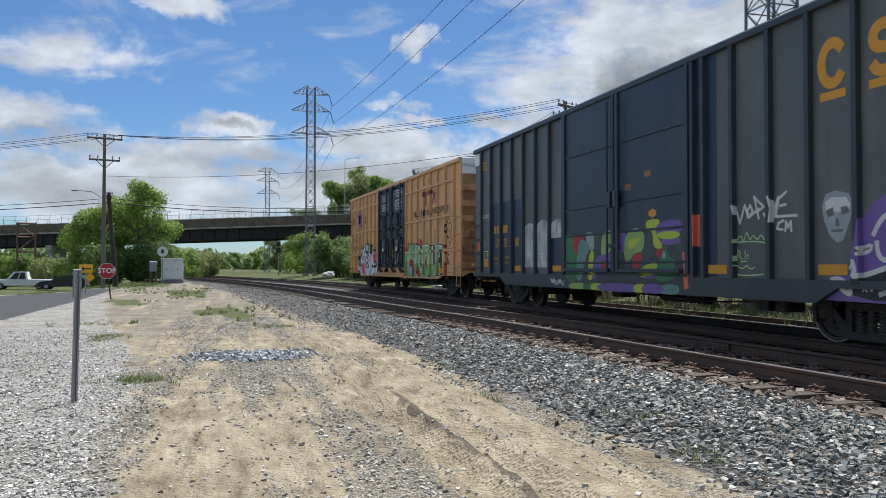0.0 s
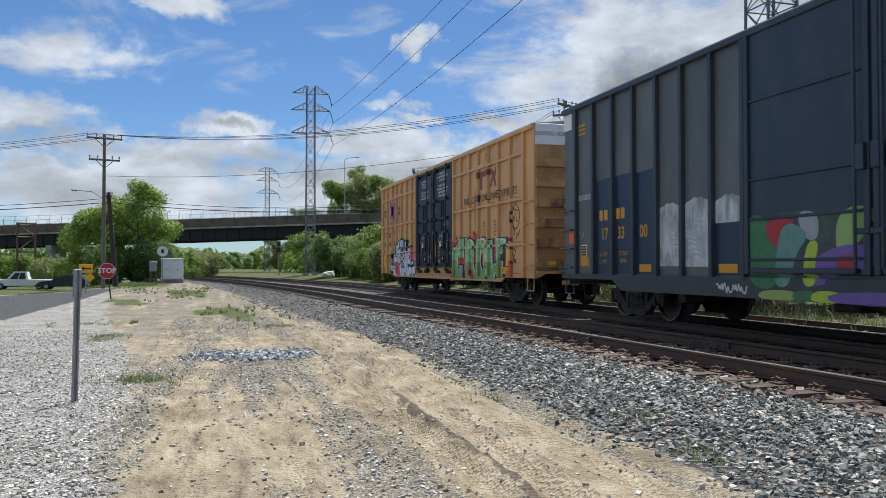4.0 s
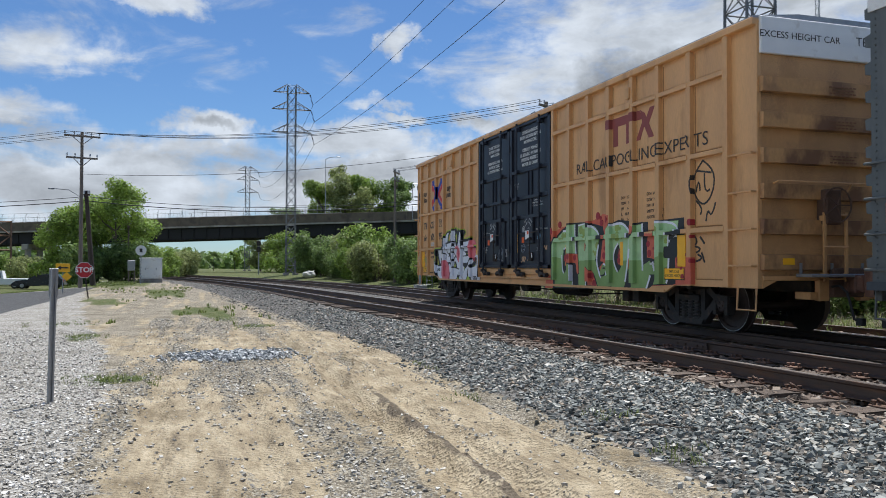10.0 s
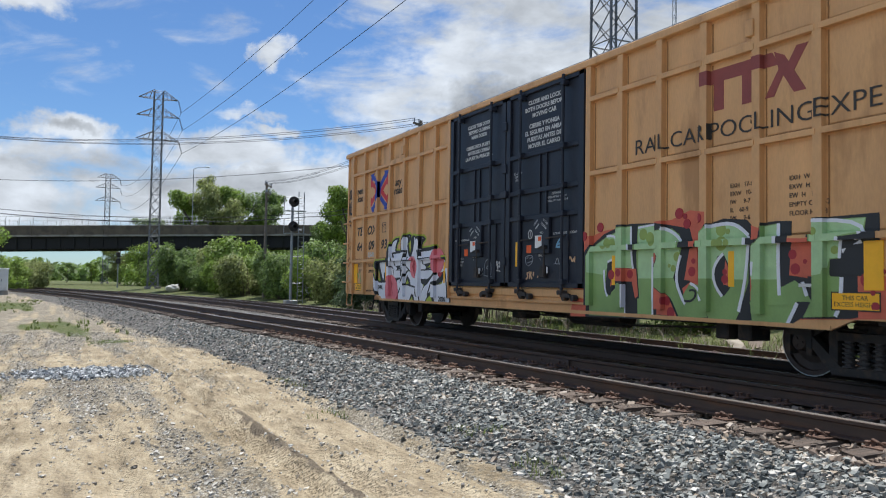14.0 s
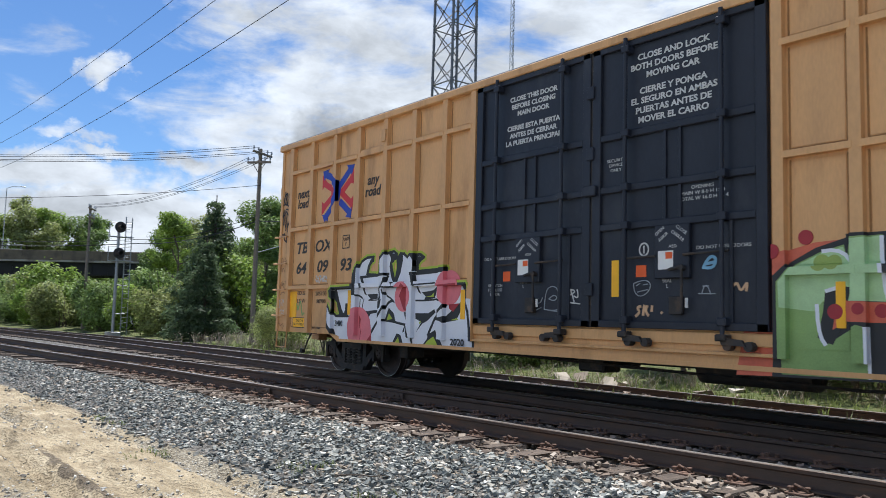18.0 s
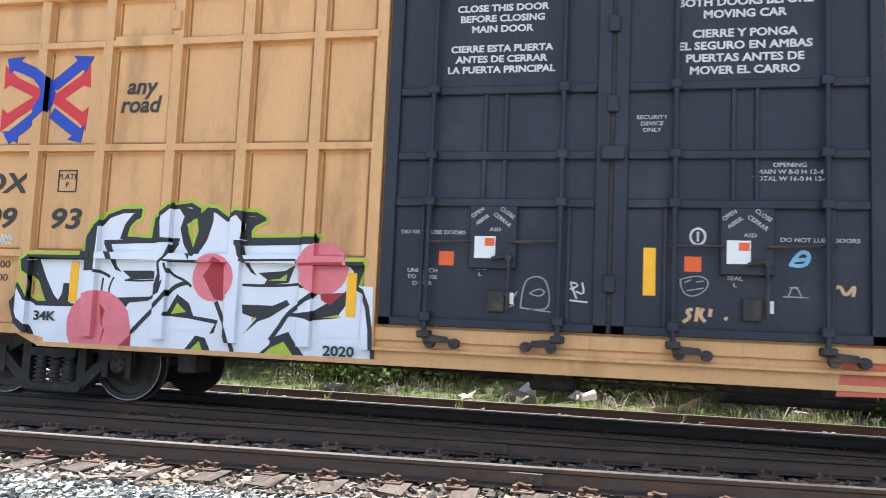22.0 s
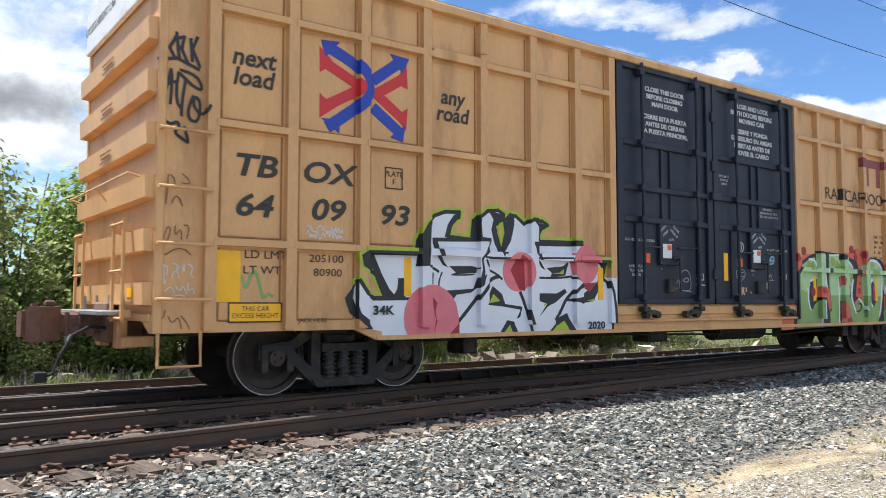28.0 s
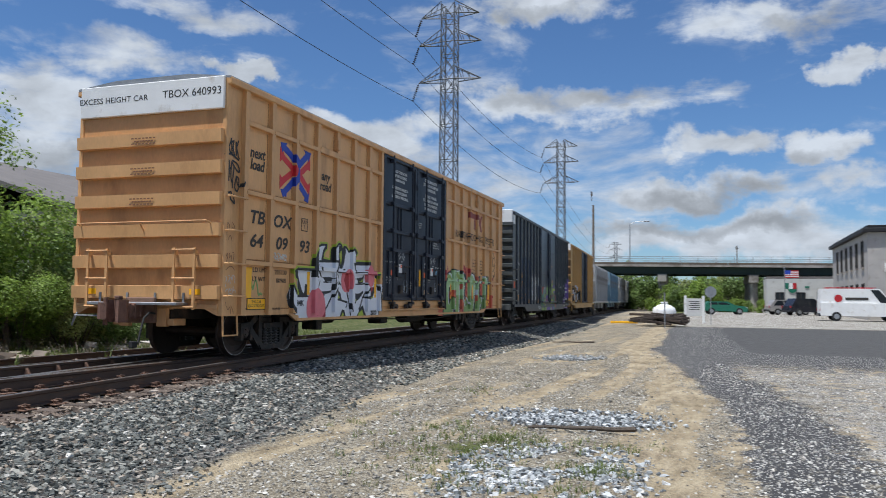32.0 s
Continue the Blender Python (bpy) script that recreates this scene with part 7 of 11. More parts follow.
def truck(car, y, turning=True):
    bol = Shape().box(-0.98, 0.98, -0.22, 0.22, 0.5, 0.74, 0.03).box(-0.3, 0.3, -0.3, 0.3, 0.7, 0.86)
    for yy in (-0.55, 0.55):
        bol.bar((-0.75, yy, 0.38), (0.75, yy, 0.38), 0.07)
        for xx in (-0.72, 0.72):
            bol.box(xx - 0.06, xx + 0.06, yy - 0.08, yy + 0.02, 0.25, 0.55)
    t = part("truck", bol, "black", car, "sooty cast-steel truck", at=Matrix.Translation((0, y, 0)))
    for me in (FRAME_A, FRAME_B):
        part("side_frame", me, None, t)
    for sg in (-1, 1):
        for k in (-0.2, 0.0, 0.2):
            part("coil_spring", SPRING, None, t, at=Matrix.Translation((sg * 1.05, k, 0.19)))
        for yy in (-0.9, 0.9):
            part("bearing_cap", CAP, None, t, at=Matrix.Translation((sg * 1.0, yy, 0.462)) @ Matrix.Rotation(sg * math.pi / 2, 4, "Y"))
    for yy in (-0.9, 0.9):
        w = part("wheelset", WHEELSET, None, t, "dark steel wheels with bright worn rims", at=Matrix.Translation((0, yy, 0.462)))
        if turning:
            TURNING.append((w, yy))
    return t


def ladder(parent, material, m, w, z0, z1, rungs, out=0.09):
    """Rungs and rails in the space of on_side or on_end."""
    s = Shape()
    for x in (-w / 2, w / 2):
        s.box(x - 0.025, x + 0.025, z0 - 0.04, z1 + 0.04, out - 0.03, out, m=m)
        for z in (z0 + 0.05, z1 - 0.05):
            s.box(x - 0.02, x + 0.02, z - 0.04, z + 0.04, 0, out, m=m)
    for k in range(rungs):
        z = z0 + (z1 - z0) * k / (rungs - 1)
        s.tube(m @ Vector((-w / 2 - 0.03, z, out)), m @ Vector((w / 2 + 0.03, z, out)), 0.018, n=6)
    return part("ladder", s, material, parent)


def rungs(parent, material, m, w, zs, out=0.13):
    for z in zs:
        s = Shape()
        s.tube(m @ Vector((-w / 2 - 0.03, z, out)), m @ Vector((w / 2 + 0.03, z, out)), 0.019, n=7)
        for x in (-w / 2, w / 2):
            s.tube(m @ Vector((x, z, 0)), m @ Vector((x, z, out)), 0.019, n=7)
            s.box(x - 0.02, x + 0.02, z - 0.04, z + 0.04, 0, 0.012, m=m)
        part("grab_iron", s, material, parent)


def coupler(car, y_end, sgn, z=0.88):
    """Draft gear, shank, knuckle, lever and air hose at one end."""
    s = Shape()
    Y = lambda d: y_end + sgn * d
    lo, hi = sorted((Y(-1.6), Y(0.12)))
    s.box(-0.19, 0.19, lo, hi, z - 0.17, z + 0.17, 0.02)
    lo, hi = sorted((Y(0.05), Y(0.14)))
    s.box(-0.32, 0.32, lo, hi, z - 0.22, z + 0.24, 0.02)
    part("draft_sill", s, "plate" if car.name.startswith("tan") else "black", car)
    s = Shape()
    lo, hi = sorted((Y(0.1), Y(0.6)))
    s.box(-0.1, 0.1, lo, hi, z - 0.12, z + 0.12, 0.025)
    for d in (0.2, 0.34, 0.48):
        lo, hi = sorted((Y(d), Y(d + 0.05)))
        s.box(-0.125, 0.125, lo, hi, z - 0.14, z + 0.14, 0.015)
    m = Matrix(((1, 0, 0, 0), (0, sgn, 0, Y(0.58)), (0, 0, 1, z - 0.19), (0, 0, 0, 1)))
    s.prism([(-0.14, 0), (0.14, 0), (0.2, 0.1), (0.19, 0.2), (0.1, 0.2), (0.07, 0.12), (-0.08, 0.12), (-0.13, 0.3), (-0.24, 0.36), (-0.27, 0.22), (-0.2, 0.08)], 0.38, m)
    s.prism([(0.09, 0.2), (0.2, 0.2), (0.21, 0.34), (0.1, 0.4), (0.0, 0.37), (0.02, 0.31), (0.1, 0.31)], 0.28, m @ Matrix.Translation((0, 0, 0.05)))
    s.tube((0.15, Y(0.8), z - 0.24), (0.15, Y(0.8), z + 0.23), 0.04)
    s.box(-0.06, 0.06, min(Y(0.62), Y(0.72)), max(Y(0.62), Y(0.72)), z + 0.19, z + 0.26, 0.015)
    part("coupler", s, "coupler_rust", car, "rusty brown knuckle coupler")
    s = Shape()
    s.path([(1.42, Y(0.1), z - 0.05), (1.42, Y(0.22), z - 0.28), (1.34, Y(0.24), z - 0.1), (0.5, Y(0.26), z - 0.1), (0.25, Y(0.4), z + 0.05), (0.1, Y(0.66), z + 0.16)], 0.016)
    part("uncoupling_lever", s, "galv", car)
    s = Shape()
    pts = [(-0.34, Y(0.15), z - 0.05), (-0.36, Y(0.32), z - 0.03), (-0.4, Y(0.5), z - 0.12), (-0.44, Y(0.62), z - 0.32), (-0.46, Y(0.7), z - 0.52), (-0.45, Y(0.8), z - 0.56)]
    s.path(pts, 0.019, 8)
    s.box(-0.5, -0.41, min(Y(0.76), Y(0.88)), max(Y(0.76), Y(0.88)), z - 0.61, z - 0.5, 0.01)
    part("air_hose", s, "tyre", car)


def ribbed_end(car, body, y_end, sgn, top_white, zs, hand_brake=False):
    """Corrugated end wall with ribs across."""
    s = Shape()
    W = HW - 0.015
    prof = [(0.98 if body == "tan" else 0.78, 0.0)]
    for z in zs:
        prof += [(z - 0.135, 0.0), (z - 0.125, 0.115), (z + 0.1, 0.125), (z + 0.112, 0.0)] if body == "tan" else [(z - 0.11, 0.0), (z - 0.09, 0.10), (z + 0.04, 0.11), (z + 0.07, 0.0)]
    prof += [(5.0, 0.0)]
    n = len(prof)
    for x in (-W, W):
        s.v += [(x, y_end + sgn * (o - 0.02), z) for z, o in prof]
    s.f += [(i, i + 1, n + i + 1, n + i) if sgn < 0 else (i, n + i, n + i + 1, i + 1) for i in range(n - 1)]
    s.k += [0] * (n - 1)
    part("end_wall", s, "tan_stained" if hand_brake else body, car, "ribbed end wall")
    for z in zs:
        e = Shape()
        for x in (-W, W):
            e.prism([(z - 0.135, 0), (z - 0.125, 0.115), (z + 0.1, 0.125), (z + 0.112, 0)] if body == "tan" else [(z - 0.11, 0), (z - 0.09, 0.1), (z + 0.04, 0.11), (z + 0.07, 0)], 0.004, Matrix(((0, 0, 1, x), (0, sgn, 0, y_end - sgn * 0.02), (1, 0, 0, 0), (0, 0, 0, 1))))
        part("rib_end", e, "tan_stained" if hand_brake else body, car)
    if top_white:
        s = Shape()
        s.box(-W, W, *sorted((y_end - sgn * 0.01, y_end + sgn * 0.05)), 4.44, 5.02, 0.012)
        part("top_band", s, "white", car, "white painted top band")
    if hand_brake:
        s = Shape()
        m = Matrix.Translation((-0.35, y_end + sgn * 0.28, 2.1)) @ Matrix.Rotation(math.pi / 2, 4, "X")
        for i in range(20):
            a, b = 2 * math.pi * i / 20, 2 * math.pi * (i + 1) / 20
            s.tube(m @ Vector((0.27 * math.cos(a), 0.27 * math.sin(a), 0)), m @ Vector((0.27 * math.cos(b), 0.27 * math.sin(b), 0)), 0.014, n=5)
        for i in range(5):
            a = 2 * math.pi * i / 5
            s.tube(m @ Vector((0, 0, 0)), m @ Vector((0.27 * math.cos(a), 0.27 * math.sin(a), 0)), 0.01, n=5)
        s.box(-0.5, -0.2, *sorted((y_end, y_end + sgn * 0.22)), 1.8, 2.35, 0.02)
        part("hand_brake", s, "plate", car, "rusty hand brake wheel and gear box")


def underframe(car, half, drop=0.66):
    s = Shape()
    s.box(-0.33, 0.33, -half + 0.3, half - 0.3, 0.72, 1.02)
    for y in np.arange(-half + 2.0, half - 1.9, 1.45):
        s.box(-1.45, 1.45, y - 0.05, y + 0.05, 0.74, 0.95)
    s.tube((-0.75, -2.4, 0.62), (-0.75, -0.9, 0.62), 0.2, n=14)
    s.tube((0.55, 1.2, 0.6), (0.55, 1.9, 0.6), 0.16, n=12)
    s.box(-0.95, -0.55, 0.6, 1.1, 0.45, 0.8, 0.03)
    s.path([(-1.0, -half + 2.5, 0.66), (-1.0, -3.0, 0.5), (-0.9, 3.0, 0.62), (-1.0, half - 2.5, 0.6)], 0.02)
    s.path([(-0.4, -half + 1.5, 0.6), (-0.4, half - 1.5, 0.6)], 0.03)
    for y in (-half + 4.2, -half + 4.6, half - 4.4):
        s.box(-1.2, -0.8, y - 0.12, y + 0.12, 0.42, 0.75, 0.02)
    part("underframe", s, "black", car, "black underframe with brake gear")


# ---- tan boxcar, last of the train ----
POST_UP = 0.085


def ride(ob, u0, posts, up):
    """Lays flat lettering over the posts that it crosses."""
    bm = bmesh.new()
    bm.from_mesh(ob.data)
    for u in posts:
        for d in (-0.072, -0.066, 0.066, 0.072):
            bmesh.ops.bisect_plane(bm, geom=bm.verts[:] + bm.edges[:] + bm.faces[:], plane_co=(u + d - u0, 0, 0), plane_no=(1, 0, 0))
    for v in bm.verts:
        d = min(abs(v.co.x + u0 - u) for u in posts)
        v.co.z += up * min(1.0, max(0.0, (0.072 - d) / 0.006))
    bm.to_mesh(ob.data)
    bm.free()


def tan_boxcar():
    L = 9.55
    car = thing("tan_boxcar", "tan high boxcar with dark plug doors and bright graffiti", "boxcar")
    s = Shape()
    s.box(-HW, HW, -L + 0.02, L - 0.02, 0.99, 4.99)
    # a lower skirt between the trucks
    part("body", s, "tan", car)
    for sg in (-1, 1):
        s = Shape().prism([(-7.2, 0.8), (-6.9, 0.67), (7.0, 0.67), (7.3, 0.8)], 0.06, Matrix(((0, 0, sg, sg * (HW - 0.06)), (-1, 0, 0, 0), (0, 1, 0, 0), (0, 0, 0, 1))))
        part("skirt", s, "tan", car)
        part("side_plate", Shape().box(*sorted((sg * (HW - 0.06), sg * HW)), -L + 0.02, L - 0.02, 0.8, 0.99), "tan", car)
    # roof: slightly arched, with cross ribs
    s = Shape()
    prof = [(-HW - 0.09, 4.97), (-HW - 0.09, 5.02), (-0.8, 5.12), (0.8, 5.12), (HW + 0.09, 5.02), (HW + 0.09, 4.97)]
    s.prism([(x, z) for x, z in prof], 2 * L, Matrix(((1, 0, 0, 0), (0, 0, 1, -L), (0, 1, 0, 0), (0, 0, 0, 1))))
    part("roof", s, "galv", car, "galvanised roof")
    posts = [-8.98, -8.06, -7.12, -6.21, -5.28, -4.38, -3.50, -2.76, 2.42, 3.25, 4.15, 5.05, 5.97, 6.88, 7.85, 8.85]
    ribs = (4.31, 3.04, 1.76)
    raised = []
    pm = Shape()
    pm.prism([(-0.068, 0), (0.068, 0), (0.064, POST_UP), (-0.064, POST_UP)], 4.12)
    pmesh = pm.mesh("side_post", "tan")
    for sg in (-1, 1):
        for u in posts:
            low = 0.82
            m = Matrix(((0, sg, 0, sg * HW), (-1, 0, 0, -u), (0, 0, 1, low), (0, 0, 0, 1))) if sg < 0 else Matrix(((0, 1, 0, HW), (-1, 0, 0, -u), (0, 0, 1, low), (0, 0, 0, 1)))
            part("side_post", pmesh, None, car, at=m)
            if sg < 0:
                raised.append((u - 0.069, u + 0.069, low, 4.94, POST_UP))
    pairs = [(a, b) for a, b in zip(posts, posts[1:]) if b - a < 1.5]
    for a, b in pairs:
        for z in ribs:
            s = Shape()
            s.prism([(a + 0.03, z - 0.038), (b - 0.03, z - 0.038), (b - 0.03, z + 0.038), (a + 0.03, z + 0.038)], 0.092, on_side(0, 0, 0))
            part("side_rib", s, "tan", car)
            raised.append((a + 0.03, b - 0.03, z - 0.039, z + 0.039, 0.092))
        # pressed panels between the ribs
        levels = [4.9, *ribs, 0.86]
        for z1, z0 in zip(levels, levels[1:]):
            s = Shape()
            s.box(a + 0.12, b - 0.12, z0 + 0.075, z1 - 0.075, 0, 0.006, 0.004, on_side(0, 0, 0))
            part("panel", s, "tan", car)
            # thin brown strips at both sides and the foot of each panel
            s = Shape()
            for x in (a + 0.104, b - 0.104):
                s.box(x - 0.011, x + 0.011, z0 + 0.06, z1 - 0.06, 0, 0.002, 0, on_side(0, 0, 0))
            s.box(a + 0.115, b - 0.115, z0 + 0.052, z0 + 0.07, 0, 0.002, 0, on_side(0, 0, 0))
            part("panel_seam", s, "seam", car)
            raised.append((a + 0.12, b - 0.12, z0 + 0.075, z1 - 0.075, 0.006))
    # corner posts, top chord and side sill
    for sg in (-1, 1):
        s = Shape()
        s.box(*sorted((sg * (HW - 0.02), sg * (HW + 0.11))), -L, L, 4.88, 5.0, 0.012)
        part("top_chord", s, "tan", car)
        s = Shape()
        s.box(*sorted((sg * (HW - 0.02), sg * (HW + 0.035))), -2.45, 2.72, 0.93, 1.08, 0.01)
        s.box(*sorted((sg * (HW - 0.02), sg * (HW + 0.06))), -2.45, 2.72, 0.82, 0.86, 0.006)
        s.box(*sorted((sg * (HW - 0.02), sg * (HW + 0.015))), -7.0, 6.9, 0.665, 0.72)
        part("side_sill", s, "tan", car, "tan sill with chipped door track")
        for y in (-L, L):
            s = Shape()
            s.box(*sorted((sg * (HW - 0.06), sg * (HW + 0.03))), *sorted((y, y - math.copysign(0.09, y))), 0.8, 5.0, 0.01)
            part("corner_post", s, "tan", car)
    for sgn in (-1, 1):
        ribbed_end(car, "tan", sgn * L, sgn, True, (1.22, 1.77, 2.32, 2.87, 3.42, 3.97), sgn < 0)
        coupler(car, sgn * L, sgn)
    # doors
    for k, (u0, u1) in enumerate(((-2.66, -0.27), (-0.23, 2.3))):
        s = Shape()
        s.box(u0, u1, 1.1, 4.88, 0, 0.03, 0.006, on_side(0, 0, 0))
        door = part("plug_door", s, "door", car, "dark blue-grey plug door")
        s = Shape()
        for a, b, c, d in ((u0, u0 + 0.14, 1.1, 4.88), (u1 - 0.14, u1, 1.1, 4.88), (u0, u1, 1.1, 1.19), (u0, u1, 4.8, 4.88)):
            s.box(a, b, c, d, 0.03, 0.085, 0.008, on_side(0, 0, 0))
        part("door_frame", s, "door", door)
        for z in (3.63, 2.92, 2.42):
            part("door_rail", Shape().box(u0 + 0.14, u1 - 0.14, z - 0.045, z + 0.045, 0.03, 0.08, 0.01, on_side(0, 0, 0)), "door", door)
        mid = (u0 + u1) / 2
        for x, z0, z1 in ((mid - 0.11, 2.46, 3.59), (mid + 0.11, 2.46, 3.59), (mid - 0.75, 1.19, 2.4), (mid + 0.8, 1.19, 2.4)):
            part("door_stile", Shape().box(x - 0.022, x + 0.022, z0, z1, 0.03, 0.065, 0.006, on_side(0, 0, 0)), "door", door)
        part("lock_box", Shape().box(mid - 0.23, mid + 0.27, 1.72, 2.38, 0.03, 0.10, 0.01, on_side(0, 0, 0)), "door", door)
        s = Shape()
        m = on_side(0, 0, 0)
        s.tube(m @ Vector((mid + 0.2, 1.82, 0.15)), m @ Vector((mid + 0.2, 1.3, 0.15)), 0.018)
        s.tube(m @ Vector((mid + 0.02, 1.82, 0.15)), m @ Vector((mid + 0.22, 1.86, 0.15)), 0.022)
        s.tube(m @ Vector((mid + 0.2, 1.84, 0.08)), m @ Vector((mid + 0.2, 1.84, 0.17)), 0.035)
        s.tube(m @ Vector((mid + 0.2, 2.0, 0.12)), m @ Vector((u1 - 0.45, 2.02, 0.12)), 0.016)
        s.tube(m @ Vector((mid - 0.2, 2.0, 0.12)), m @ Vector((u0 + 0.55, 1.99, 0.12)), 0.016)
        s.box(mid - 0.02, mid + 0.16, 1.28, 1.5, 0.03, 0.1, 0.008, m)
        part("door_handle", s, "black", door)
        for x in ((-2.13, -0.75) if k == 0 else (0.37, 1.77)):
            s = Shape()
            s.tube(m @ Vector((x, 0.98, 0.14)), m @ Vector((x, 4.9, 0.14)), 0.028, n=8)
            for z in (1.2, 2.42, 2.92, 3.63, 4.75):
                s.box(x - 0.06, x + 0.06, z - 0.05, z + 0.05, 0.03, 0.17, 0.012, m)
            part("lock_rod", s, "door", door)
            s = Shape()
            s.box(x - 0.07, x + 0.07, 0.98, 1.06, 0.05, 0.2, 0.015, m)
            f = 1 if x < 0 else -1
            f = -1 if abs(x) in (2.13,) else f
            s.prism([(x - 0.02, 1.02), (x + 0.2 * f * 0.4, 1.03), (x - 0.25 * f, 1.0), (x - 0.3 * f, 0.93), (x, 0.94)], 0.05, on_side(0, 0, 0.12))
            for dx in (-0.32 * f, -0.06 * f):
                s.tube(m @ Vector((x + dx, 0.93, 0.05)), m @ Vector((x + dx, 0.93, 0.15)), 0.055, n=12)
            part("door_roller", s, "black", door)
    part("door_seal", Shape().box(-0.29, -0.21, 1.1, 4.88, 0.0, 0.06, 0, on_side(0, 0, 0)), "black", car)
    s = Shape()
    s.box(-0.36, -0.12, 2.86, 3.0, 0.085, 0.16, 0.012, on_side(0, 0, 0))
    part("door_latch", s, "door", car)
    for z in (1.6, 3.45, 4.3):
        part("door_hinge", Shape().box(-0.31, -0.19, z - 0.09, z + 0.09, 0.06, 0.12, 0.01, on_side(0, 0, 0)), "door", car)
    # steps, ladders and rails
    for u, sg in ((-9.27, 1), (9.27, -1)):
        rungs(car, "tan", on_side(u, 0, 0), 0.5, (1.15, 1.72, 2.3, 2.9))
        s = Shape()
        m = on_side(u, 0, 0)
        s.path([m @ Vector((-0.22, 0.82, 0.0)), m @ Vector((-0.22, 0.46, 0.02)), m @ Vector((0.22, 0.46, 0.02)), m @ Vector((0.22, 0.82, 0.0))], 0.02)
        part("sill_step", s, "tan", car)
    for sgn in (-1, 1):
        y = sgn * L
        for x in (-1.25, 0.62) if sgn > 0 else (-0.62, 1.25):
            ladder(car, "tan", on_end(x + 0.32, 0, y, sgn, 0.1), 0.42, 0.95, 1.95, 3, 0.1)
        s = Shape()
        m = on_end(0, 0, y, sgn, 0.0)
        s.path([m @ Vector((-1.4, 2.42, 0.1)), m @ Vector((-1.4, 2.45, 0.22)), m @ Vector((1.4, 2.45, 0.22)), m @ Vector((1.4, 2.42, 0.1))], 0.014)
        s.tube(m @ Vector((0, 2.3, 0.1)), m @ Vector((0, 2.45, 0.22)), 0.014)
        part("end_rail", s, "tan", car)
        s = Shape()
        s.box(-0.95, 0.95, 0.98, 1.03, 0.05, 0.38, 0.008, m)
        for x in (-0.9, -0.3, 0.3, 0.9):
            s.box(x - 0.02, x + 0.02, 0.98, 1.2, 0.1, 0.12, 0, m)
        part("crossover_platform", s, "galv", car, "galvanised step board over the coupler")
        part("end_sill", Shape().box(-1.53, 1.53, 0.92, 1.0, -0.12, 0.03, 0.01, m), "tan", car)
        for sx in (-1, 1):
            part("gusset", Shape().prism([(sx * 1.53, 0.8), (sx * 1.53, 0.95), (sx * 1.2, 0.95)], 0.05, m @ Matrix.Translation((0, 0, -0.04))), "tan", car)
            part("buffer_plate", Shape().box(*sorted((sx * 0.3, sx * 0.5)), 0.6, 0.93, -0.05, 0.06, 0.01, m), "tan", car)
            part("draft_lug", Shape().box(*sorted((sx * 0.52, sx * 0.66)), 0.62, 0.74, -0.3, 0.04, 0.01, m), "tan", car)
        s = Shape()
        for k in range(8):
            s.box(-0.26 + 0.07 * k, -0.22 + 0.07 * k, 0.95, 1.02, 0.03, 0.04, 0, m)
        part("vent_slots", s, "letter", car)
        for x in (-1.12, 1.12):
            part("reflector", Shape().box(x - 0.11, x + 0.11, 1.17, 1.27, 0.1, 0.104, 0, m), "yellow", car)
    underframe(car, L)
    truck(car, 7.05)
    truck(car, -7.05)
    # a vent box and hook high on each half of the side
    for u in (-5.7, 5.5):
        s = Shape()
        s.box(u - 0.42, u + 0.42, 4.28, 4.4, 0.02, 0.09, 0.01, on_side(0, 0, 0))
        s.box(u + 0.32, u + 0.45, 4.45, 4.68, 0.0, 0.12, 0.01, on_side(0, 0, 0))
        part("door_stop", s, "tan", car)
    # ---- lettering and paint on the side ----
    P = on_side
    words("lettering", "next\nload", 0.28, P(-8.52, 3.7, 0.014), "letter", car, "dark slanted lettering", 1.0, 0.18, line=0.8, thick=0.006)
    words("lettering", "any\nroad", 0.28, P(-5.77, 3.68, 0.014), "letter", car, "", 1.0, 0.18, line=0.8, thick=0.006)
    for t, u, z in (("TB", -8.49, 2.61), ("OX", -7.59, 2.61), ("64", -8.5, 2.17), ("09", -7.59, 2.18), ("93", -6.67, 2.18)):
        words("car_number", t, 0.34, P(u, z, 0.014), "letter", car, "", 1.3, 0.2, thick=0.008)
    for t, u, z in (("LD LMT", -8.34, 1.64), ("LT WT", -8.38, 1.47), ("205100", -7.59, 1.62), ("80900", -7.57, 1.46)):
        words("data_lettering", t, 0.125, P(u, z, 0.014), "letter", car, "", 1.2)
    words("data_lettering", "LIFT AND\nJACK HERE", 0.075, P(-7.75, 0.95, 0.004), "letter", car)
    words("data_lettering", "PLATE\nF", 0.1, P(-6.67, 2.65, 0.014), "letter", car)
    s = Shape()
    for a, b, c, d in ((-6.8, -6.54, 2.77, 2.785), (-6.8, -6.54, 2.515, 2.53), (-6.8, -6.785, 2.515, 2.785), (-6.555, -6.54, 2.515, 2.785)):
        s.box(a, b, c, d, 0.012, 0.0145, 0, P(0, 0))
    part("plate_frame", s, "letter", car)
    for u, f in ((-8.45, "r"), (7.32, "f")):
        part("label", Shape().box(u - 0.31, u + 0.31, 0.9, 1.12, 0.012, 0.016, 0, P(0, 0)), "letter", car)
        part("label", Shape().box(u - 0.295, u + 0.295, 0.915, 1.105, 0.012, 0.018, 0, P(0, 0)), "yellow", car, "yellow excess height label")
        words("data_lettering", "THIS CAR\nEXCESS HEIGHT", 0.075, P(u, 1.01, 0.018), "letter", car)
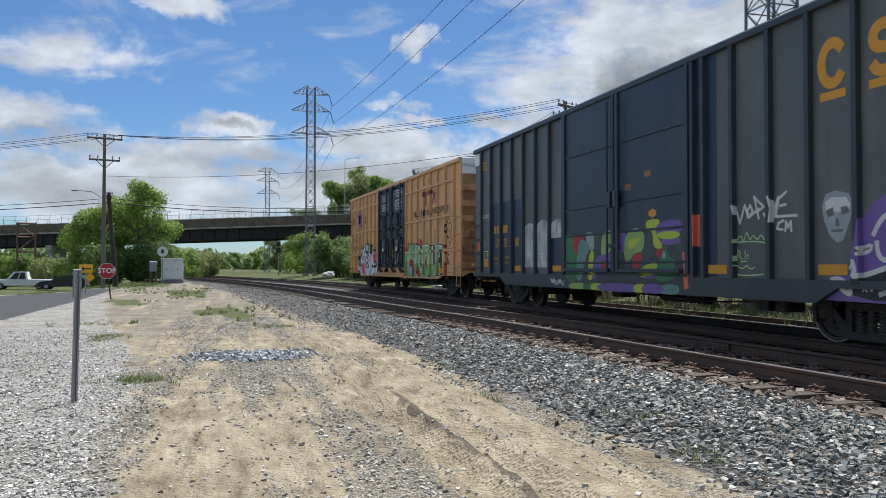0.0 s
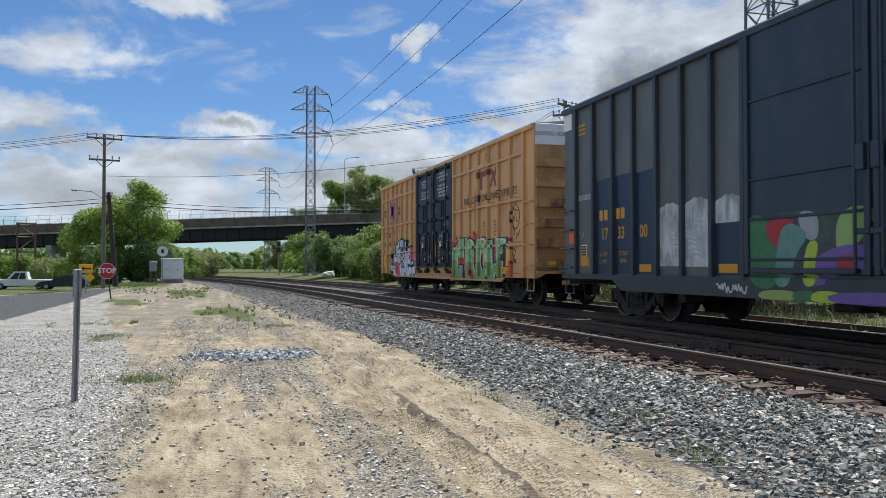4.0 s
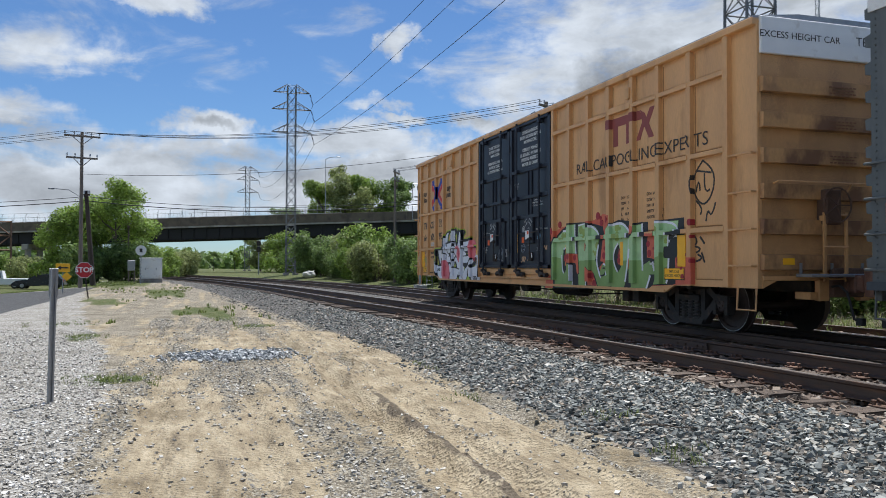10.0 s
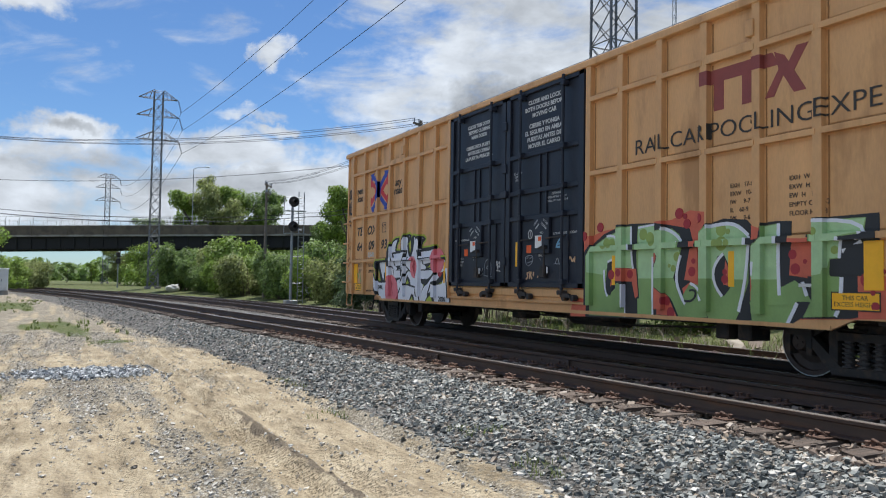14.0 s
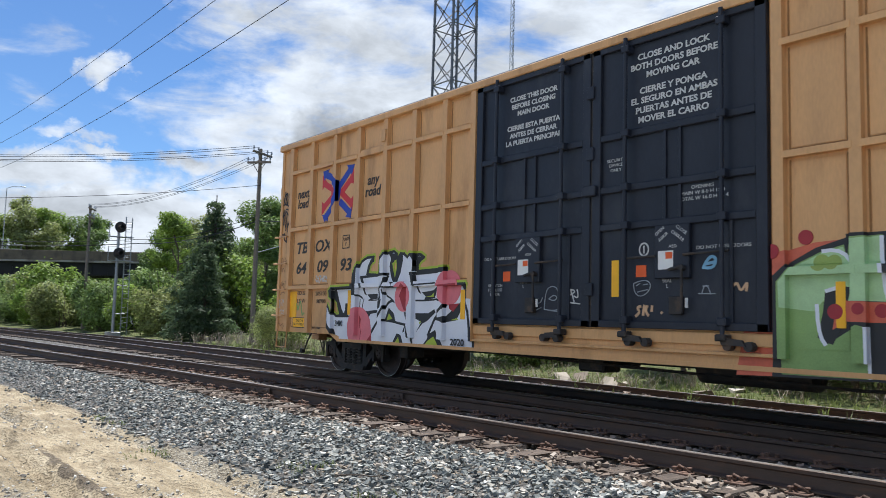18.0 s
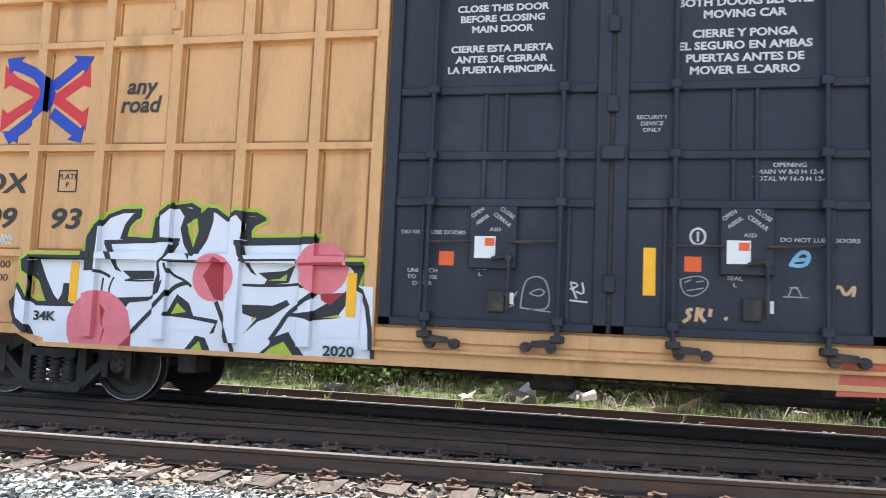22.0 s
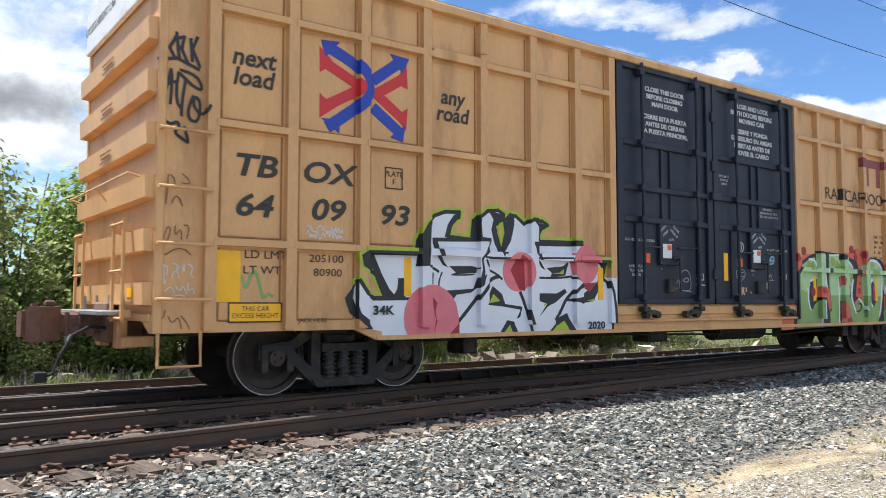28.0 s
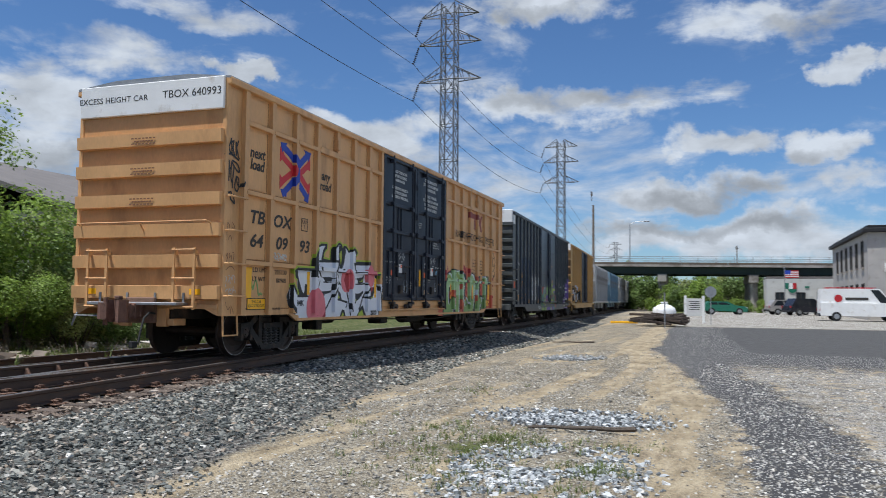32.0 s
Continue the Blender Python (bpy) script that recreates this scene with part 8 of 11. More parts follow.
    reflect = [(-8.78, 1.4, 0.15, 0.28), (-6.46, 1.44, 0.055, 0.24), (-2.99, 1.4, 0.055, 0.24), (0.14, 1.74, 0.06, 0.24), (3.05, 1.4, 0.05, 0.24), (5.5, 1.4, 0.05, 0.24), (7.55, 1.42, 0.12, 0.28)]
    for u, z, w, h in reflect:
        part("reflector", Shape().box(u - w, u + w, z - h, z + h, 0.004, 0.02, 0.003, P(0, 0)) if abs(u) > 2.7 else Shape().box(u - w, u + w, z - h, z + h, 0.03, 0.034, 0, P(0, 0)), "yellow", car, "yellow reflective strip")
    # front half: worn device and slogan
    s = Shape()
    for poly in ([(4.95, 3.98), (4.95, 4.18), (6.17, 4.18), (6.28, 4.0), (5.86, 4.0), (5.86, 3.6), (5.68, 3.6), (5.68, 4.0), (5.36, 4.0), (5.36, 3.6), (5.18, 3.6), (5.18, 3.98)], [(6.2, 4.18), (6.36, 4.1), (6.68, 3.6), (6.5, 3.6), (6.34, 3.85), (6.2, 3.6), (6.05, 3.6), (6.27, 3.94)], [(6.42, 4.0), (6.54, 4.18), (6.71, 4.18), (6.5, 3.87)]):
        paint_on(s, poly, 1, 0, raised)
    part("worn_device", s, "maroon", car, "faded maroon device")
    ride(words("lettering", "RAILCARPOOLINGEXPERTS", 0.34, P(5.93, 3.31, 0.016), "letter", car, "dark thin slogan lettering", 1.15, thick=-0.002), 5.93, [u for u in posts if u > 2.5], POST_UP)
    for k, (u, lines) in enumerate(((5.9, "EXH   17-0\nEXW   10-8\nIW     9-7\nIL    60-9\nIW     9-6"), (6.85, "EXH  W   6-2\nEXW  H   6-0\nEW  H   16-9\nEMPTY C.G. 5-2\nFLOOR H   3-8"))):
        words("data_lettering", lines, 0.085, P(u - 0.42, 2.3, 0.014), "letter", car, align="LEFT", line=1.3)
    # ends
    for sgn in (-1, 1):
        m = on_end(0, 0, sgn * L, sgn, 0.052)
        words("lettering", "EXCESS HEIGHT CAR", 0.15, m @ Matrix.Translation((-0.82, 4.74, 0)), "letter", car, "", 1.1)
        words("car_number", "TBOX 640993", 0.2, m @ Matrix.Translation((0.9, 4.76, 0)), "letter", car, "", 1.05)
        for z, rows in ((3.94, 3), (3.39, 3), (2.84, 3)):
            s = Shape()
            for r in range(rows):
                w = 0.55 - 0.12 * (r % 2)
                for c in range(7):
                    x = -w / 2 + w * c / 7 - 0.05
                    s.box(x, x + 0.05, z + 0.03 - 0.05 * r, z + 0.052 - 0.05 * r, 0.114, 0.118, 0, on_end(0, 0, sgn * L, sgn, 0.0))
            part("small_print", s, "g_rust", car)
    # doors' lettering
    for u, z, t, sz in ((-1.44, 4.43, "CLOSE THIS DOOR\nBEFORE CLOSING\nMAIN DOOR", 0.103), (-1.44, 3.98, "CIERRE ESTA PUERTA\nANTES DE CERRAR\nLA PUERTA PRINCIPAL", 0.103), (1.02, 4.5, "CLOSE AND LOCK\nBOTH DOORS BEFORE\nMOVING CAR", 0.113), (1.02, 3.98, "CIERRE Y PONGA\nEL SEGURO EN AMBAS\nPUERTAS ANTES DE\nMOVER EL CARRO", 0.113)):
        words("door_lettering", t, sz, P(u, z, 0.034), "stencil", car, "white stencilled door notice", 1.12, line=1.13, thick=0.0035)
    for u, z, t, sz in ((-2.1, 2.1, "DO NOT LUBE DOORS", 0.06), (-2.2, 1.62, "UNLATCH\nTO CLOSE\nDOOR", 0.062), (-1.58, 1.7, "SEAL\nL", 0.06), (0.14, 3.25, "SECURITY\nDEVICE\nONLY", 0.06), (1.45, 2.75, "OPENING\nMAIN W 8-0 H 12-4\nTOTAL W 16-0 H 12-4", 0.062), (0.95, 1.66, "SEAL\nL", 0.06), (1.72, 2.08, "DO NOT LUBE DOORS", 0.06), (-1.42, 2.13, "ASD", 0.055), (1.08, 2.11, "ASD", 0.055)):
        words("door_lettering", t, sz, P(u, z, 0.034 if "ASD" not in t else 0.103), "stencil", car, "", 1.15, line=1.1)
    for mid in (-1.465, 1.035):
        for a, b in ((-24, -0.12), (24, 0.14)):
            words("door_lettering", "OPEN\nABRIR" if a < 0 else "CLOSE\nCERRAR", 0.06, P(mid + b, 2.27, 0.103) @ Matrix.Rotation(radians(-a * 1.5), 4, "Z"), "stencil", car, "", 1.0, line=1.5)
        part("label", Shape().box(mid - 0.17, mid + 0.05, 1.83, 2.06, 0.1, 0.104, 0, P(0, 0)), "white", car, "white lock label")
        part("label", Shape().box(mid - 0.06, mid + 0.04, 1.96, 2.04, 0.1, 0.106, 0, P(0, 0)), "orange", car)
        part("label", Shape().box(mid - 0.56, mid - 0.4, 1.75, 1.9, 0.03, 0.034, 0, P(0, 0)), "orange", car, "orange notice")
        part("seal_tag", Shape().box(mid + 0.22, mid + 0.26, 1.36, 1.48, 0.1, 0.11, 0, P(0, 0)), "white", car)
    ring = Shape()
    for i in range(20):
        a, b = 2 * math.pi * i / 20, 2 * math.pi * (i + 1) / 20
        for p in stroke([(0.6 + 0.07 * math.cos(a), 2.1 + 0.08 * math.sin(a)), (0.6 + 0.07 * math.cos(b), 2.1 + 0.08 * math.sin(b))], 0.022):
            ring.prism(p, 0.001, P(0, 0, 0.034 + 0.0001 * (len(ring.f) % 5)))
    ring.box(0.59, 0.61, 2.05, 2.15, 0.034, 0.036, 0, P(0, 0))
    part("door_mark", ring, "stencil", car)
    graffiti_white(car, raised)
    graffiti_green(car, raised)
    tags_rear(car, raised + [(-2.66, 2.3, 1.1, 4.88, 0.032)])
    device(car, raised)
    spray("tag", scribble(15, -7.85, -7.35, 1.85, 2.0, 2, 0.012), "stencil", car, 1, raised)
    spray("tag", scribble(4, -8.65, -8.18, 1.18, 1.42, 1, 0.035), "g_green", car, 1, raised)
    return car


# ---- grey-blue boxcar ahead of it ----
def plain_boxcar(name, label, L, body, door, lettered, post_colour=None, doors=None, us=None):
    car = thing(name, label, "boxcar")
    s = Shape()
    s.box(-HW, HW, -L + 0.02, L - 0.02, 0.85, 4.93)
    part("body", s, body, car)
    s = Shape()
    s.prism([(-HW - 0.06, 4.9), (-HW - 0.06, 4.96), (0, 5.1), (HW + 0.06, 4.96), (HW + 0.06, 4.9)], 2 * L, Matrix(((1, 0, 0, 0), (0, 0, 1, -L), (0, 1, 0, 0), (0, 0, 0, 1))))
    part("roof", s, "galv", car, "weathered metal roof")
    dw = 2.58 if lettered else 2.0
    step = 0.85
    us = us or [-dw - 0.05 - step * k for k in range(int((L - dw) / step) + 1)] + [dw + 0.05 + step * k for k in range(int((L - dw) / step) + 1)]
    doors = doors or ((-dw, -0.02), (0.02, dw))
    pm = Shape().prism([(-0.055, 0), (0.055, 0), (0.045, 0.085), (-0.045, 0.085)], 4.0).mesh("side_post", post_colour or body)
    raised = []
    for u in us:
        if abs(u) < L - 0.15:
            for sg in (-1, 1):
                part("side_post", pm, None, car, at=Matrix(((0, sg, 0, sg * HW), (-1, 0, 0, -u), (0, 0, 1, 0.9), (0, 0, 0, 1))))
            raised.append((u - 0.06, u + 0.06, 0.9, 4.9, 0.085))
    for sg in (-1, 1):
        s = Shape()
        s.box(*sorted((sg * (HW - 0.02), sg * (HW + 0.1))), -L, L, 4.82, 4.93, 0.01)
        part("top_chord", s, post_colour or body, car)
        s = Shape()
        s.prism([(-L, 0.95), (L, 0.95), (L, 0.84), (6.6, 0.84), (6.2, 0.62), (-6.2, 0.62), (-6.6, 0.84), (-L, 0.84)], 0.08, Matrix(((0, 0, sg, sg * HW), (-1, 0, 0, 0), (0, 1, 0, 0), (0, 0, 0, 1))))
        part("side_sill", s, post_colour or body, car)
    for k, (u0, u1) in enumerate(doors):
        s = Shape()
        s.box(u0, u1, 1.0, 4.85, 0, 0.06, 0.01, on_side(0, 0, 0))
        d = part("plug_door", s, door, car, "plain plug door" if lettered else "dark plug door")
        for z in (3.76, 2.5, 1.87, 1.23) if lettered else (3.7, 2.46, 1.86, 1.2):
            part("door_rail", Shape().box(u0 + 0.05, u1 - 0.05, z - 0.022, z + 0.022, 0.05, 0.09, 0.008, on_side(0, 0, 0)), door, d)
        for u in (u0 + 0.05, u1 - 0.05):
            part("door_stile", Shape().box(u - 0.05, u + 0.05, 1.0, 4.85, 0.05, 0.11, 0.01, on_side(0, 0, 0)), door, d)
        s = Shape()
        m = on_side(0, 0, 0)
        s.tube(m @ Vector((u1 - 0.2 if k == 0 else u0 + 0.2, 1.1, 0.15)), m @ Vector((u1 - 0.2 if k == 0 else u0 + 0.2, 4.7, 0.15)), 0.025)
        lock = (u1 if k == 0 else u0) + (-0.1 if k == 0 else 0.1)
        s.box(lock - 0.07, lock + 0.07, 2.4, 2.75, 0.1, 0.18, 0.01, m)
        s.box(lock - 0.12, lock + 0.12, 1.55, 1.63, 0.1, 0.15, 0.01, m)
        s.box(u0 + 0.2, u1 - 0.2, 1.02, 1.1, 0.05, 0.16, 0.01, m)
        part("lock_rod", s, door, d)
    zs = tuple(np.arange(1.2, 4.5, 0.36)) if lettered else tuple(np.arange(1.2, 4.6, 0.55))
    for sgn in (-1, 1):
        ribbed_end(car, body, sgn * L, sgn, True, zs)
        coupler(car, sgn * L, sgn)
        m = on_end(0, 0, sgn * L, sgn, 0.02)
        part("end_sill", Shape().box(-1.5, 1.5, 0.7, 0.95, -0.1, 0.02, 0.01, m), body, car)
        part("crossover_platform", Shape().box(-0.9, 0.9, 0.98, 1.03, 0.05, 0.36, 0.008, m), "galv", car)
        ladder(car, body, on_end(0.9 * sgn, 0, sgn * L, sgn, 0.1), 0.45, 1.0, 2.3, 5, 0.08)
        for u in (-sgn * (L - 0.3),):
            rungs(car, body, on_side(u, 0, 0), 0.48, (1.1, 1.55, 2.0, 2.45))
            mm = on_side(u, 0, 0)
            part("sill_step", Shape().path([mm @ Vector((-0.22, 0.86, 0.0)), mm @ Vector((-0.22, 0.48, 0.02)), mm @ Vector((0.22, 0.48, 0.02)), mm @ Vector((0.22, 0.86, 0.0))], 0.02), body, car)
    underframe(car, L)
    truck(car, L - 2.5)
    truck(car, -L + 2.5)
    return car, raised


def grey_boxcar():
    L = 9.1
    posts = [-8.4, -7.52, -6.63, -5.76, -4.88, -4.02, -3.12, -2.26, 3.18, 3.5, 4.3, 5.2, 6.05, 6.93, 7.8, 8.6]
    car, raised = plain_boxcar("grey_blue_boxcar", "grey-blue boxcar with weathered sides, golden lettering and graffiti", L, "navy", "navyfresh2", True, "navypost", ((-2.18, 0.36), (0.42, 3.1)), posts)
    P = on_side
    # fresh paint behind the number and beside the doors, whitewash, white corner
    for u0, u1, z1 in ((-7.5, -6.65, 3.06), (-6.61, -5.78, 3.07), (-5.74, -4.9, 3.05)):
        spray("paint_patch", [[(u0 + 0.03, 0.97), (u0 + 0.03, z1 - 0.02), (u1 - 0.03, z1 + 0.02), (u1 - 0.03, 0.97)]], "navyfresh", car, 0, (), "fresh navy paint patch")
    spray("paint_patch", [[(-3.08, 0.97), (-3.08, 1.86), (-2.3, 1.86), (-2.3, 0.97)]], "navyfresh", car, 0, (), "fresh navy paint patch")
    spray("paint_patch", [[(3.22, 0.97), (3.22, 4.8), (3.46, 4.8), (3.46, 0.97)], [(3.55, 0.97), (3.55, 4.8), (3.82, 4.8), (3.82, 0.97)]], "navyfresh", car, 0, (), "navy paint beside the door")
    for u0, u1, z0, z1 in ((-4.86, -4.08, 1.13, 2.22), (-3.98, -3.2, 1.12, 2.26), (-3.06, -2.32, 1.87, 2.24)):
        top = [(u1 + (u0 - u1) * i / 8, z1 + 0.09 * math.sin(math.pi * i / 8) * (1 + 0.3 * (i % 2))) for i in range(9)]
        spray("whitewash", [[(u0, z0), (u1, z0)] + top], "whitewash", car, 1, (), "whitewashed patch with grey wipe marks")
    for k in range(11):
        for u0, lean in ((-4.45, 0.1), (-3.95, -0.12)):
            spray("wipe_mark", ribbon([(u0 + 0.62 * t + lean * 0.1, 1.25 + 0.085 * k + 0.13 * math.sin(2.2 * t + 0.35 * k) - 0.1 * t * t) for t in np.linspace(0.05, 0.95, 8)], 0.016), "g_grey", car, 2)
    part("corner_band", Shape().box(-L, -L + 0.42, 4.42, 4.81, 0.0, 0.02, 0, P(0, 0)), "white", car, "white painted corner")
    for t, u in (("17", -7.06), ("33", -6.33), ("00", -5.42)):
        words("car_number", t, 0.36, P(u, 1.83, 0.006), "gold", car, "golden number", 0.85, thick=0.006)
    for u in (-7.22, -7.0, -6.46, -6.26):
        part("reporting_mark", Shape().box(u - 0.075, u + 0.075, 2.14, 2.37, 0.004, 0.007, 0, P(0, 0)), "gold", car, "golden mark as a bar")
    words("data_lettering", "BUCKEYE", 0.17, P(-8.0, 2.72, 0.006), "stencil", car, "white stencilled word", 0.95, thick=0.003)
    for u, z, t in ((-7.14, 1.31, "LD LMT\nLT WT"), (-6.25, 1.32, "172300\n90700")):
        words("data_lettering", t, 0.12, P(u, z, 0.006), "gold", car, line=1.3)
    for u, w in ((-8.03, 0.2), (-5.36, 0.22), (-2.72, 0.25), (0.72, 0.27), (3.84, 0.26), (6.46, 0.27), (8.35, 0.2)):
        part("reflector", Shape().box(u - w, u + w, 1.02 if u > -8 else 1.13, 1.17 if abs(u) < 8 else 1.35, 0.0 if abs(u) > 2.6 else 0.06, 0.012 if abs(u) > 2.6 else 0.066, 0, P(0, 0)), "gold", car, "yellow reflective strip")
    s = Shape()
    for r in range(3):
        s.box(-8.36, -7.98, 4.4 - 0.1 * r, 4.45 - 0.1 * r, 0.003, 0.006, 0, P(0, 0))
    part("small_print", s, "gold", car)
    part("sticker", Shape().box(-8.86, -8.6, 1.66, 1.94, 0.003, 0.006, 0, P(0, 0)), "orange", car, "orange sticker")
    n = part("notice", Shape().box(-8.23, -7.92, 1.36, 1.63, 0.003, 0.006, 0, P(0, 0)), "white", car, "black notice with white edge")
    part("notice_face", Shape().box(-8.205, -7.945, 1.375, 1.605, 0.003, 0.008, 0, P(0, 0)), "letter", n)
    for k in range(3):
        part("text_bar", Shape().box(-8.17, -7.98, 1.41 + 0.065 * k, 1.44 + 0.065 * k, 0.003, 0.01, 0, P(0, 0)), "gold", n)
    for u in (-9.0, 9.0):
        s = Shape()
        for k in range(44):
            s.tube(P(u, 1.0 + 0.085 * k, -0.01) @ Vector((0, 0, 0)), P(u, 1.0 + 0.085 * k, 0.014) @ Vector((0, 0, 0)), 0.016, 0.009, 6)
        tagged(part("rivet_strip", s, "navy", car), kind="stuff")
    spray("tag", scribble(77, -8.35, -8.0, 1.75, 1.95, 1, 0.02), "g_grey", car, 1)
    for u, z, k in ((1.55, 3.02, 3), (0.78, 2.82, 3)):
        s = Shape()
        for r in range(k):
            s.box(u, u + 0.24, z - 0.045 * r, z - 0.045 * r + 0.018, 0.062, 0.066, 0, P(0, 0))
        part("small_print", s, "gold", car)
    part("door_badge", Shape().prism([(1.72, 2.13), (1.79, 2.13), (1.82, 2.1), (1.9, 2.1), (1.93, 2.13), (2.0, 2.13), (2.0, 2.24), (1.93, 2.24), (1.9, 2.27), (1.82, 2.27), (1.79, 2.24), (1.72, 2.24)], 0.008, P(0, 0, 0.06)), "gold", car)
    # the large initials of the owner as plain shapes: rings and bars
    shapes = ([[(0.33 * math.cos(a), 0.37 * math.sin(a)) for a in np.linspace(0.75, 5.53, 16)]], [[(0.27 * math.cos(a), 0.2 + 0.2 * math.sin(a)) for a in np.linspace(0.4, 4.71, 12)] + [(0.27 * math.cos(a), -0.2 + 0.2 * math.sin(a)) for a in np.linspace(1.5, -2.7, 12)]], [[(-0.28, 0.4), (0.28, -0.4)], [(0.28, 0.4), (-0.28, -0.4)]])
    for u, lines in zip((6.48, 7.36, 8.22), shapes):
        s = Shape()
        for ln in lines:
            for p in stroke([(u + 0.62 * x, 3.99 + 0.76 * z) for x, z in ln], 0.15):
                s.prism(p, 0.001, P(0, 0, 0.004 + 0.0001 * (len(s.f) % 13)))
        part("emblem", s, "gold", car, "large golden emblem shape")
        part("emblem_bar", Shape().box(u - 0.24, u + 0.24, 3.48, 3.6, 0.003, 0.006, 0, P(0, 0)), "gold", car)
    graffiti_grey(car, raised + [(-2.18, 0.36, 1.0, 4.85, 0.062), (0.42, 3.1, 1.0, 4.85, 0.062), (-6.2, 6.2, 0.62, 0.95, 0.08)])
    spray("tag", scribble(71, -2.95, -2.1, 0.68, 0.84, 1, 0.022), "stencil", car, 1, [(-9, 9, 0.6, 0.95, 0.082)])
    return car


# posts, top chord and sill are a darker navy than the panels
M["navypost"] = mat("dull_navy_post", (0.034, 0.042, 0.054), 0.45, var=0.25, scale=1.0, fine=20, bump=0.05, dirt=(0.055, 0.06, 0.062), dirt_amount=0.35, stretch=(1, 1, 0.35))
M["g_haze"] = mat("thin_dark_spray", (0.05, 0.06, 0.066), 0.6, var=0.4, scale=3.0, fine=12, bump=0.03, dirt=(0.06, 0.11, 0.07), dirt_amount=0.4, dirt_scale=2.5)
M["whitewash"] = mat("thin_whitewash", (0.5, 0.52, 0.53), 0.7, var=0.3, scale=5.0, fine=18, bump=0.03, dirt=(0.24, 0.26, 0.27), dirt_amount=0.55, dirt_scale=4.0, stretch=(1, 1.2, 0.5))
M["navyfresh2"] = mat("dark_blue_door_paint", (0.024, 0.033, 0.052), 0.4, var=0.2, scale=1.0, fine=20, bump=0.05, dirt=(0.038, 0.046, 0.058), dirt_amount=0.35, stretch=(1, 1, 0.35))
M["hopper_grey"] = mat("hopper_grey_paint", (0.42, 0.42, 0.42), 0.5, var=0.15, scale=1.0, fine=15, dirt=(0.22, 0.2, 0.18), dirt_amount=0.4, stretch=(1, 1, 0.4))
M["hopper_blue"] = mat("hopper_blue_paint", (0.16, 0.27, 0.36), 0.5, var=0.15, scale=1.0, fine=15, dirt=(0.2, 0.2, 0.2), dirt_amount=0.4, stretch=(1, 1, 0.4))


def hopper(name, label, body):
    """Covered hopper with sloping ends, side posts and a running board."""
    L = 8.3
    car = thing(name, label, "hopper car")
    s = Shape()
    s.prism([(-L + 1.9, 1.1), (L - 1.9, 1.1), (L - 0.5, 2.9), (L - 0.5, 4.35), (-L + 0.5, 4.35), (-L + 0.5, 2.9)], 3.1, Matrix(((0, 0, 1, -1.55), (1, 0, 0, 0), (0, 1, 0, 0), (0, 0, 0, 1))))
    s.prism([(-1.55, 4.35), (-1.0, 4.6), (1.0, 4.6), (1.55, 4.35)], 2 * L - 1.0, Matrix(((1, 0, 0, 0), (0, 0, 1, -L + 0.5), (0, 1, 0, 0), (0, 0, 0, 1))))
    part("body", s, body, car)
    pm = Shape().box(-1.62, -1.53, -0.05, 0.05, 1.1, 4.35).mesh("side_post", body)
    for y in np.arange(-L + 2.0, L - 1.9, 0.95):
        part("side_post", pm, None, car, at=Matrix.Translation((0, y, 0)))
    s = Shape()
    s.box(-1.6, 1.6, -L, L, 0.95, 1.12)
    for k in range(3):
        y = -4.2 + 4.2 * k
        s.prism([(y - 1.7, 1.0), (y + 1.7, 1.0), (y + 0.4, 0.4), (y - 0.4, 0.4)], 2.4, Matrix(((0, 0, 1, -1.2), (1, 0, 0, 0), (0, 1, 0, 0), (0, 0, 0, 1))))
    part("hopper_bay", s, body, car)
    s = Shape()
    s.box(-0.6, 0.6, -L + 0.4, L - 0.4, 4.62, 4.68)
    for y in np.arange(-L + 1.5, L - 1, 2.5):
        s.box(-0.4, 0.4, y - 0.5, y + 0.5, 4.66, 4.8, 0.03)
    part("running_board", s, "galv", car)
    for sgn in (-1, 1):
        coupler(car, sgn * L, sgn)
        ladder(car, body, on_end(0.9 * sgn, 0, sgn * (L - 0.4), sgn, 0.1), 0.45, 1.0, 4.3, 9, 0.08)
    truck(car, L - 1.9, False)
    truck(car, -L + 1.9, False)
    return car


def tank_car():
    L = 8.2
    car = thing("tank_car", "black tank car far along the train", "tank car")
    s = Shape()
    s.lathe([(0.0, -L + 0.5), (0.9, -L + 0.6), (1.4, -L + 1.1), (1.45, -L + 1.4), (1.45, L - 1.4), (1.4, L - 1.1), (0.9, L - 0.6), (0.0, L - 0.5)], 28, Matrix.Translation((0, 0, 2.6)) @ Matrix.Rotation(math.pi / 2, 4, "X"))
    part("tank", s, "black", car, smooth=False)
    s = Shape().box(-1.4, 1.4, -L, L, 0.9, 1.15)
    s.tube((0, 0, 3.9), (0, 0, 4.5), 0.4, n=14)
    part("frame", s, "black", car)
    for sgn in (-1, 1):
        coupler(car, sgn * L, sgn)
        ladder(car, "black", on_side(0.5 * sgn, 0, 0.0), 0.45, 1.2, 3.6, 7, 0.05)
    truck(car, L - 1.9, False)
    truck(car, -L + 1.9, False)
    return car


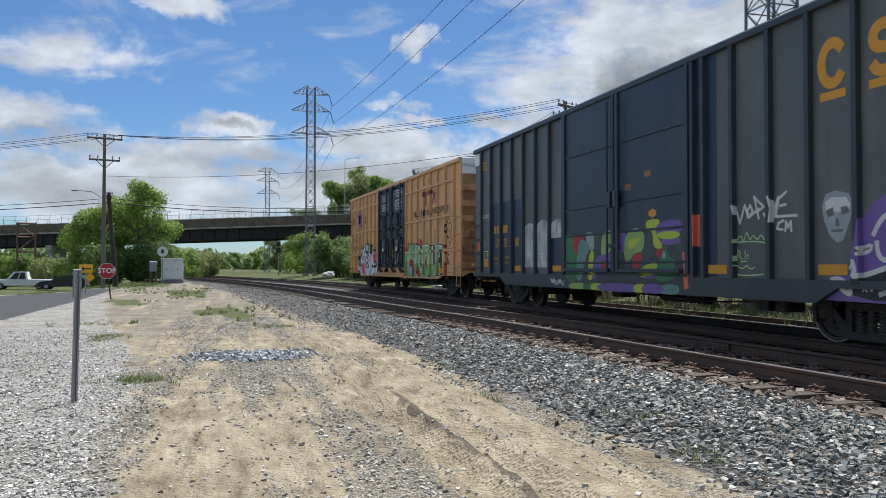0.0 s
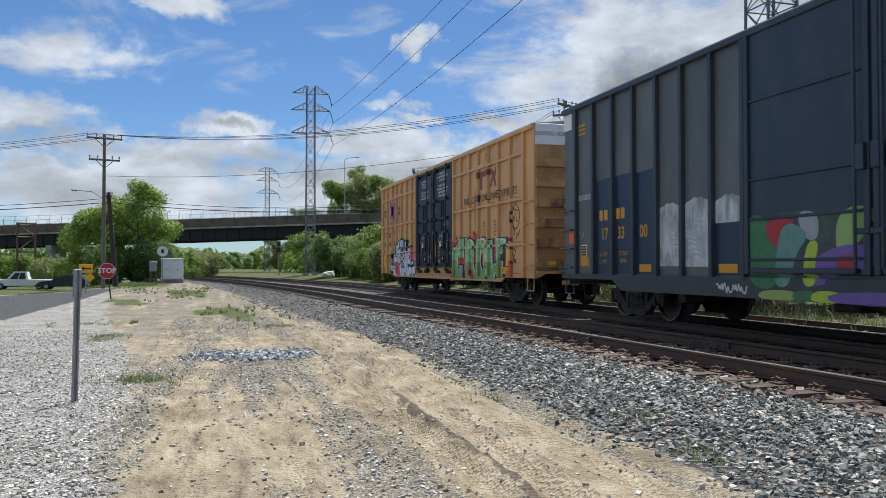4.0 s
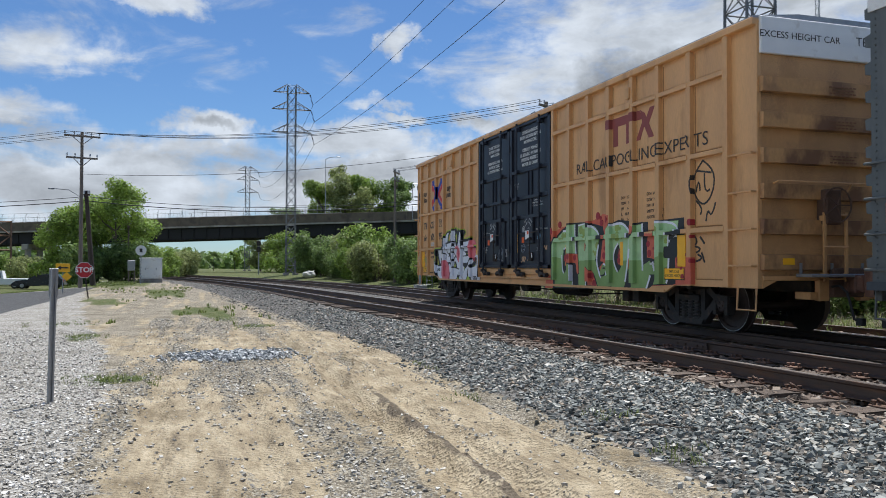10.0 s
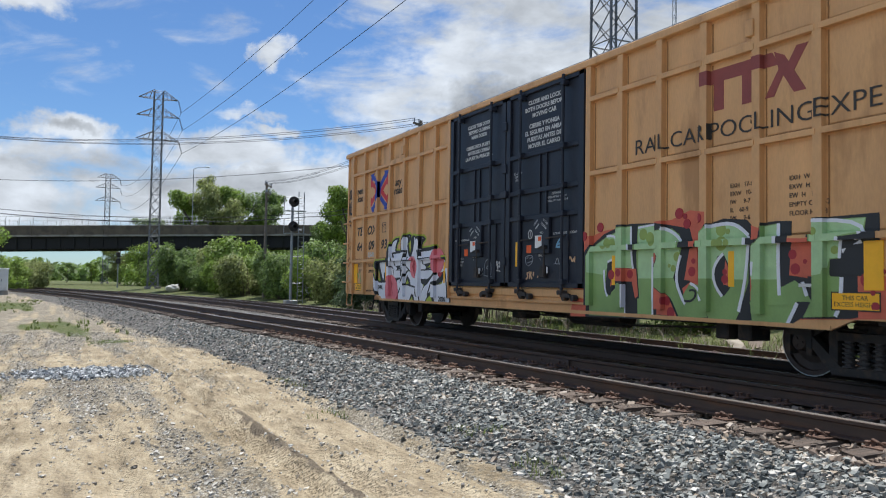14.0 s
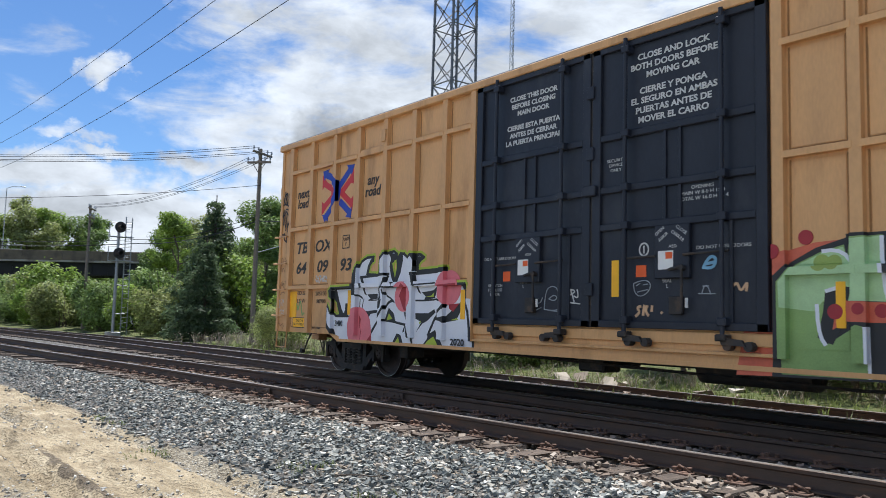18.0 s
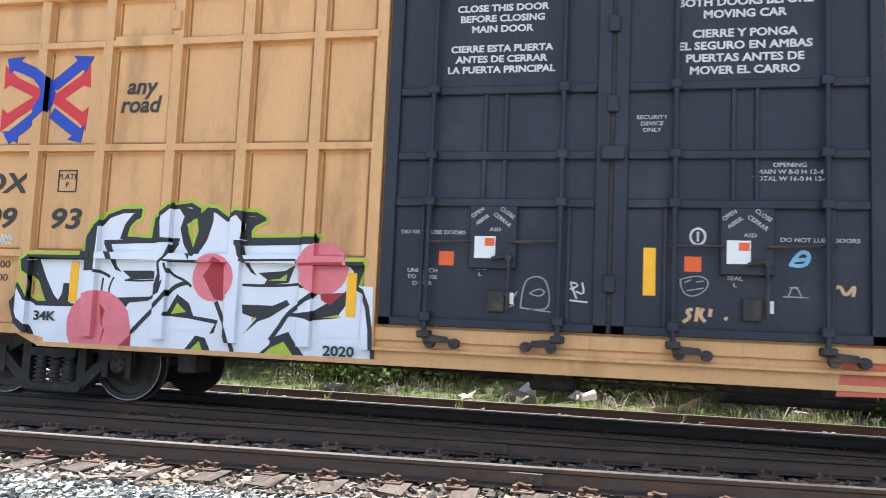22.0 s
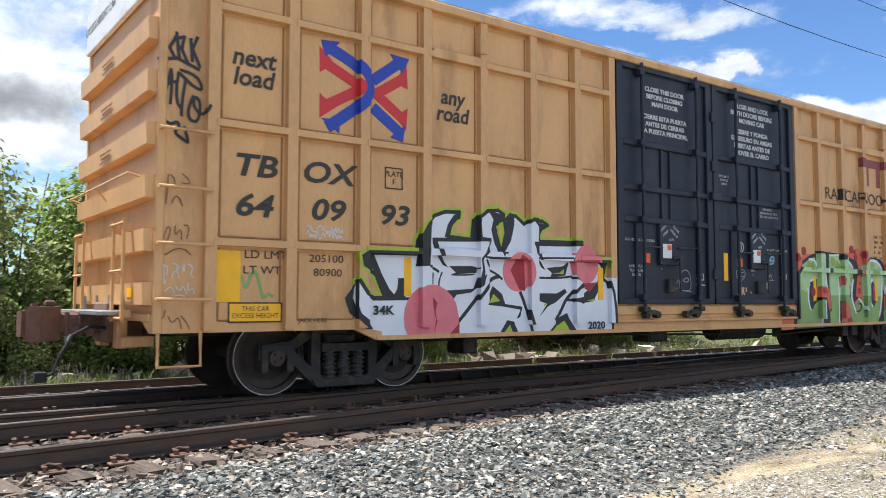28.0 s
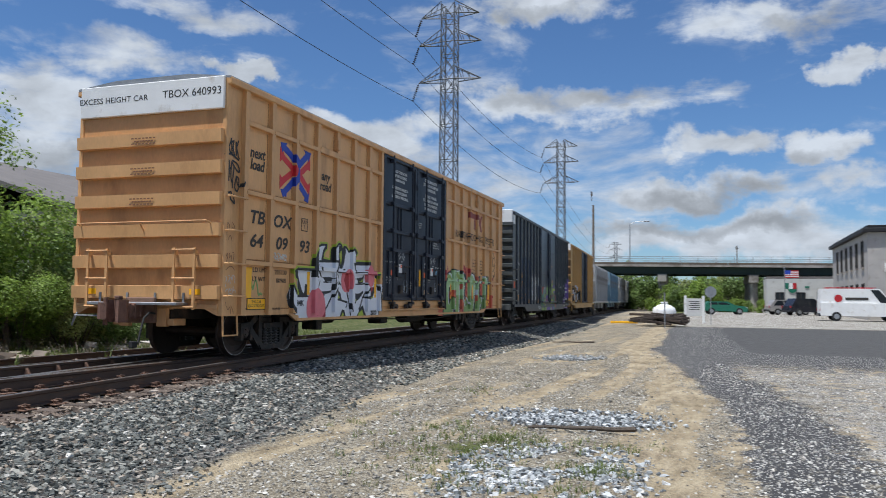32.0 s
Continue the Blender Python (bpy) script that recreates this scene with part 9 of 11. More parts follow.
cars = [tan_boxcar(), grey_boxcar()]
CAR_AT = [0.0, 20.75]
third_car, third_raised = plain_boxcar("yellow_boxcar", "faded yellow boxcar with black doors ahead in the train", 8.1, "tan2", "door", False)
spray("tag", scribble(81, -7.3, -4.2, 1.1, 2.2, 2, 0.12), "g_white", third_car, 1, third_raised)
spray("tag", scribble(82, -7.3, -2.4, 1.0, 2.0, 2, 0.14), "g_black", third_car, 0, third_raised)
cars.append(third_car)
CAR_AT.append(40.05)
for k, (nm, lb, bd) in enumerate((("grey_hopper", "grey covered hopper car far along the train", "hopper_grey"), ("blue_hopper", "pale blue covered hopper car far along the train", "hopper_blue"), ("grey_hopper", "grey covered hopper car far along the train", "hopper_grey"), ("grey_hopper", "grey covered hopper car far along the train", "hopper_grey"))):
    cars.append(hopper(nm, lb, bd))
    CAR_AT.append(58.2 + 18.2 * k)
cars.append(tank_car())
CAR_AT.append(58.2 + 18.2 * 4)

# ---- towers, poles and wires ----
def lattice_tower(label, x, y, h, w=1.1, arms=((1.0, 1.9), (0.875, 2.1), (0.755, 2.1)), turn=0.0, insul=1):
    t = thing("transmission_tower", label, "pylon", pose(x, y, ground_z(x, y) - 0.1, 0, 0, turn), "lattice towers along the railway")
    wb = w * 1.15
    width = lambda z: (wb + (w - wb) * min(1, z / (0.7 * h))) / 2
    for sx in (-1, 1):
        for sy in (-1, 1):
            s = Shape()
            s.bar((sx * width(0), sy * width(0), 0), (sx * width(0.7 * h), sy * width(0.7 * h), 0.7 * h), 0.09)
            s.bar((sx * width(h), sy * width(h), 0.7 * h), (sx * width(h), sy * width(h), h), 0.08)
            part("tower_leg", s, "tower", t)
            part("footing", Shape().box(sx * width(0) - 0.3, sx * width(0) + 0.3, sy * width(0) - 0.3, sy * width(0) + 0.3, -0.3, 0.35, 0.03), "concrete", t)
    for face in range(4):
        s = Shape()
        n = int(h / 1.35)
        rot = Matrix.Rotation(face * math.pi / 2, 4, "Z")
        for k in range(n):
            z0, z1 = h * k / n, h * (k + 1) / n
            a, b = width(z0), width(z1)
            s.bar(rot @ Vector((-a, a, z0)), rot @ Vector((b, b, z1)), 0.045)
            s.bar(rot @ Vector((a, a, z0)), rot @ Vector((-b, b, z1)), 0.045)
            if k % 2 == 0:
                s.bar(rot @ Vector((-b, b, z1)), rot @ Vector((b, b, z1)), 0.05)
        if abs(y) < 70:
            for a0 in range(0, len(s.v), 8):
                one_bar = Shape()
                one_bar.v, one_bar.f, one_bar.k = s.v[a0:a0 + 8], s.f[:6], s.k[:6]
                part("brace", one_bar, "tower", t)
        else:
            tagged(part("bracing", s, "tower", t), kind="stuff")
    tips = []
    for f, half in arms:
        z = f * h - 0.9 if f == 1.0 else f * h
        s = Shape()
        for sg in (-1, 1):
            for sy in (-w / 2, w / 2):
                s.bar((sg * w / 2, sy, z), (sg * (w / 2 + half), 0, z), 0.07)
                s.bar((sg * w / 2, sy, z + 1.05), (sg * (w / 2 + half), 0, z), 0.06)
                for q in (0.3, 0.6):
                    s.bar((sg * (w / 2 + half * q), sy * (1 - q), z), (sg * (w / 2 + half * (q - 0.15)), sy * (1.15 - q), z + 1.05 * (1.15 - q)), 0.04)
        s.bar((-w / 2, w / 2, z), (w / 2, w / 2, z), 0.06)
        part("crossarm", s, "tower", t)
        for sg in (insul,) if insul else (-1, 1):
            s = Shape()
            a = Vector((sg * (w / 2 + half), 0, z))
            b = a + Vector((sg * 0.45, 0.15, -1.5))
            s.tube(a, b, 0.02)
            for q in np.linspace(0.12, 0.95, 9):
                p = a.lerp(b, q)
                s.tube(p, p + (b - a) * 0.04, 0.11, 0.07, n=8)
            part("insulator", s, "darkwood", t)
            tips.append(t.matrix_basis @ b)
    return tips


def wire(name, label, a, b, sag, r=0.018, n=18, group=""):
    a, b = Vector(a), Vector(b)
    s = Shape()
    pts = [a.lerp(b, i / n) - Vector((0, 0, 4 * sag * (i / n) * (1 - i / n))) for i in range(n + 1)]
    s.path(pts, r, 5)
    return one(name, s, "wire", label, "wire", group=group)


tipA = lattice_tower("tall galvanised lattice tower beside the tracks before a bridge", 13.0, 108.4, 25.7)
tipB = lattice_tower("galvanised lattice tower behind the highway bridge", 13.6, 203, 26)
tipC = lattice_tower("galvanised lattice tower close behind the passing train", 22.7, 28.2, 27, 1.35, insul=-1)
tipD = lattice_tower("galvanised lattice tower with three pairs of arms", 20.9, -59.6, 25.5)
tipE = lattice_tower("distant galvanised lattice tower near a far bridge", 23.0, -116, 25.5)
tipF = lattice_tower("very distant galvanised lattice tower past a bridge", 43.7, -338, 26)
for p, q, sg in ((tipA, tipB, 3.0), (tipC, tipA, 1.0), (tipD, tipC, 2.2), (tipE, tipD, 1.5), (tipF, tipE, 3.0)):
    for a, b in zip(p, q):
        wire("power_line", "dark sagging transmission conductor between lattice towers", a, b, sg, 0.022, group="transmission conductors")

s = Shape()
for i in range(3):
    a = 2.094 * i
    s.bar((0.25 * math.cos(a), 0.25 * math.sin(a), 0), (0.25 * math.cos(a), 0.25 * math.sin(a), 60), 0.06)
for k in range(60):
    for i in range(3):
        a, b = 2.094 * i, 2.094 * (i + 1)
        s.bar((0.25 * math.cos(a), 0.25 * math.sin(a), k), (0.25 * math.cos(b), 0.25 * math.sin(b), k + 1), 0.035)
one("radio_mast", s, "galv", "slender pale lattice radio mast behind the trees", "mast", pose(61.6, 65.9, 0))


def utility_pole(label, x, y, h, arms, lamp=None, lean=(0, 0), mat_="wood", r=0.15, z0=None):
    z0 = ground_z(x, y) - 0.3 if z0 is None else z0
    t = thing("utility_pole", label, "utility pole", pose(x, y, z0))
    s = Shape()
    s.tube((0, 0, 0), (lean[0], lean[1], h), r, r * 0.65, 12)
    part("pole", s, mat_, t)
    ends = []
    for z, half, turn in arms:
        s = Shape()
        m = pose(lean[0] * z / h, lean[1] * z / h, z, 0, 0, turn)
        s.box(-half, half, -0.2, -0.09, -0.06, 0.06, 0.01, m)
        s.bar(m @ Vector((-half * 0.6, -0.15, 0)), m @ Vector((0, -0.15, -0.6)), 0.035)
        s.bar(m @ Vector((half * 0.6, -0.15, 0)), m @ Vector((0, -0.15, -0.6)), 0.035)
        part("crossarm", s, mat_, t)
        for u in (-half * 0.95, -half * 0.45, half * 0.5, half * 0.95):
            s = Shape()
            p = m @ Vector((u, -0.15, 0.06))
            s.tube(p, p + Vector((0, 0, 0.12)), 0.025)
            s.tube(p + Vector((0, 0, 0.1)), p + Vector((0, 0, 0.24)), 0.06, 0.035, 8)
            part("insulator", s, "galv", t)
            ends.append(Vector((x, y, z0)) + p + Vector((0, 0, 0.22)))
    if lamp:
        z, dx, dy = lamp
        s = Shape()
        s.path([(0, 0, z - 0.5), (dx * 0.4, dy * 0.4, z), (dx, dy, z + 0.1)], 0.03)
        s.box(dx - 0.12, dx + 0.25, dy - 0.12, dy + 0.12, z + 0.02, z + 0.16, 0.04)
        part("street_light", s, "galv", t)
    return ends


pA = utility_pole("tall weathered wooden utility pole with crossarms and a street light", -7.1, 59.6, 11.2, ((10.9, 1.15, 15), (9.4, 1.0, 15)), (7.2, -2.0, 0.3), z0=-0.4)
pL = utility_pole("leaning dark wooden pole wrapped with cables before a tree", -6.6, 62.6, 7.2, ((6.9, 0.25, 0),), None, (-0.55, 0, ), "darkwood", 0.2)
pB = utility_pole("weathered wooden utility pole behind the tracks with wires", 19.3, 41.2, 11.0, ((10.7, 0.9, 30), (10.2, 0.7, -50)), (5.6, 3.8, 0.6), z0=0.0)
pC = utility_pole("grey wooden utility pole beside a railway signal", 17.3, 68.2, 10.2, ((9.9, 1.0, 60), (9.2, 0.8, 60)), None, z0=0.0)
pD = utility_pole("thin bare wooden pole beside the distant train", 11.7, -74.3, 10.6, ((11.6, 0.3, 90),))
pE = utility_pole("far bare wooden pole behind a bridge", -2.0, -170, 13.0, ((12.5, 0.3, 0),))
pF = utility_pole("small wooden pole beside an equipment cabinet", -5.1, 75, 5.5, ((5.3, 0.2, 0),), None, (0, 0), "wood", 0.09)
pG = utility_pole("wooden utility pole behind a road", -42, 70, 10.5, ((10.2, 1.1, 30),))
pH = utility_pole("dark wooden utility pole behind the bushes", 34, -2, 8.2, ((7.6, 0.9, 80), (7.0, 0.7, 80)))
for i, j in ((0, 0), (1, 1), (2, 2), (3, 3)):
    wire("overhead_wire", "thin overhead wire between wooden poles", pA[i], pB[j], 1.0, 0.014, group="overhead wires")
    wire("overhead_wire", "thin overhead wire between wooden poles", pA[i], pG[j % 4], 0.9, 0.014, group="overhead wires")
    wire("overhead_wire", "thin overhead wire between wooden poles", pB[4 + i], pC[j], 0.7, 0.012, group="overhead wires")
wire("overhead_wire", "thin overhead wire between wooden poles", (-7.1, 59.5, 7.9), (19.3, 41, 8.9), 0.8, 0.014, group="overhead wires")
for dz, r in ((0.0, 0.03), (0.3, 0.02)):
    wire("overhead_cable", "thick black bundled cable hung across the tracks", (-7.1, 62.6, 6.3 + dz), (18.6, 60, 6.7 + dz), 0.75, r, group="black cables")
    wire("overhead_cable", "thick black bundled cable hung across the tracks", (-7.1, 62.6, 6.3 + dz), (-45, 66, 6.2 + dz), 1.0, r, group="black cables")
    wire("overhead_cable", "thick black bundled cable hung across the tracks", (18.6, 60, 6.7 + dz), (19.3, 41.2, 6.9 + dz), 0.4, r, group="black cables")
wire("overhead_cable", "thick black bundled cable hung across the tracks", (19.3, 41.2, 6.9), (34, -2, 6.6), 0.8, 0.025, group="black cables")


# ---- railway signal, cabinet, signs ----
def signal_mast():
    t = thing("railway_signal", "grey railway signal mast with two black heads and ladder", "railway signal", pose(15.85, 55.0, 0.0))
    part("mast", Shape().tube((0, 0, 0), (0, 0, 7.6), 0.11, 0.09, 12).box(-0.4, 0.4, -0.4, 0.4, -0.2, 0.3, 0.03), "galv", t)
    for z in (5.5, 7.25):
        s = Shape()
        s.lathe([(0.0, 0), (0.37, 0.0), (0.37, 0.04), (0.0, 0.05)], 20, Matrix.Translation((0, -0.32, z)) @ Matrix.Rotation(math.pi / 2, 4, "X"))
        s.box(-0.17, 0.17, -0.32, -0.08, z - 0.3, z + 0.3, 0.03)
        s.tube((0, -0.35, z), (0, -0.75, z), 0.14, 0.15, 12, caps=False)
        part("signal_head", s, "black", t)
    s = Shape()
    for x in (0.55, 0.95):
        s.bar((x, 0.2, 0), (x - 0.1, 0.05, 8.0), 0.05)
    for k in range(24):
        s.tube((0.52, 0.18, 0.3 + 0.32 * k), (0.93, 0.18, 0.3 + 0.32 * k), 0.013, n=5)
    for k in range(4):
        s.bar((0, 0, 1.5 + 1.9 * k), (0.75, 0.15, 1.5 + 1.9 * k), 0.04)
    part("ladder", s, "galv", t)
    s = Shape()
    for zz in (5.0, 6.6):
        s.box(-0.5, 0.95, -0.25, 0.35, zz, zz + 0.04)
        s.bar((-0.5, 0.35, zz), (-0.5, 0.35, zz + 1.0), 0.04).bar((0.95, 0.35, zz), (0.95, 0.35, zz + 1.0), 0.04).bar((-0.5, 0.35, zz + 1.0), (0.95, 0.35, zz + 1.0), 0.04)
    part("platform", s, "galv", t)


signal_mast()
t = thing("railway_signal", "distant small railway signal with black heads", "railway signal", pose(9.4, 116, 0.3))
part("mast", Shape().tube((0, 0, 0), (0, 0, 4.8), 0.09, n=8), "galv", t)
for z in (3.7, 4.6):
    part("signal_head", Shape().box(-0.28, 0.28, -0.2, 0.1, z - 0.35, z + 0.35, 0.08), "black", t)

t = thing("equipment_cabinet", "white metal railway equipment cabinet on a concrete base", "cabinet", pose(-3.0, 70.1, 0.45))
part("cabinet_body", Shape().box(-0.85, 0.85, -0.5, 0.5, 0.1, 1.75, 0.02), "white", t)
part("base", Shape().box(-0.9, 0.9, -0.55, 0.55, -0.3, 0.1, 0.02), "concrete", t)
for x in (-0.42, 0.42):
    part("door", Shape().box(x - 0.4, x + 0.4, -0.53, -0.5, 0.18, 1.65, 0.01), "white", t)
    part("door_handle", Shape().box(x - 0.03, x + 0.03, -0.56, -0.53, 0.8, 1.0), "galv", t)
part("roof", Shape().box(-0.92, 0.92, -0.58, 0.58, 1.75, 1.82, 0.02), "white", t)
t = thing("meter_box", "small grey meter box on a wooden frame", "meter box", pose(-4.45, 69.0, 0.3))
part("box", Shape().box(-0.28, 0.28, -0.15, 0.15, 0.9, 1.75, 0.03), "galv", t)
for x in (-0.22, 0.22):
    part("post", Shape().box(x - 0.05, x + 0.05, 0.15, 0.25, -0.3, 1.8), "wood", t)
t = thing("round_sign", "white round sign on a thin steel post", "sign", pose(-3.57, 66, 0.45))
part("sign_disc", Shape().lathe([(0.0, 0), (0.4, 0), (0.4, 0.02), (0.0, 0.025)], 28, Matrix.Translation((0, 0, 2.35)) @ Matrix.Rotation(math.pi / 2, 4, "X")), "white", t)
part("sign_mark", Shape().box(-0.1, 0.1, -0.035, -0.028, 2.2, 2.5), "letter", t)
part("post", Shape().tube((0, 0.05, -0.3), (0, 0.05, 2.6), 0.035), "galv", t)


def octagon(r):
    return [(r * math.cos(math.pi / 8 + i * math.pi / 4), r * math.sin(math.pi / 8 + i * math.pi / 4)) for i in range(8)]


def stop_sign(label, at, faced, lean=0.0):
    t = thing("stop_sign", label, "road sign", at)
    part("post", Shape().box(-0.03, 0.03, 0.0, 0.035, -0.3, 2.6, m=pose(0, 0, 0, 0, lean)), "darkwood" if faced else "galv", t)
    m = Matrix(((1, 0, 0, math.sin(radians(lean)) * 2.2), (0, 0, -1, 0), (0, 1, 0, 2.2), (0, 0, 0, 1)))
    if faced:
        part("sign_edge", Shape().prism(octagon(0.405), 0.004, m), "white", t)
        part("sign_face", Shape().prism(octagon(0.385), 0.007, m), "red", t, "red octagonal face")
        words("lettering", "STOP", 0.34, m @ Matrix.Translation((0, 0, 0.009)), "white", t, thick=0.008)
    else:
        part("sign_back", Shape().prism(octagon(0.405), 0.006, m), "galv", t, "bare metal back of the sign")


stop_sign("red stop sign on a leaning dark post", pose(-4.5, 42.0, -0.81, 0, 0, 5), True, -8)
stop_sign("back of a grey metal stop sign on a post", pose(1.1, -58, 0.1, 0, 0, 2), False)
t = thing("warning_sign", "yellow arrow warning signs on a steel post", "road sign", pose(-6.82, 49.7, -0.78, 0, 0, 8))
part("sign_board", Shape().box(-0.37, 0.37, -0.02, 0, 2.02, 2.5, 0.005), "yellow", t)
m = Matrix(((0.7071, -0.7071, 0, 0.2), (0, 0, -1, -0.01), (0.7071, 0.7071, 0, 1.76), (0, 0, 0, 1)))
part("sign_diamond", Shape().box(-0.19, 0.19, -0.19, 0.19, 0, 0.01, m=m), "yellow", t)
part("sign_arrow", Shape().prism([(-0.28, 2.26), (-0.1, 2.39), (-0.1, 2.3), (0.28, 2.3), (0.28, 2.22), (-0.1, 2.22), (-0.1, 2.13)], 0.006, Matrix(((1, 0, 0, 0), (0, 0, -1, -0.022), (0, 1, 0, 0), (0, 0, 0, 1)))), "letter", t)
part("post", Shape().tube((0, 0.03, -0.2), (0, 0.03, 2.5), 0.03), "galv", t)

t = thing("marker_post", "galvanised steel marker post standing in gravel", "post", pose(-1.47, 10.34, ground_z(-1.47, 10.34), 0, 0.9, 25))
part("post", Shape().prism([(-0.038, 0.0), (-0.03, -0.022), (-0.012, -0.022), (-0.008, 0.0), (0.008, 0.0), (0.012, -0.022), (0.03, -0.022), (0.038, 0.0), (0.034, 0.006), (-0.034, 0.006)], 1.95, Matrix.Translation((0, 0, -0.4))), "galv", t)
part("sign_plate", Shape().box(-0.05, 0.05, 0.006, 0.012, 1.22, 1.56, 0.002), "galv", t, "small metal plate seen edge-on")

# ---- bridges ----
def bridge(name, label, a, b, under, deck, girder_mat, piers, fence, lamps=(), fence_h=1.7, depth=1.9, width=11.0):
    """A road bridge from a to b (x, y, underside height), with girders, parapet, fence and piers."""
    t = thing(name, label, "bridge")
    A, B = Vector(a), Vector(b)
    d = (B - A); ln = d.length
    d.normalize()
    side_ = Vector((-d.y, d.x, 0)).normalized()
    base = Matrix(((d.x, side_.x, 0, A.x), (d.y, side_.y, 0, A.y), (d.z, 0, 1, A.z), (0, 0, 0, 1)))
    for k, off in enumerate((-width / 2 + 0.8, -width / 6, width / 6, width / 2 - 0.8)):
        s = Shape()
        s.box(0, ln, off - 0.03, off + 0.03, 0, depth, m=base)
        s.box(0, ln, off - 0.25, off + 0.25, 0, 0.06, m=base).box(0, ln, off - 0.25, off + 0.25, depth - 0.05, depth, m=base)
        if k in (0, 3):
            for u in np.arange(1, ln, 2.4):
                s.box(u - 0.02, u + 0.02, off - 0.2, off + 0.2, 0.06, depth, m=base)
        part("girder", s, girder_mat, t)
    part("deck", Shape().box(0, ln, -width / 2, width / 2, depth, depth + 0.3, m=base), "concrete", t)
    for off in (-width / 2 + 0.15, width / 2 - 0.15):
        for u in np.arange(0, ln - 0.1, 6.0):
            part("parapet", Shape().box(u + 0.02, min(ln, u + 5.98), off - 0.15, off + 0.15, depth + 0.3, depth + 0.3 + deck, 0.02, base), "parapet", t)
        top = depth + 0.3 + deck
        for u in np.arange(1.0, ln if fence != "mesh" else ln * 0.64, 2.3):
            s = Shape()
            s.path([base @ Vector((u, off, top)), base @ Vector((u, off, top + fence_h * 0.75)), base @ Vector((u, off + (0.35 if off < 0 else -0.35), top + fence_h))], 0.045, 6)
            part("fence_post", s, "galv", t)
        s = Shape()
        for q in ((0.05, 0.5, 0.98) if fence == "mesh" else (0.2, 0.6, 1.0)):
            o = off + (0.35 if off < 0 else -0.35) * max(0, (q - 0.75) * 4)
            s.tube(base @ Vector((0, o, top + fence_h * q)), base @ Vector((ln if fence != "mesh" else ln * 0.64, o, top + fence_h * q)), 0.03, n=5)
        if fence == "mesh":
            for u in np.arange(0, ln * 0.64, 0.75):
                s.tube(base @ Vector((u, off, top)), base @ Vector((u, off, top + fence_h * 0.75)), 0.012, n=3, caps=False)
        part("fence_rail", s, "galv", t)
    for u, cols in piers:
        s = Shape()
        gz = -A.z - d.z * u - 0.5
        s.box(u - 0.6, u + 0.6, -width / 2 + 0.3, width / 2 - 0.3, -1.1, -0.02, 0.05, base)
        part("pier_cap", s, "concrete", t)
        for off in cols:
            p = base @ Vector((u, off, -1.1))
            part("pier", Shape().tube((p.x, p.y, -0.6), (p.x, p.y, p.z), 0.55, n=16), "concrete", t)
    for u, off, h in lamps:
        p = base @ Vector((u, off, depth + 0.3))
        s = Shape().tube(p, p + Vector((0, 0, h)), 0.1, 0.06, 8)
        q = p + Vector((0, 0, h))
        s.path([q, q + d * 0.8 + Vector((0, 0, 0.35)), q + d * 2.2 + Vector((0, 0, 0.4))], 0.05)
        s.box(-0.4, 0.4, -0.15, 0.15, -0.08, 0.08, 0.03, Matrix.Translation(q + d * 2.5 + Vector((0, 0, 0.4))))
        part("lamp_post", s, "galv", t)
    return t


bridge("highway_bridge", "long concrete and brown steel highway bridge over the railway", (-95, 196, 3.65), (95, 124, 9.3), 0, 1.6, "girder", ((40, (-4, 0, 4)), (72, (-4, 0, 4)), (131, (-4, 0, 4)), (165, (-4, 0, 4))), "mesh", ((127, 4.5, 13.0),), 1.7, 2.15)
bridge("road_bridge", "green steel road bridge on round concrete piers", (60, -115, 5.95), (-110, -123, 4.2), 0, 0.3, "green_girder", ((30, (-4, 0, 4)), (51.5, (-4, 0, 4)), (63.2, (-4, 0, 4)), (90, (-4, 0, 4)), (125, (-4, 0, 4))), "rail", ((46.6, 4.5, 6.5), (90, 4.5, 7.5)), 0.8, 0.95)
# embankments that carry the bridge ends
for pts, label in ((((-200, 225, 0), (-92, 196, 0), 4.5), "x"), (((95, 124, 0), (190, 90, 0), 7.0), "y")):
    pass
t = thing("sign_gantry", "rusty steel sign frame before a bridge", "sign gantry", pose(-22.1, 110, -0.5, 0, 0, 10))
s = Shape()
for x in (-1.0, 1.0):
    for yy in (-0.5, 0.5):
        s.bar((x, yy, -1), (x, yy, 7.6), 0.16)
for z in (4.0, 5.8, 7.5):
    for yy in (-0.5, 0.5):
        s.bar((-1.0, yy, z), (1.0, yy, z), 0.12)
s.bar((-1, -0.5, 4), (1, -0.5, 5.8), 0.1).bar((1, -0.5, 5.8), (-1, -0.5, 7.5), 0.1)
part("frame", s, "plate", t)

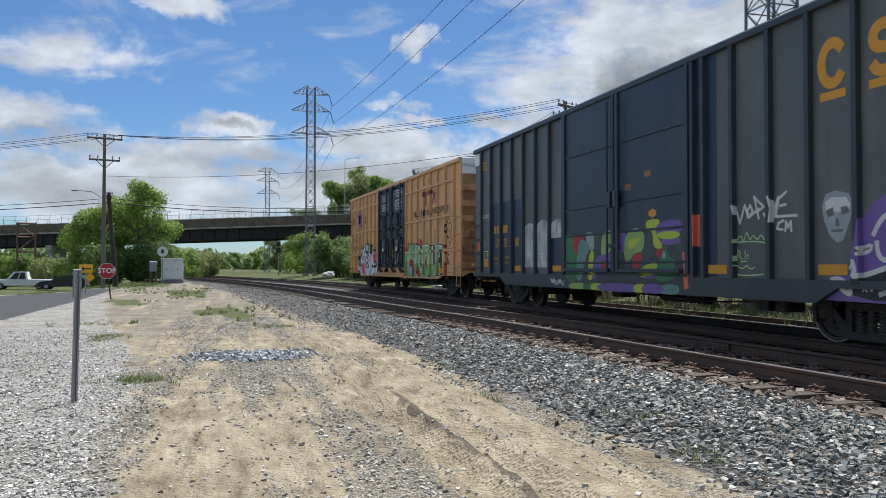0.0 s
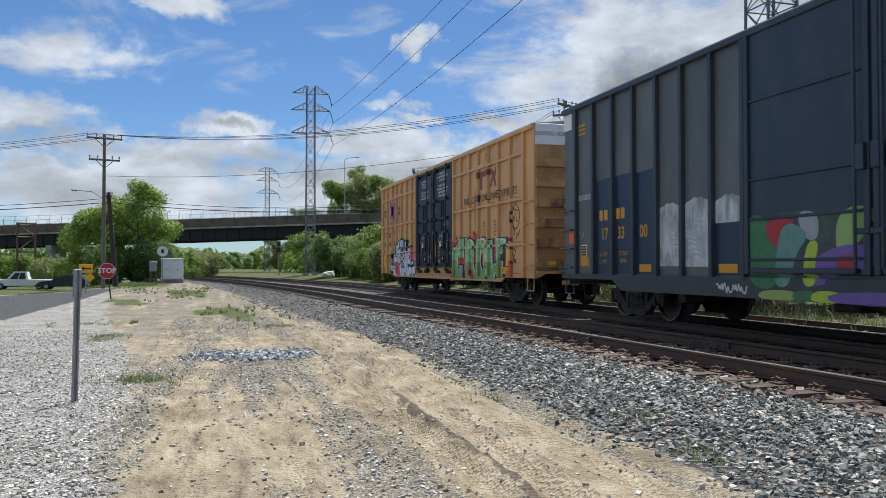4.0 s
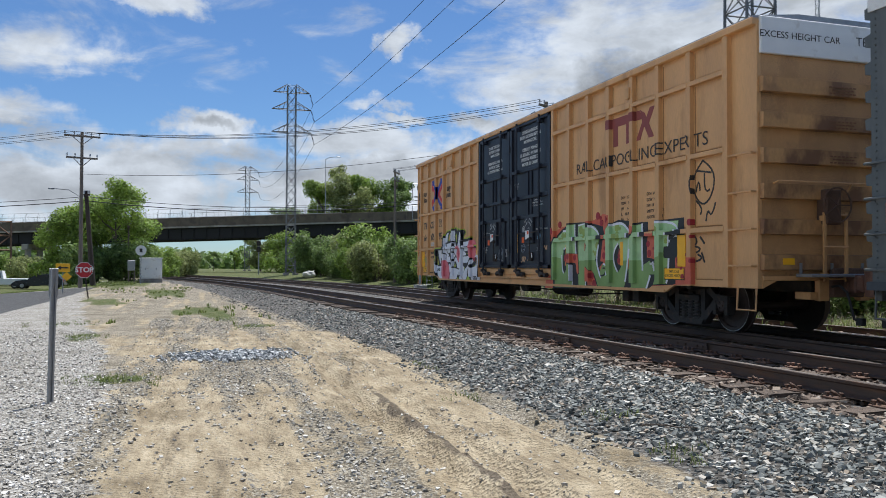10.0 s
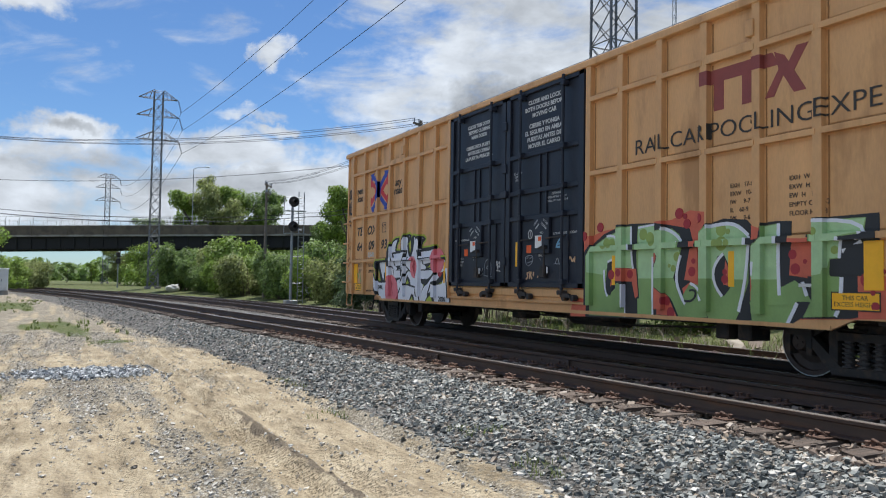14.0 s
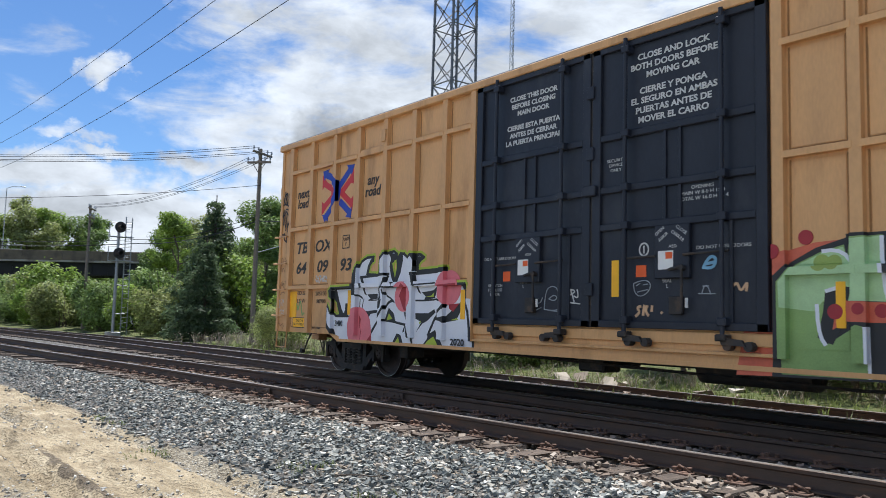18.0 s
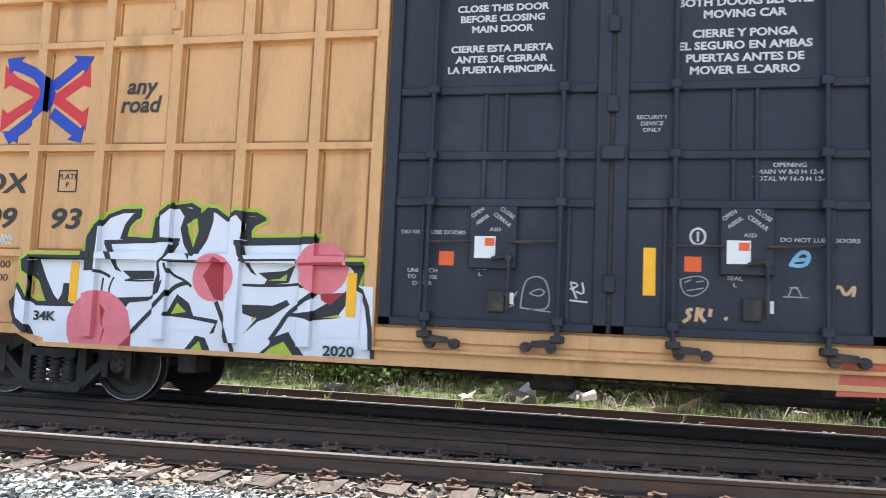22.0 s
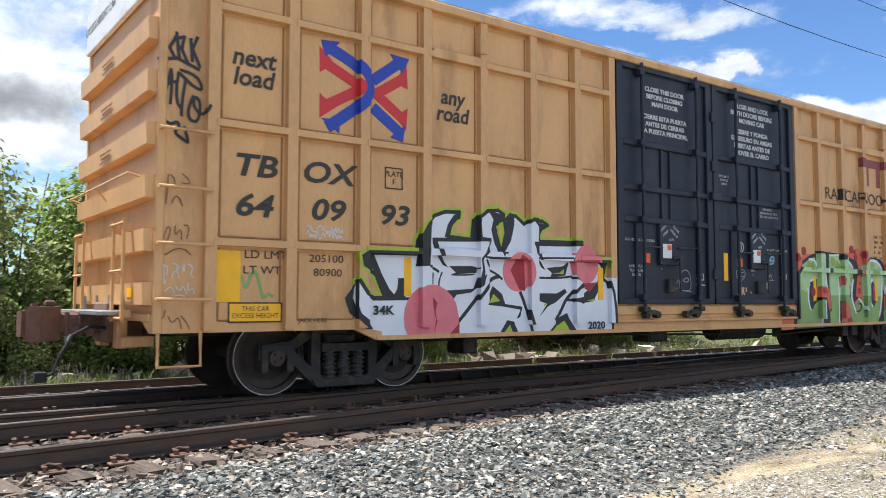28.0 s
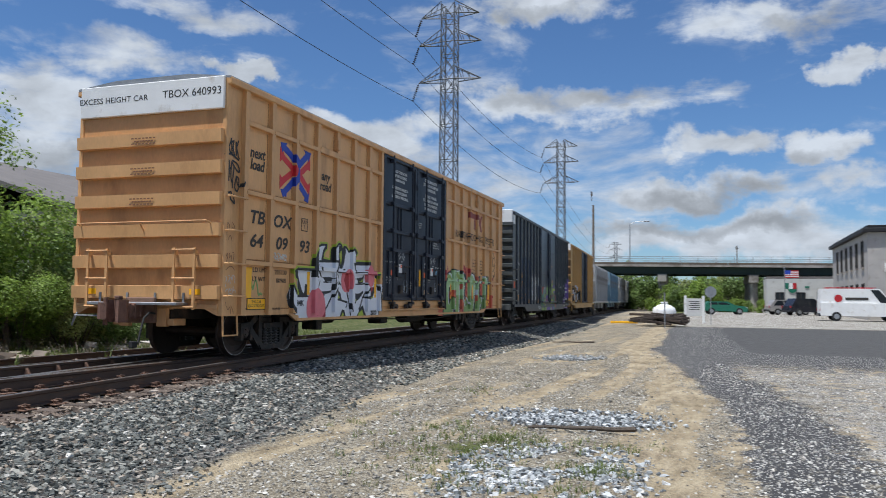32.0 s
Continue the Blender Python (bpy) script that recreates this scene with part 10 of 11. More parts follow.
# ---- trees, bushes, brush ----
def leaf_mesh(name, clumps, count, size, material, seed, droop=0.0, thin=1.0):
    """A crown of many small leaf blades, gathered round the surfaces of rough clumps."""
    rng = np.random.default_rng(seed)
    c = np.array([k[:3] for k in clumps], float)
    r = np.array([k[3:6] for k in clumps], float)
    w = (r.prod(1)) ** 0.66
    pick = rng.choice(len(clumps), count, p=w / w.sum())
    d = rng.normal(size=(count, 3))
    d /= np.linalg.norm(d, axis=1)[:, None]
    rad = 1 - np.abs(rng.normal(0, 0.22, count)) + rng.normal(0, 0.07, count)
    p = c[pick] + r[pick] * d * rad[:, None]
    p += rng.normal(0, 0.12, (count, 3)) * r[pick] * 0.5
    # blades face mostly outwards and up
    n = d + rng.normal(0, 0.55, (count, 3)) + np.array([0, 0, 0.45])
    n /= np.linalg.norm(n, axis=1)[:, None]
    t = np.cross(n, rng.normal(size=(count, 3)))
    t /= np.linalg.norm(t, axis=1)[:, None]
    b = np.cross(n, t)
    s = size * rng.uniform(0.55, 1.35, count)
    t, b = t * s[:, None], b * (s * 0.62 * thin)[:, None]
    bendv = n * (s * 0.22)[:, None]
    q = np.stack([p - t, p - b * 0.9 + bendv, p + t, p + b * 0.9 + bendv], 1)
    me = bpy.data.meshes.new(name)
    me.vertices.add(4 * count)
    me.vertices.foreach_set("co", q.reshape(-1))
    me.loops.add(4 * count)
    me.loops.foreach_set("vertex_index", np.arange(4 * count, dtype=np.int32))
    me.polygons.add(count)
    me.polygons.foreach_set("loop_start", np.arange(0, 4 * count, 4, dtype=np.int32))
    me.update(calc_edges=True)
    me.materials.append(M[material])
    return me


def tree_meshes(seed, h, spread, count, size, material, low=0.25, top_heavy=1.0, gap=0.0):
    """Trunk with limbs, and the crown's leaves, for one kind of tree of height h."""
    r = random.Random(seed)
    s = Shape()
    pts = [Vector((0, 0, -0.3))]
    for k in range(5):
        pts.append(pts[-1] + Vector((r.uniform(-1, 1) * 0.05 * h * 0.3, r.uniform(-1, 1) * 0.05 * h * 0.3, 0.14 * h)))
    rad = 0.018 * h + 0.05
    for k, (a, b) in enumerate(zip(pts, pts[1:])):
        s.tube(a, b, rad * (1 - 0.16 * k), rad * (1 - 0.16 * (k + 1)), 8)
    clumps = []
    limbs = 11
    for k in range(limbs):
        z = low + (0.95 - low) * (k + r.random()) / limbs
        base = pts[min(5, int(z * 6))]
        ang = r.uniform(0, 6.28)
        prof = math.sin(math.pi * min(1, (z - low * 0.4) / (1.02 - low * 0.4)) ** top_heavy) ** 0.7
        out = spread * prof * r.uniform(0.45, 0.95)
        tip = Vector((base.x + out * math.cos(ang), base.y + out * math.sin(ang), h * z * r.uniform(0.95, 1.05)))
        mid = base.lerp(tip, 0.5) + Vector((0, 0, -0.03 * h))
        s.tube(base, mid, rad * 0.4, rad * 0.28, 6).tube(mid, tip, rad * 0.28, rad * 0.08, 6)
        cr = spread * r.uniform(0.28, 0.45)
        clumps.append((tip.x, tip.y, tip.z, cr, cr, cr * r.uniform(0.6, 0.9)))
        for _ in range(2):
            o = Vector((r.uniform(-1, 1), r.uniform(-1, 1), r.uniform(-0.5, 0.8))) * cr
            clumps.append((tip.x + o.x, tip.y + o.y, tip.z + o.z, cr * 0.55, cr * 0.55, cr * 0.45))
    clumps.append((pts[-1].x, pts[-1].y, h * 0.86, spread * 0.35, spread * 0.35, h * 0.12))
    return s.mesh("trunk", "bark"), leaf_mesh("crown", clumps, count, size, material, seed)


def pine_meshes(seed, h, spread, count):
    r = random.Random(seed)
    s = Shape().tube((0, 0, -0.3), (0, 0, h), 0.02 * h + 0.05, 0.02, 8)
    clumps = []
    for k in range(16):
        z = 0.08 + 0.9 * k / 16
        for j in range(5):
            a = 6.28 * j / 5 + r.uniform(-0.5, 0.5)
            out = spread * (1 - z) ** 0.8 * r.uniform(0.5, 1.0)
            tip = Vector((out * math.cos(a), out * math.sin(a), z * h - 0.1 * out))
            s.tube((0, 0, z * h), tip, 0.03, 0.01, 4)
            clumps.append((tip.x * 0.75, tip.y * 0.75, tip.z, out * 0.42 + 0.12, out * 0.42 + 0.12, 0.16 + 0.1 * out))
    return s.mesh("trunk", "bark"), leaf_mesh("crown", clumps, count, 0.16, "leaf_pine", seed, thin=0.4)


def bush_mesh(seed, w, h, count, size, material):
    r = random.Random(seed)
    clumps = [(r.uniform(-0.7, 0.7) * w, r.uniform(-0.6, 0.6) * w, h * r.uniform(0.15, 0.75), w * r.uniform(0.25, 0.45), w * r.uniform(0.25, 0.45), h * r.uniform(0.2, 0.32)) for _ in range(12)]
    return leaf_mesh("crown", clumps, count, size, material, seed)


def bush_stems(seed, w, h):
    r = random.Random(seed)
    s = Shape()
    for _ in range(14):
        a = r.uniform(0, 6.28)
        s.tube((0.15 * w * math.cos(a), 0.15 * w * math.sin(a), -0.2), (0.75 * w * math.cos(a) * r.random(), 0.75 * w * math.sin(a) * r.random(), h * r.uniform(0.4, 0.9)), 0.03, 0.008, 5)
    return s.mesh("stem", "bark")


def plant(name, label, cat, meshes, x, y, turn=0.0, size=1.0, group="", z=None):
    t = thing(name, label, cat, Matrix.Translation((x, y, ground_z(x, y) if z is None else z)) @ Matrix.Rotation(turn, 4, "Z") @ Matrix.Diagonal((size, size, size, 1)), group)
    part("trunk" if cat == "tree" else "stem", meshes[0], None, t)
    part("crown" if cat == "tree" else "foliage", meshes[1], None, t)
    return t


def plant_all():
    r = random.Random(12)
    maple = tree_meshes(1, 9.5, 4.6, 20000, 0.145, "leaf", 0.12)
    tall = [tree_meshes(20 + k, 12.0, 3.8, 15000, 0.145, m, 0.18) for k, m in enumerate(("leaf", "leaf_grey", "leaf_dark"))]
    thin = tree_meshes(31, 13.0, 3.2, 9000, 0.15, "leaf", 0.25)
    dense = tree_meshes(33, 10.2, 2.7, 22000, 0.095, "leaf", 0.22)
    sparse = tree_meshes(36, 8.3, 2.6, 2600, 0.08, "leaf", 0.3)
    bushes = [(bush_stems(40 + k, 2.2, 3.2), bush_mesh(40 + k, 2.2, 3.4, 7500, 0.1, m)) for k, m in enumerate(("leaf", "leaf_dark", "leaf_grey"))]
    fine_bushes = [(bush_stems(70 + k, 2.2, 3.2), bush_mesh(70 + k, 2.2, 3.4, 17000, 0.056, m)) for k, m in enumerate(("leaf", "leaf_dark", "leaf_grey"))]
    pine = pine_meshes(50, 6.5, 2.4, 9000)
    plant("leafy_tree", "bright green leafy tree with dark ivy below, beside a pole", "tree", maple, -6.2, 76, 0.4, 0.88)
    plant("leafy_tree", "bright green leafy tree beside a pole", "tree", maple, -9.6, 79, 2.4, 0.78)
    for x, y, k, s in ((-5.2, 74, 1, 1.15), (-8.0, 73.5, 1, 1.2), (-2.6, 92, 0, 1.0), (-1.2, 101, 2, 1.1)):
        plant("bush", "dense green bush under a tree", "bush", bushes[k], x, y, r.uniform(0, 6), s, "bushes beside the road")
    for k in range(9):
        x, y = -12 - 3.6 * k + r.uniform(-1, 1), 106 + r.uniform(-3, 4) + 1.0 * k
        plant("bush", "low rounded green bush beyond the road", "bush", bushes[k % 3], x, y, r.uniform(0, 6), r.uniform(0.9, 1.3), "bushes beyond the road", -0.9)
    for k in range(6):
        plant("leafy_tree", "leafy tree beyond the road", "tree", tall[k % 3], -34 - 7 * k, 104 + 4 * k, r.uniform(0, 6), r.uniform(0.5, 0.65), "trees beyond the road", -0.9)
    # behind the tracks, towards the highway bridge
    for k in range(15):
        y = 120 - 4.6 * k + r.uniform(-1, 1)
        x = (20.5 if y < 55 else third_track(y) + 6.5) + r.uniform(-1, 1.5)
        if y > 60 and 0.05 < x / y < 0.15:
            continue
        plant("bush", "dense green bush behind the tracks", "bush", bushes[(k * 2 + k // 3) % 3], x, y, r.uniform(0, 6), r.uniform(0.85, 1.3), "bushes behind the tracks")
    for k in range(26):
        y = 118 - 3.6 * k + r.uniform(-2, 2)
        x = 31 + 13 * r.random() + (6 if k % 2 else 0)
        plant("leafy_tree", "young leafy tree in a row behind the tracks", "tree", tall[(k * 5 + k // 2) % 3], x, y, r.uniform(0, 6), r.uniform(0.9, 1.2), "trees behind the tracks")
    for k in range(20):
        x = -8 + 6.0 * k + r.uniform(-2, 2)
        y = 186 - 0.36 * x + r.uniform(0, 16) + (20 if x < 14 else 0)
        plant("leafy_tree", "tall leafy tree behind the highway bridge", "tree", tall[k % 3], x, y, r.uniform(0, 6), (1.25 if 18 < x < 46 else 0.85) * r.uniform(0.9, 1.1) * (0.5 if x < 14 else 1), "trees behind the bridge")
    for x, y, k, size in ((29.5, 183, 0, 1.75), (34.5, 181, 1, 1.9), (39.5, 180, 0, 1.85), (45.0, 178, 2, 1.8)):
        plant("leafy_tree", "tall bright leafy tree above the highway bridge", "tree", tall[k], x, y, r.uniform(0, 6), size, "trees behind the bridge")
    plant("pine_tree", "dark green pine tree behind the tracks", "tree", pine, 18.6, 46.5, 0.3, 0.95)
    plant("pine_tree", "tall grey-green pine tree behind the tracks", "tree", pine, 21.5, 52.5, 1.3, 1.45)
    for x, y, k, s in ((18.6, 31.5, 0, 0.95), (18.2, 28, 0, 1.0), (17.8, 35, 2, 0.7), (19.5, 25, 0, 1.1), (20.5, 20, 1, 1.2)):
        plant("bush", "bright green bush close behind the rails", "bush", fine_bushes[k], x, y, r.uniform(0, 6), s, "bushes behind the tracks")
    for k in range(12):
        y = 52 + 5.5 * k
        x = third_track(y) + 9.5 + r.uniform(-1, 2)
        if 0.05 < x / y < 0.15:
            continue
        plant("bush", "low green bush on the bank behind the far track", "bush", bushes[(k * 5) % 3], x, y, r.uniform(0, 6), r.uniform(1.2, 1.7), "bushes behind the tracks")
    # behind the train abreast of the camera and past it
    for k in range(11):
        y = -2.5 - 2.1 * k + r.uniform(-0.6, 0.6)
        plant("bush", "low tangled bush in front of taller ones", "bush", fine_bushes[(2, 1, 2, 0)[k % 4]], 19.0 + r.uniform(-0.3, 0.5), y, r.uniform(0, 6), r.uniform(0.55, 0.8), "bushes behind the train")
    for k in range(15):
        y = 14 - 2.6 * k + r.uniform(-0.8, 0.8)
        plant("bush", "tangled green bush behind the third track", "bush", fine_bushes[(0, 1, 2, 1)[k % 4]], 20.4 + r.uniform(-0.6, 1.4), y, r.uniform(0, 6), r.uniform(1.1, 1.55), "bushes behind the train")
    plant("vine_covered_tree", "tree wrapped in dense green vines", "tree", tree_meshes(61, 6.4, 2.3, 30000, 0.07, "leaf", 0.05), 20.2, -8.6, 0.3, 0.78)
    plant("leafy_tree", "tall slender leafy tree behind the bushes", "tree", thin, 33, -19, 0.9, 0.95)
    plant("leafy_tree", "tall leafy tree with open branches", "tree", dense, 24.6, -17.0, 2.2, 1.0)
    plant("leafy_tree", "thin young tree with sparse leaves behind the bushes", "tree", sparse, 24.0, -18.9, 0.6, 1.0)
    for k in range(14):
        y = -32 - 7 * k
        plant("bush", "green bush along the far side of the track", "bush", bushes[k % 3], 24 + 0.066 * (-y - 30) + r.uniform(0, 2), y, r.uniform(0, 6), r.uniform(0.9, 1.3), "bushes along the track")
    for k in range(10):
        plant("leafy_tree", "leafy tree near the road bridge", "tree", tall[k % 3], 24 - 6 * k + r.uniform(-2, 2), -155 - r.uniform(0, 25), r.uniform(0, 6), r.uniform(0.55, 0.8), "trees near the road bridge")
    for k in range(9):
        plant("bush", "green hedge bush beneath the road bridge", "bush", bushes[k % 2], 7.5 - 1.5 * k + r.uniform(-0.6, 0.6), -108 - r.uniform(0, 4), r.uniform(0, 6), r.uniform(1.0, 1.3) if k < 5 else 0.5, "bushes under the road bridge")
    for k in range(16):
        plant("bush", "dark green bush in the shade behind the road bridge", "bush", bushes[(1, 2)[k % 2]], 30 - 4.6 * k + r.uniform(-1, 1), -131 - r.uniform(0, 6), r.uniform(0, 6), r.uniform(1.6, 2.1), "bushes behind the road bridge")
    for k in range(12):
        plant("bush", "tall green bush beside the highway bridge", "bush", bushes[k % 3], 17 + 3.0 * k + r.uniform(-1, 1), 140 - 1.3 * k + r.uniform(-4, 4), r.uniform(0, 6), r.uniform(1.5, 2.2), "bushes beside the bridge")
    # far woods close the view
    rng = np.random.default_rng(7)
    clumps = []
    for k in range(420):
        a = 2 * math.pi * k / 420 + rng.uniform(-0.01, 0.01)
        d = rng.uniform(300, 430)
        hh = rng.uniform(10, 17) * (0.6 if abs(math.cos(a)) < 0.3 else 1)
        clumps.append((d * math.cos(a), d * math.sin(a), hh * 0.5, 9, 9, hh * 0.55))
    me = leaf_mesh("far_woods", clumps, 110000, 1.6, "leaf_dark", 3)
    tagged(new("far_woods", me), "distant green wooded horizon", "woods", kind="stuff")


plant_all()


def blades(name, label, pts, material, seed, h=(0.06, 0.2), w=0.008, lean=0.5, many=9, curl=0.0):
    """Tufts of thin blades or stalks."""
    r = random.Random(seed)
    s = Shape()
    for x, y, z in pts:
        for _ in range(many):
            a, l, k = r.uniform(0, 6.28), r.uniform(*h), r.uniform(0.1, lean)
            bx, by = x + r.uniform(-0.07, 0.07), y + r.uniform(-0.07, 0.07)
            dx, dy = math.cos(a) * k * l, math.sin(a) * k * l
            px, py = -math.sin(a) * w, math.cos(a) * w
            s.v += [(bx - px, by - py, z - 0.01), (bx + px, by + py, z - 0.01), (bx + dx * 0.5 + px * 0.7, by + dy * 0.5 + py * 0.7, z + l * 0.62), (bx + dx * 0.5 - px * 0.7, by + dy * 0.5 - py * 0.7, z + l * 0.62), (bx + dx * 1.3, by + dy * 1.3, z + l * (1 - curl))]
            n = len(s.v) - 5
            s.f += [(n, n + 1, n + 2, n + 3), (n + 3, n + 2, n + 4)]
            s.k += [0, 0]
    return one(name, s, material, label, "plants", kind="stuff")


def ground_plants():
    spots = [(-0.95, 12.3, 0.3, 40), (-2.2, 19.6, 0.25, 14), (1.6, 21.5, 0.4, 16), (3.35, 9.4, 0.25, 6), (4.2, 7.4, 0.2, 7), (3.5, 12.5, 0.3, 5), (1.25, -7.7, 0.16, 34), (2.4, -9.0, 0.22, 44), (2.9, -8.6, 0.45, 46), (2.5, -7.4, 0.5, 40), (1.4, -8.7, 0.3, 20), (1.2, -6.6, 0.3, 16), (3.4, -9.6, 0.4, 24), (4.1, -13.5, 0.5, 14), (4.4, -9.5, 0.5, 8), (-3.2, 24, 0.6, 30), (3.95, 5.9, 0.12, 9)]
    r = random.Random(3)
    p = []
    for x, y, s, n in spots:
        for _ in range(n):
            a, b = x + r.gauss(0, s), y + r.gauss(0, s)
            p.append((a, b, ground_z(a, b)))
    blades("weeds", "sparse green weeds growing in the dirt", p, "weed", 5, (0.03, 0.09), 0.005, 1.3)
    p = [(x, y, z) for x, y, z in scatter(500, -8, 0.5, 48, 62, lambda x, y: 0.5 if lot_edge(y) < x < side_track(y) - 3 and noise.noise((x * 0.4, y * 0.2, 1)) > 0.05 else 0, 31)]
    p += scatter(1400, -13, -4, 62, 72, lambda x, y: 0.7, 32)
    p += scatter(1500, -3, 4, 22, 60, lambda x, y: 0.16 if lot_edge(y) < x < side_track(y) - 3.2 and noise.noise((x * 0.35, y * 0.12, 21.0)) > 0.08 else 0, 39)
    blades("grass", "patchy green grass beyond the gravel lot", p, "weed", 6, (0.05, 0.16), 0.02, 1.0, 6)
    p = scatter(1700, 15.6, 19.5, -34, 40, lambda x, y: 0.8 if x > X3 + bend(y) + 1.4 else 0, 33) + scatter(220, 12.4, 16.0, -25, 40, lambda x, y: 0.5, 34)
    blades("weeds", "green and yellow weeds along the far track", p, "weed", 7, (0.06, 0.3), 0.012, 0.8, 7)
    p = scatter(620, 16.6, 19.8, -26, 22, lambda x, y: 1.0 if noise.noise((x * 0.5, y * 0.25, 5)) > -0.15 else 0.15, 35)
    blades("dry_brush", "pale dry brush and dead stalks behind the far track", p, "twig", 8, (0.15, 0.6), 0.006, 1.4, 8, 0.25)
    p = scatter(300, 16.6, 20, 22, 46, lambda x, y: 0.6, 36)
    blades("dry_brush", "pale dry stalks by the far track", p, "twig", 9, (0.3, 0.9), 0.01, 0.9, 8, 0.2)
    rng = np.random.default_rng(6)
    q = scatter(60, 15.9, 18.5, -26, 20, lambda x, y: 1, 37)
    stones("rocks", q, rng.uniform(0.08, 0.3, len(q)), "earth_stones", "tan boulders and rubble along the far track", 12)


ground_plants()

# ---- vehicles ----
def vehicle(name, label, cat, at, length, width, height, paint, kind, group=""):
    """A parked car with cabin, glass, wheels and lights; it heads along its own +x."""
    t = thing(name, label, cat, at, group)
    L, W, H = length, width, height
    if kind == "pickup":
        low = [(-L / 2, 0.45), (-L / 2, 1.05), (-L * 0.13, 1.08), (L * 0.2, 1.1), (L * 0.46, 1.05), (L / 2, 0.85), (L / 2, 0.4)]
        cab = [(-L * 0.13, 1.06), (-L * 0.10, H), (L * 0.11, H), (L * 0.22, 1.08)]
    elif kind == "van":
        low = [(-L / 2, 0.4), (-L / 2, H * 0.55), (L * 0.3, H * 0.55), (L * 0.46, 1.15), (L / 2, 0.85), (L / 2, 0.35)]
        cab = [(-L / 2, H * 0.54), (-L / 2 + 0.1, H), (L * 0.2, H), (L * 0.34, H * 0.54)]
    else:
        low = [(-L / 2, 0.4), (-L / 2 + 0.03, 0.95), (-L * 0.3, 1.0), (L * 0.2, 0.98), (L * 0.45, 0.85), (L / 2, 0.65), (L / 2, 0.3)]
        cab = [(-L * 0.47, 0.96), (-L * 0.36, H), (L * 0.05, H), (L * 0.22, 0.96)]
    m = Matrix(((1, 0, 0, 0), (0, 0, 1, -W / 2), (0, 1, 0, 0), (0, 0, 0, 1)))
    bm = bmesh.new()
    s = Shape().prism(low, W, m).prism(cab, W * 0.86, Matrix.Translation((0, W * 0.07, 0)) @ m)
    part("body", s, paint, t)
    bm.free()
    z0, z1 = min(c[1] for c in cab) + 0.06, H - 0.1
    xa, xb = cab[0][0], cab[-1][0]
    for sy in (-1, 1):
        y = sy * (W * 0.43 + 0.004)
        for a, b in ((0.84, 0.985),) if kind == "van" else ((0.12, 0.45), (0.5, 0.86)):
            lo = [xa + (xb - xa) * a, xa + (xb - xa) * b]
            up = [cab[1][0] + (cab[2][0] - cab[1][0]) * a, cab[1][0] + (cab[2][0] - cab[1][0]) * b]
            part("window", Shape().prism([(lo[0], z0), (lo[1], z0), (up[1], z1), (up[0], z1)], 0.01, Matrix(((1, 0, 0, 0), (0, 0, sy, y), (0, 1, 0, 0), (0, 0, 0, 1)))), "glass", t)
        for x in (-L * 0.31, L * 0.32):
            w = part("wheel", Shape().lathe([(0.0, 0.0), (0.2, 0.0), (0.33, 0.01), (0.35, 0.06), (0.35, 0.18), (0.33, 0.22), (0.0, 0.22)], 20, Matrix.Translation((x, sy * (W / 2 - 0.16), 0.35)) @ Matrix.Rotation(-sy * math.pi / 2, 4, "X")), "tyre", t)
            part("rim", Shape().lathe([(0.0, 0.0), (0.2, 0.0), (0.2, 0.01), (0.0, 0.02)], 16, Matrix.Translation((x, sy * (W / 2 + 0.066), 0.35)) @ Matrix.Rotation(-sy * math.pi / 2, 4, "X")), "galv", w)
        part("headlight", Shape().box(L / 2 - 0.12, L / 2 + 0.01, *sorted((sy * (W / 2 - 0.05), sy * (W / 2 - 0.4))), 0.66, 0.8, 0.02), "white", t)
        part("tail_light", Shape().box(-L / 2 - 0.01, -L / 2 + 0.08, *sorted((sy * (W / 2 - 0.02), sy * (W / 2 - 0.18))), 0.75, 1.0, 0.02), "red", t)
    f = [(cab[-1][0], z0), (cab[-2][0], z1)]
    part("windscreen", Shape().add([(f[0][0] + 0.015, -W * 0.38, f[0][1]), (f[0][0] + 0.015, W * 0.38, f[0][1]), (f[1][0] + 0.015, W * 0.36, f[1][1]), (f[1][0] + 0.015, -W * 0.36, f[1][1])], [(0, 1, 2, 3)]), "glass", t)
    part("bumper", Shape().box(L / 2 - 0.05, L / 2 + 0.08, -W / 2, W / 2, 0.35, 0.58, 0.03).box(-L / 2 - 0.08, -L / 2 + 0.05, -W / 2, W / 2, 0.35, 0.58, 0.03), "car_dark", t)
    return t


vehicle("pickup_truck", "white crew-cab pickup truck parked beyond the road", "pickup truck", pose(-19.6, 95.6, -0.86, 0, 0, 182), 5.9, 2.0, 1.9, "white", "pickup")
vehicle("station_wagon", "dark station wagon parked beyond the road", "car", pose(-14.7, 91.2, -0.8, 0, 0, 178), 4.7, 1.85, 1.5, "car_dark", "car")
van = vehicle("panel_van", "white panel van with a red emblem in a parking lot", "van", pose(-9.8, -69.6, 0.24, 0, 0, 181), 6.0, 2.05, 2.5, "white", "van")
part("emblem", Shape().lathe([(0, 0), (0.29, 0), (0.29, 0.01), (0, 0.012)], 20, pose(-1.7, 0, 1.75) @ Matrix.Translation((0, -0.91, 0)) @ Matrix.Rotation(math.pi / 2, 4, "X")), "red", van)
part("emblem", Shape().lathe([(0, 0), (0.29, 0), (0.29, 0.01), (0, 0.012)], 20, pose(-1.7, 0, 1.75) @ Matrix.Translation((0, 0.885, 0)) @ Matrix.Rotation(-math.pi / 2, 4, "X")), "red", van)
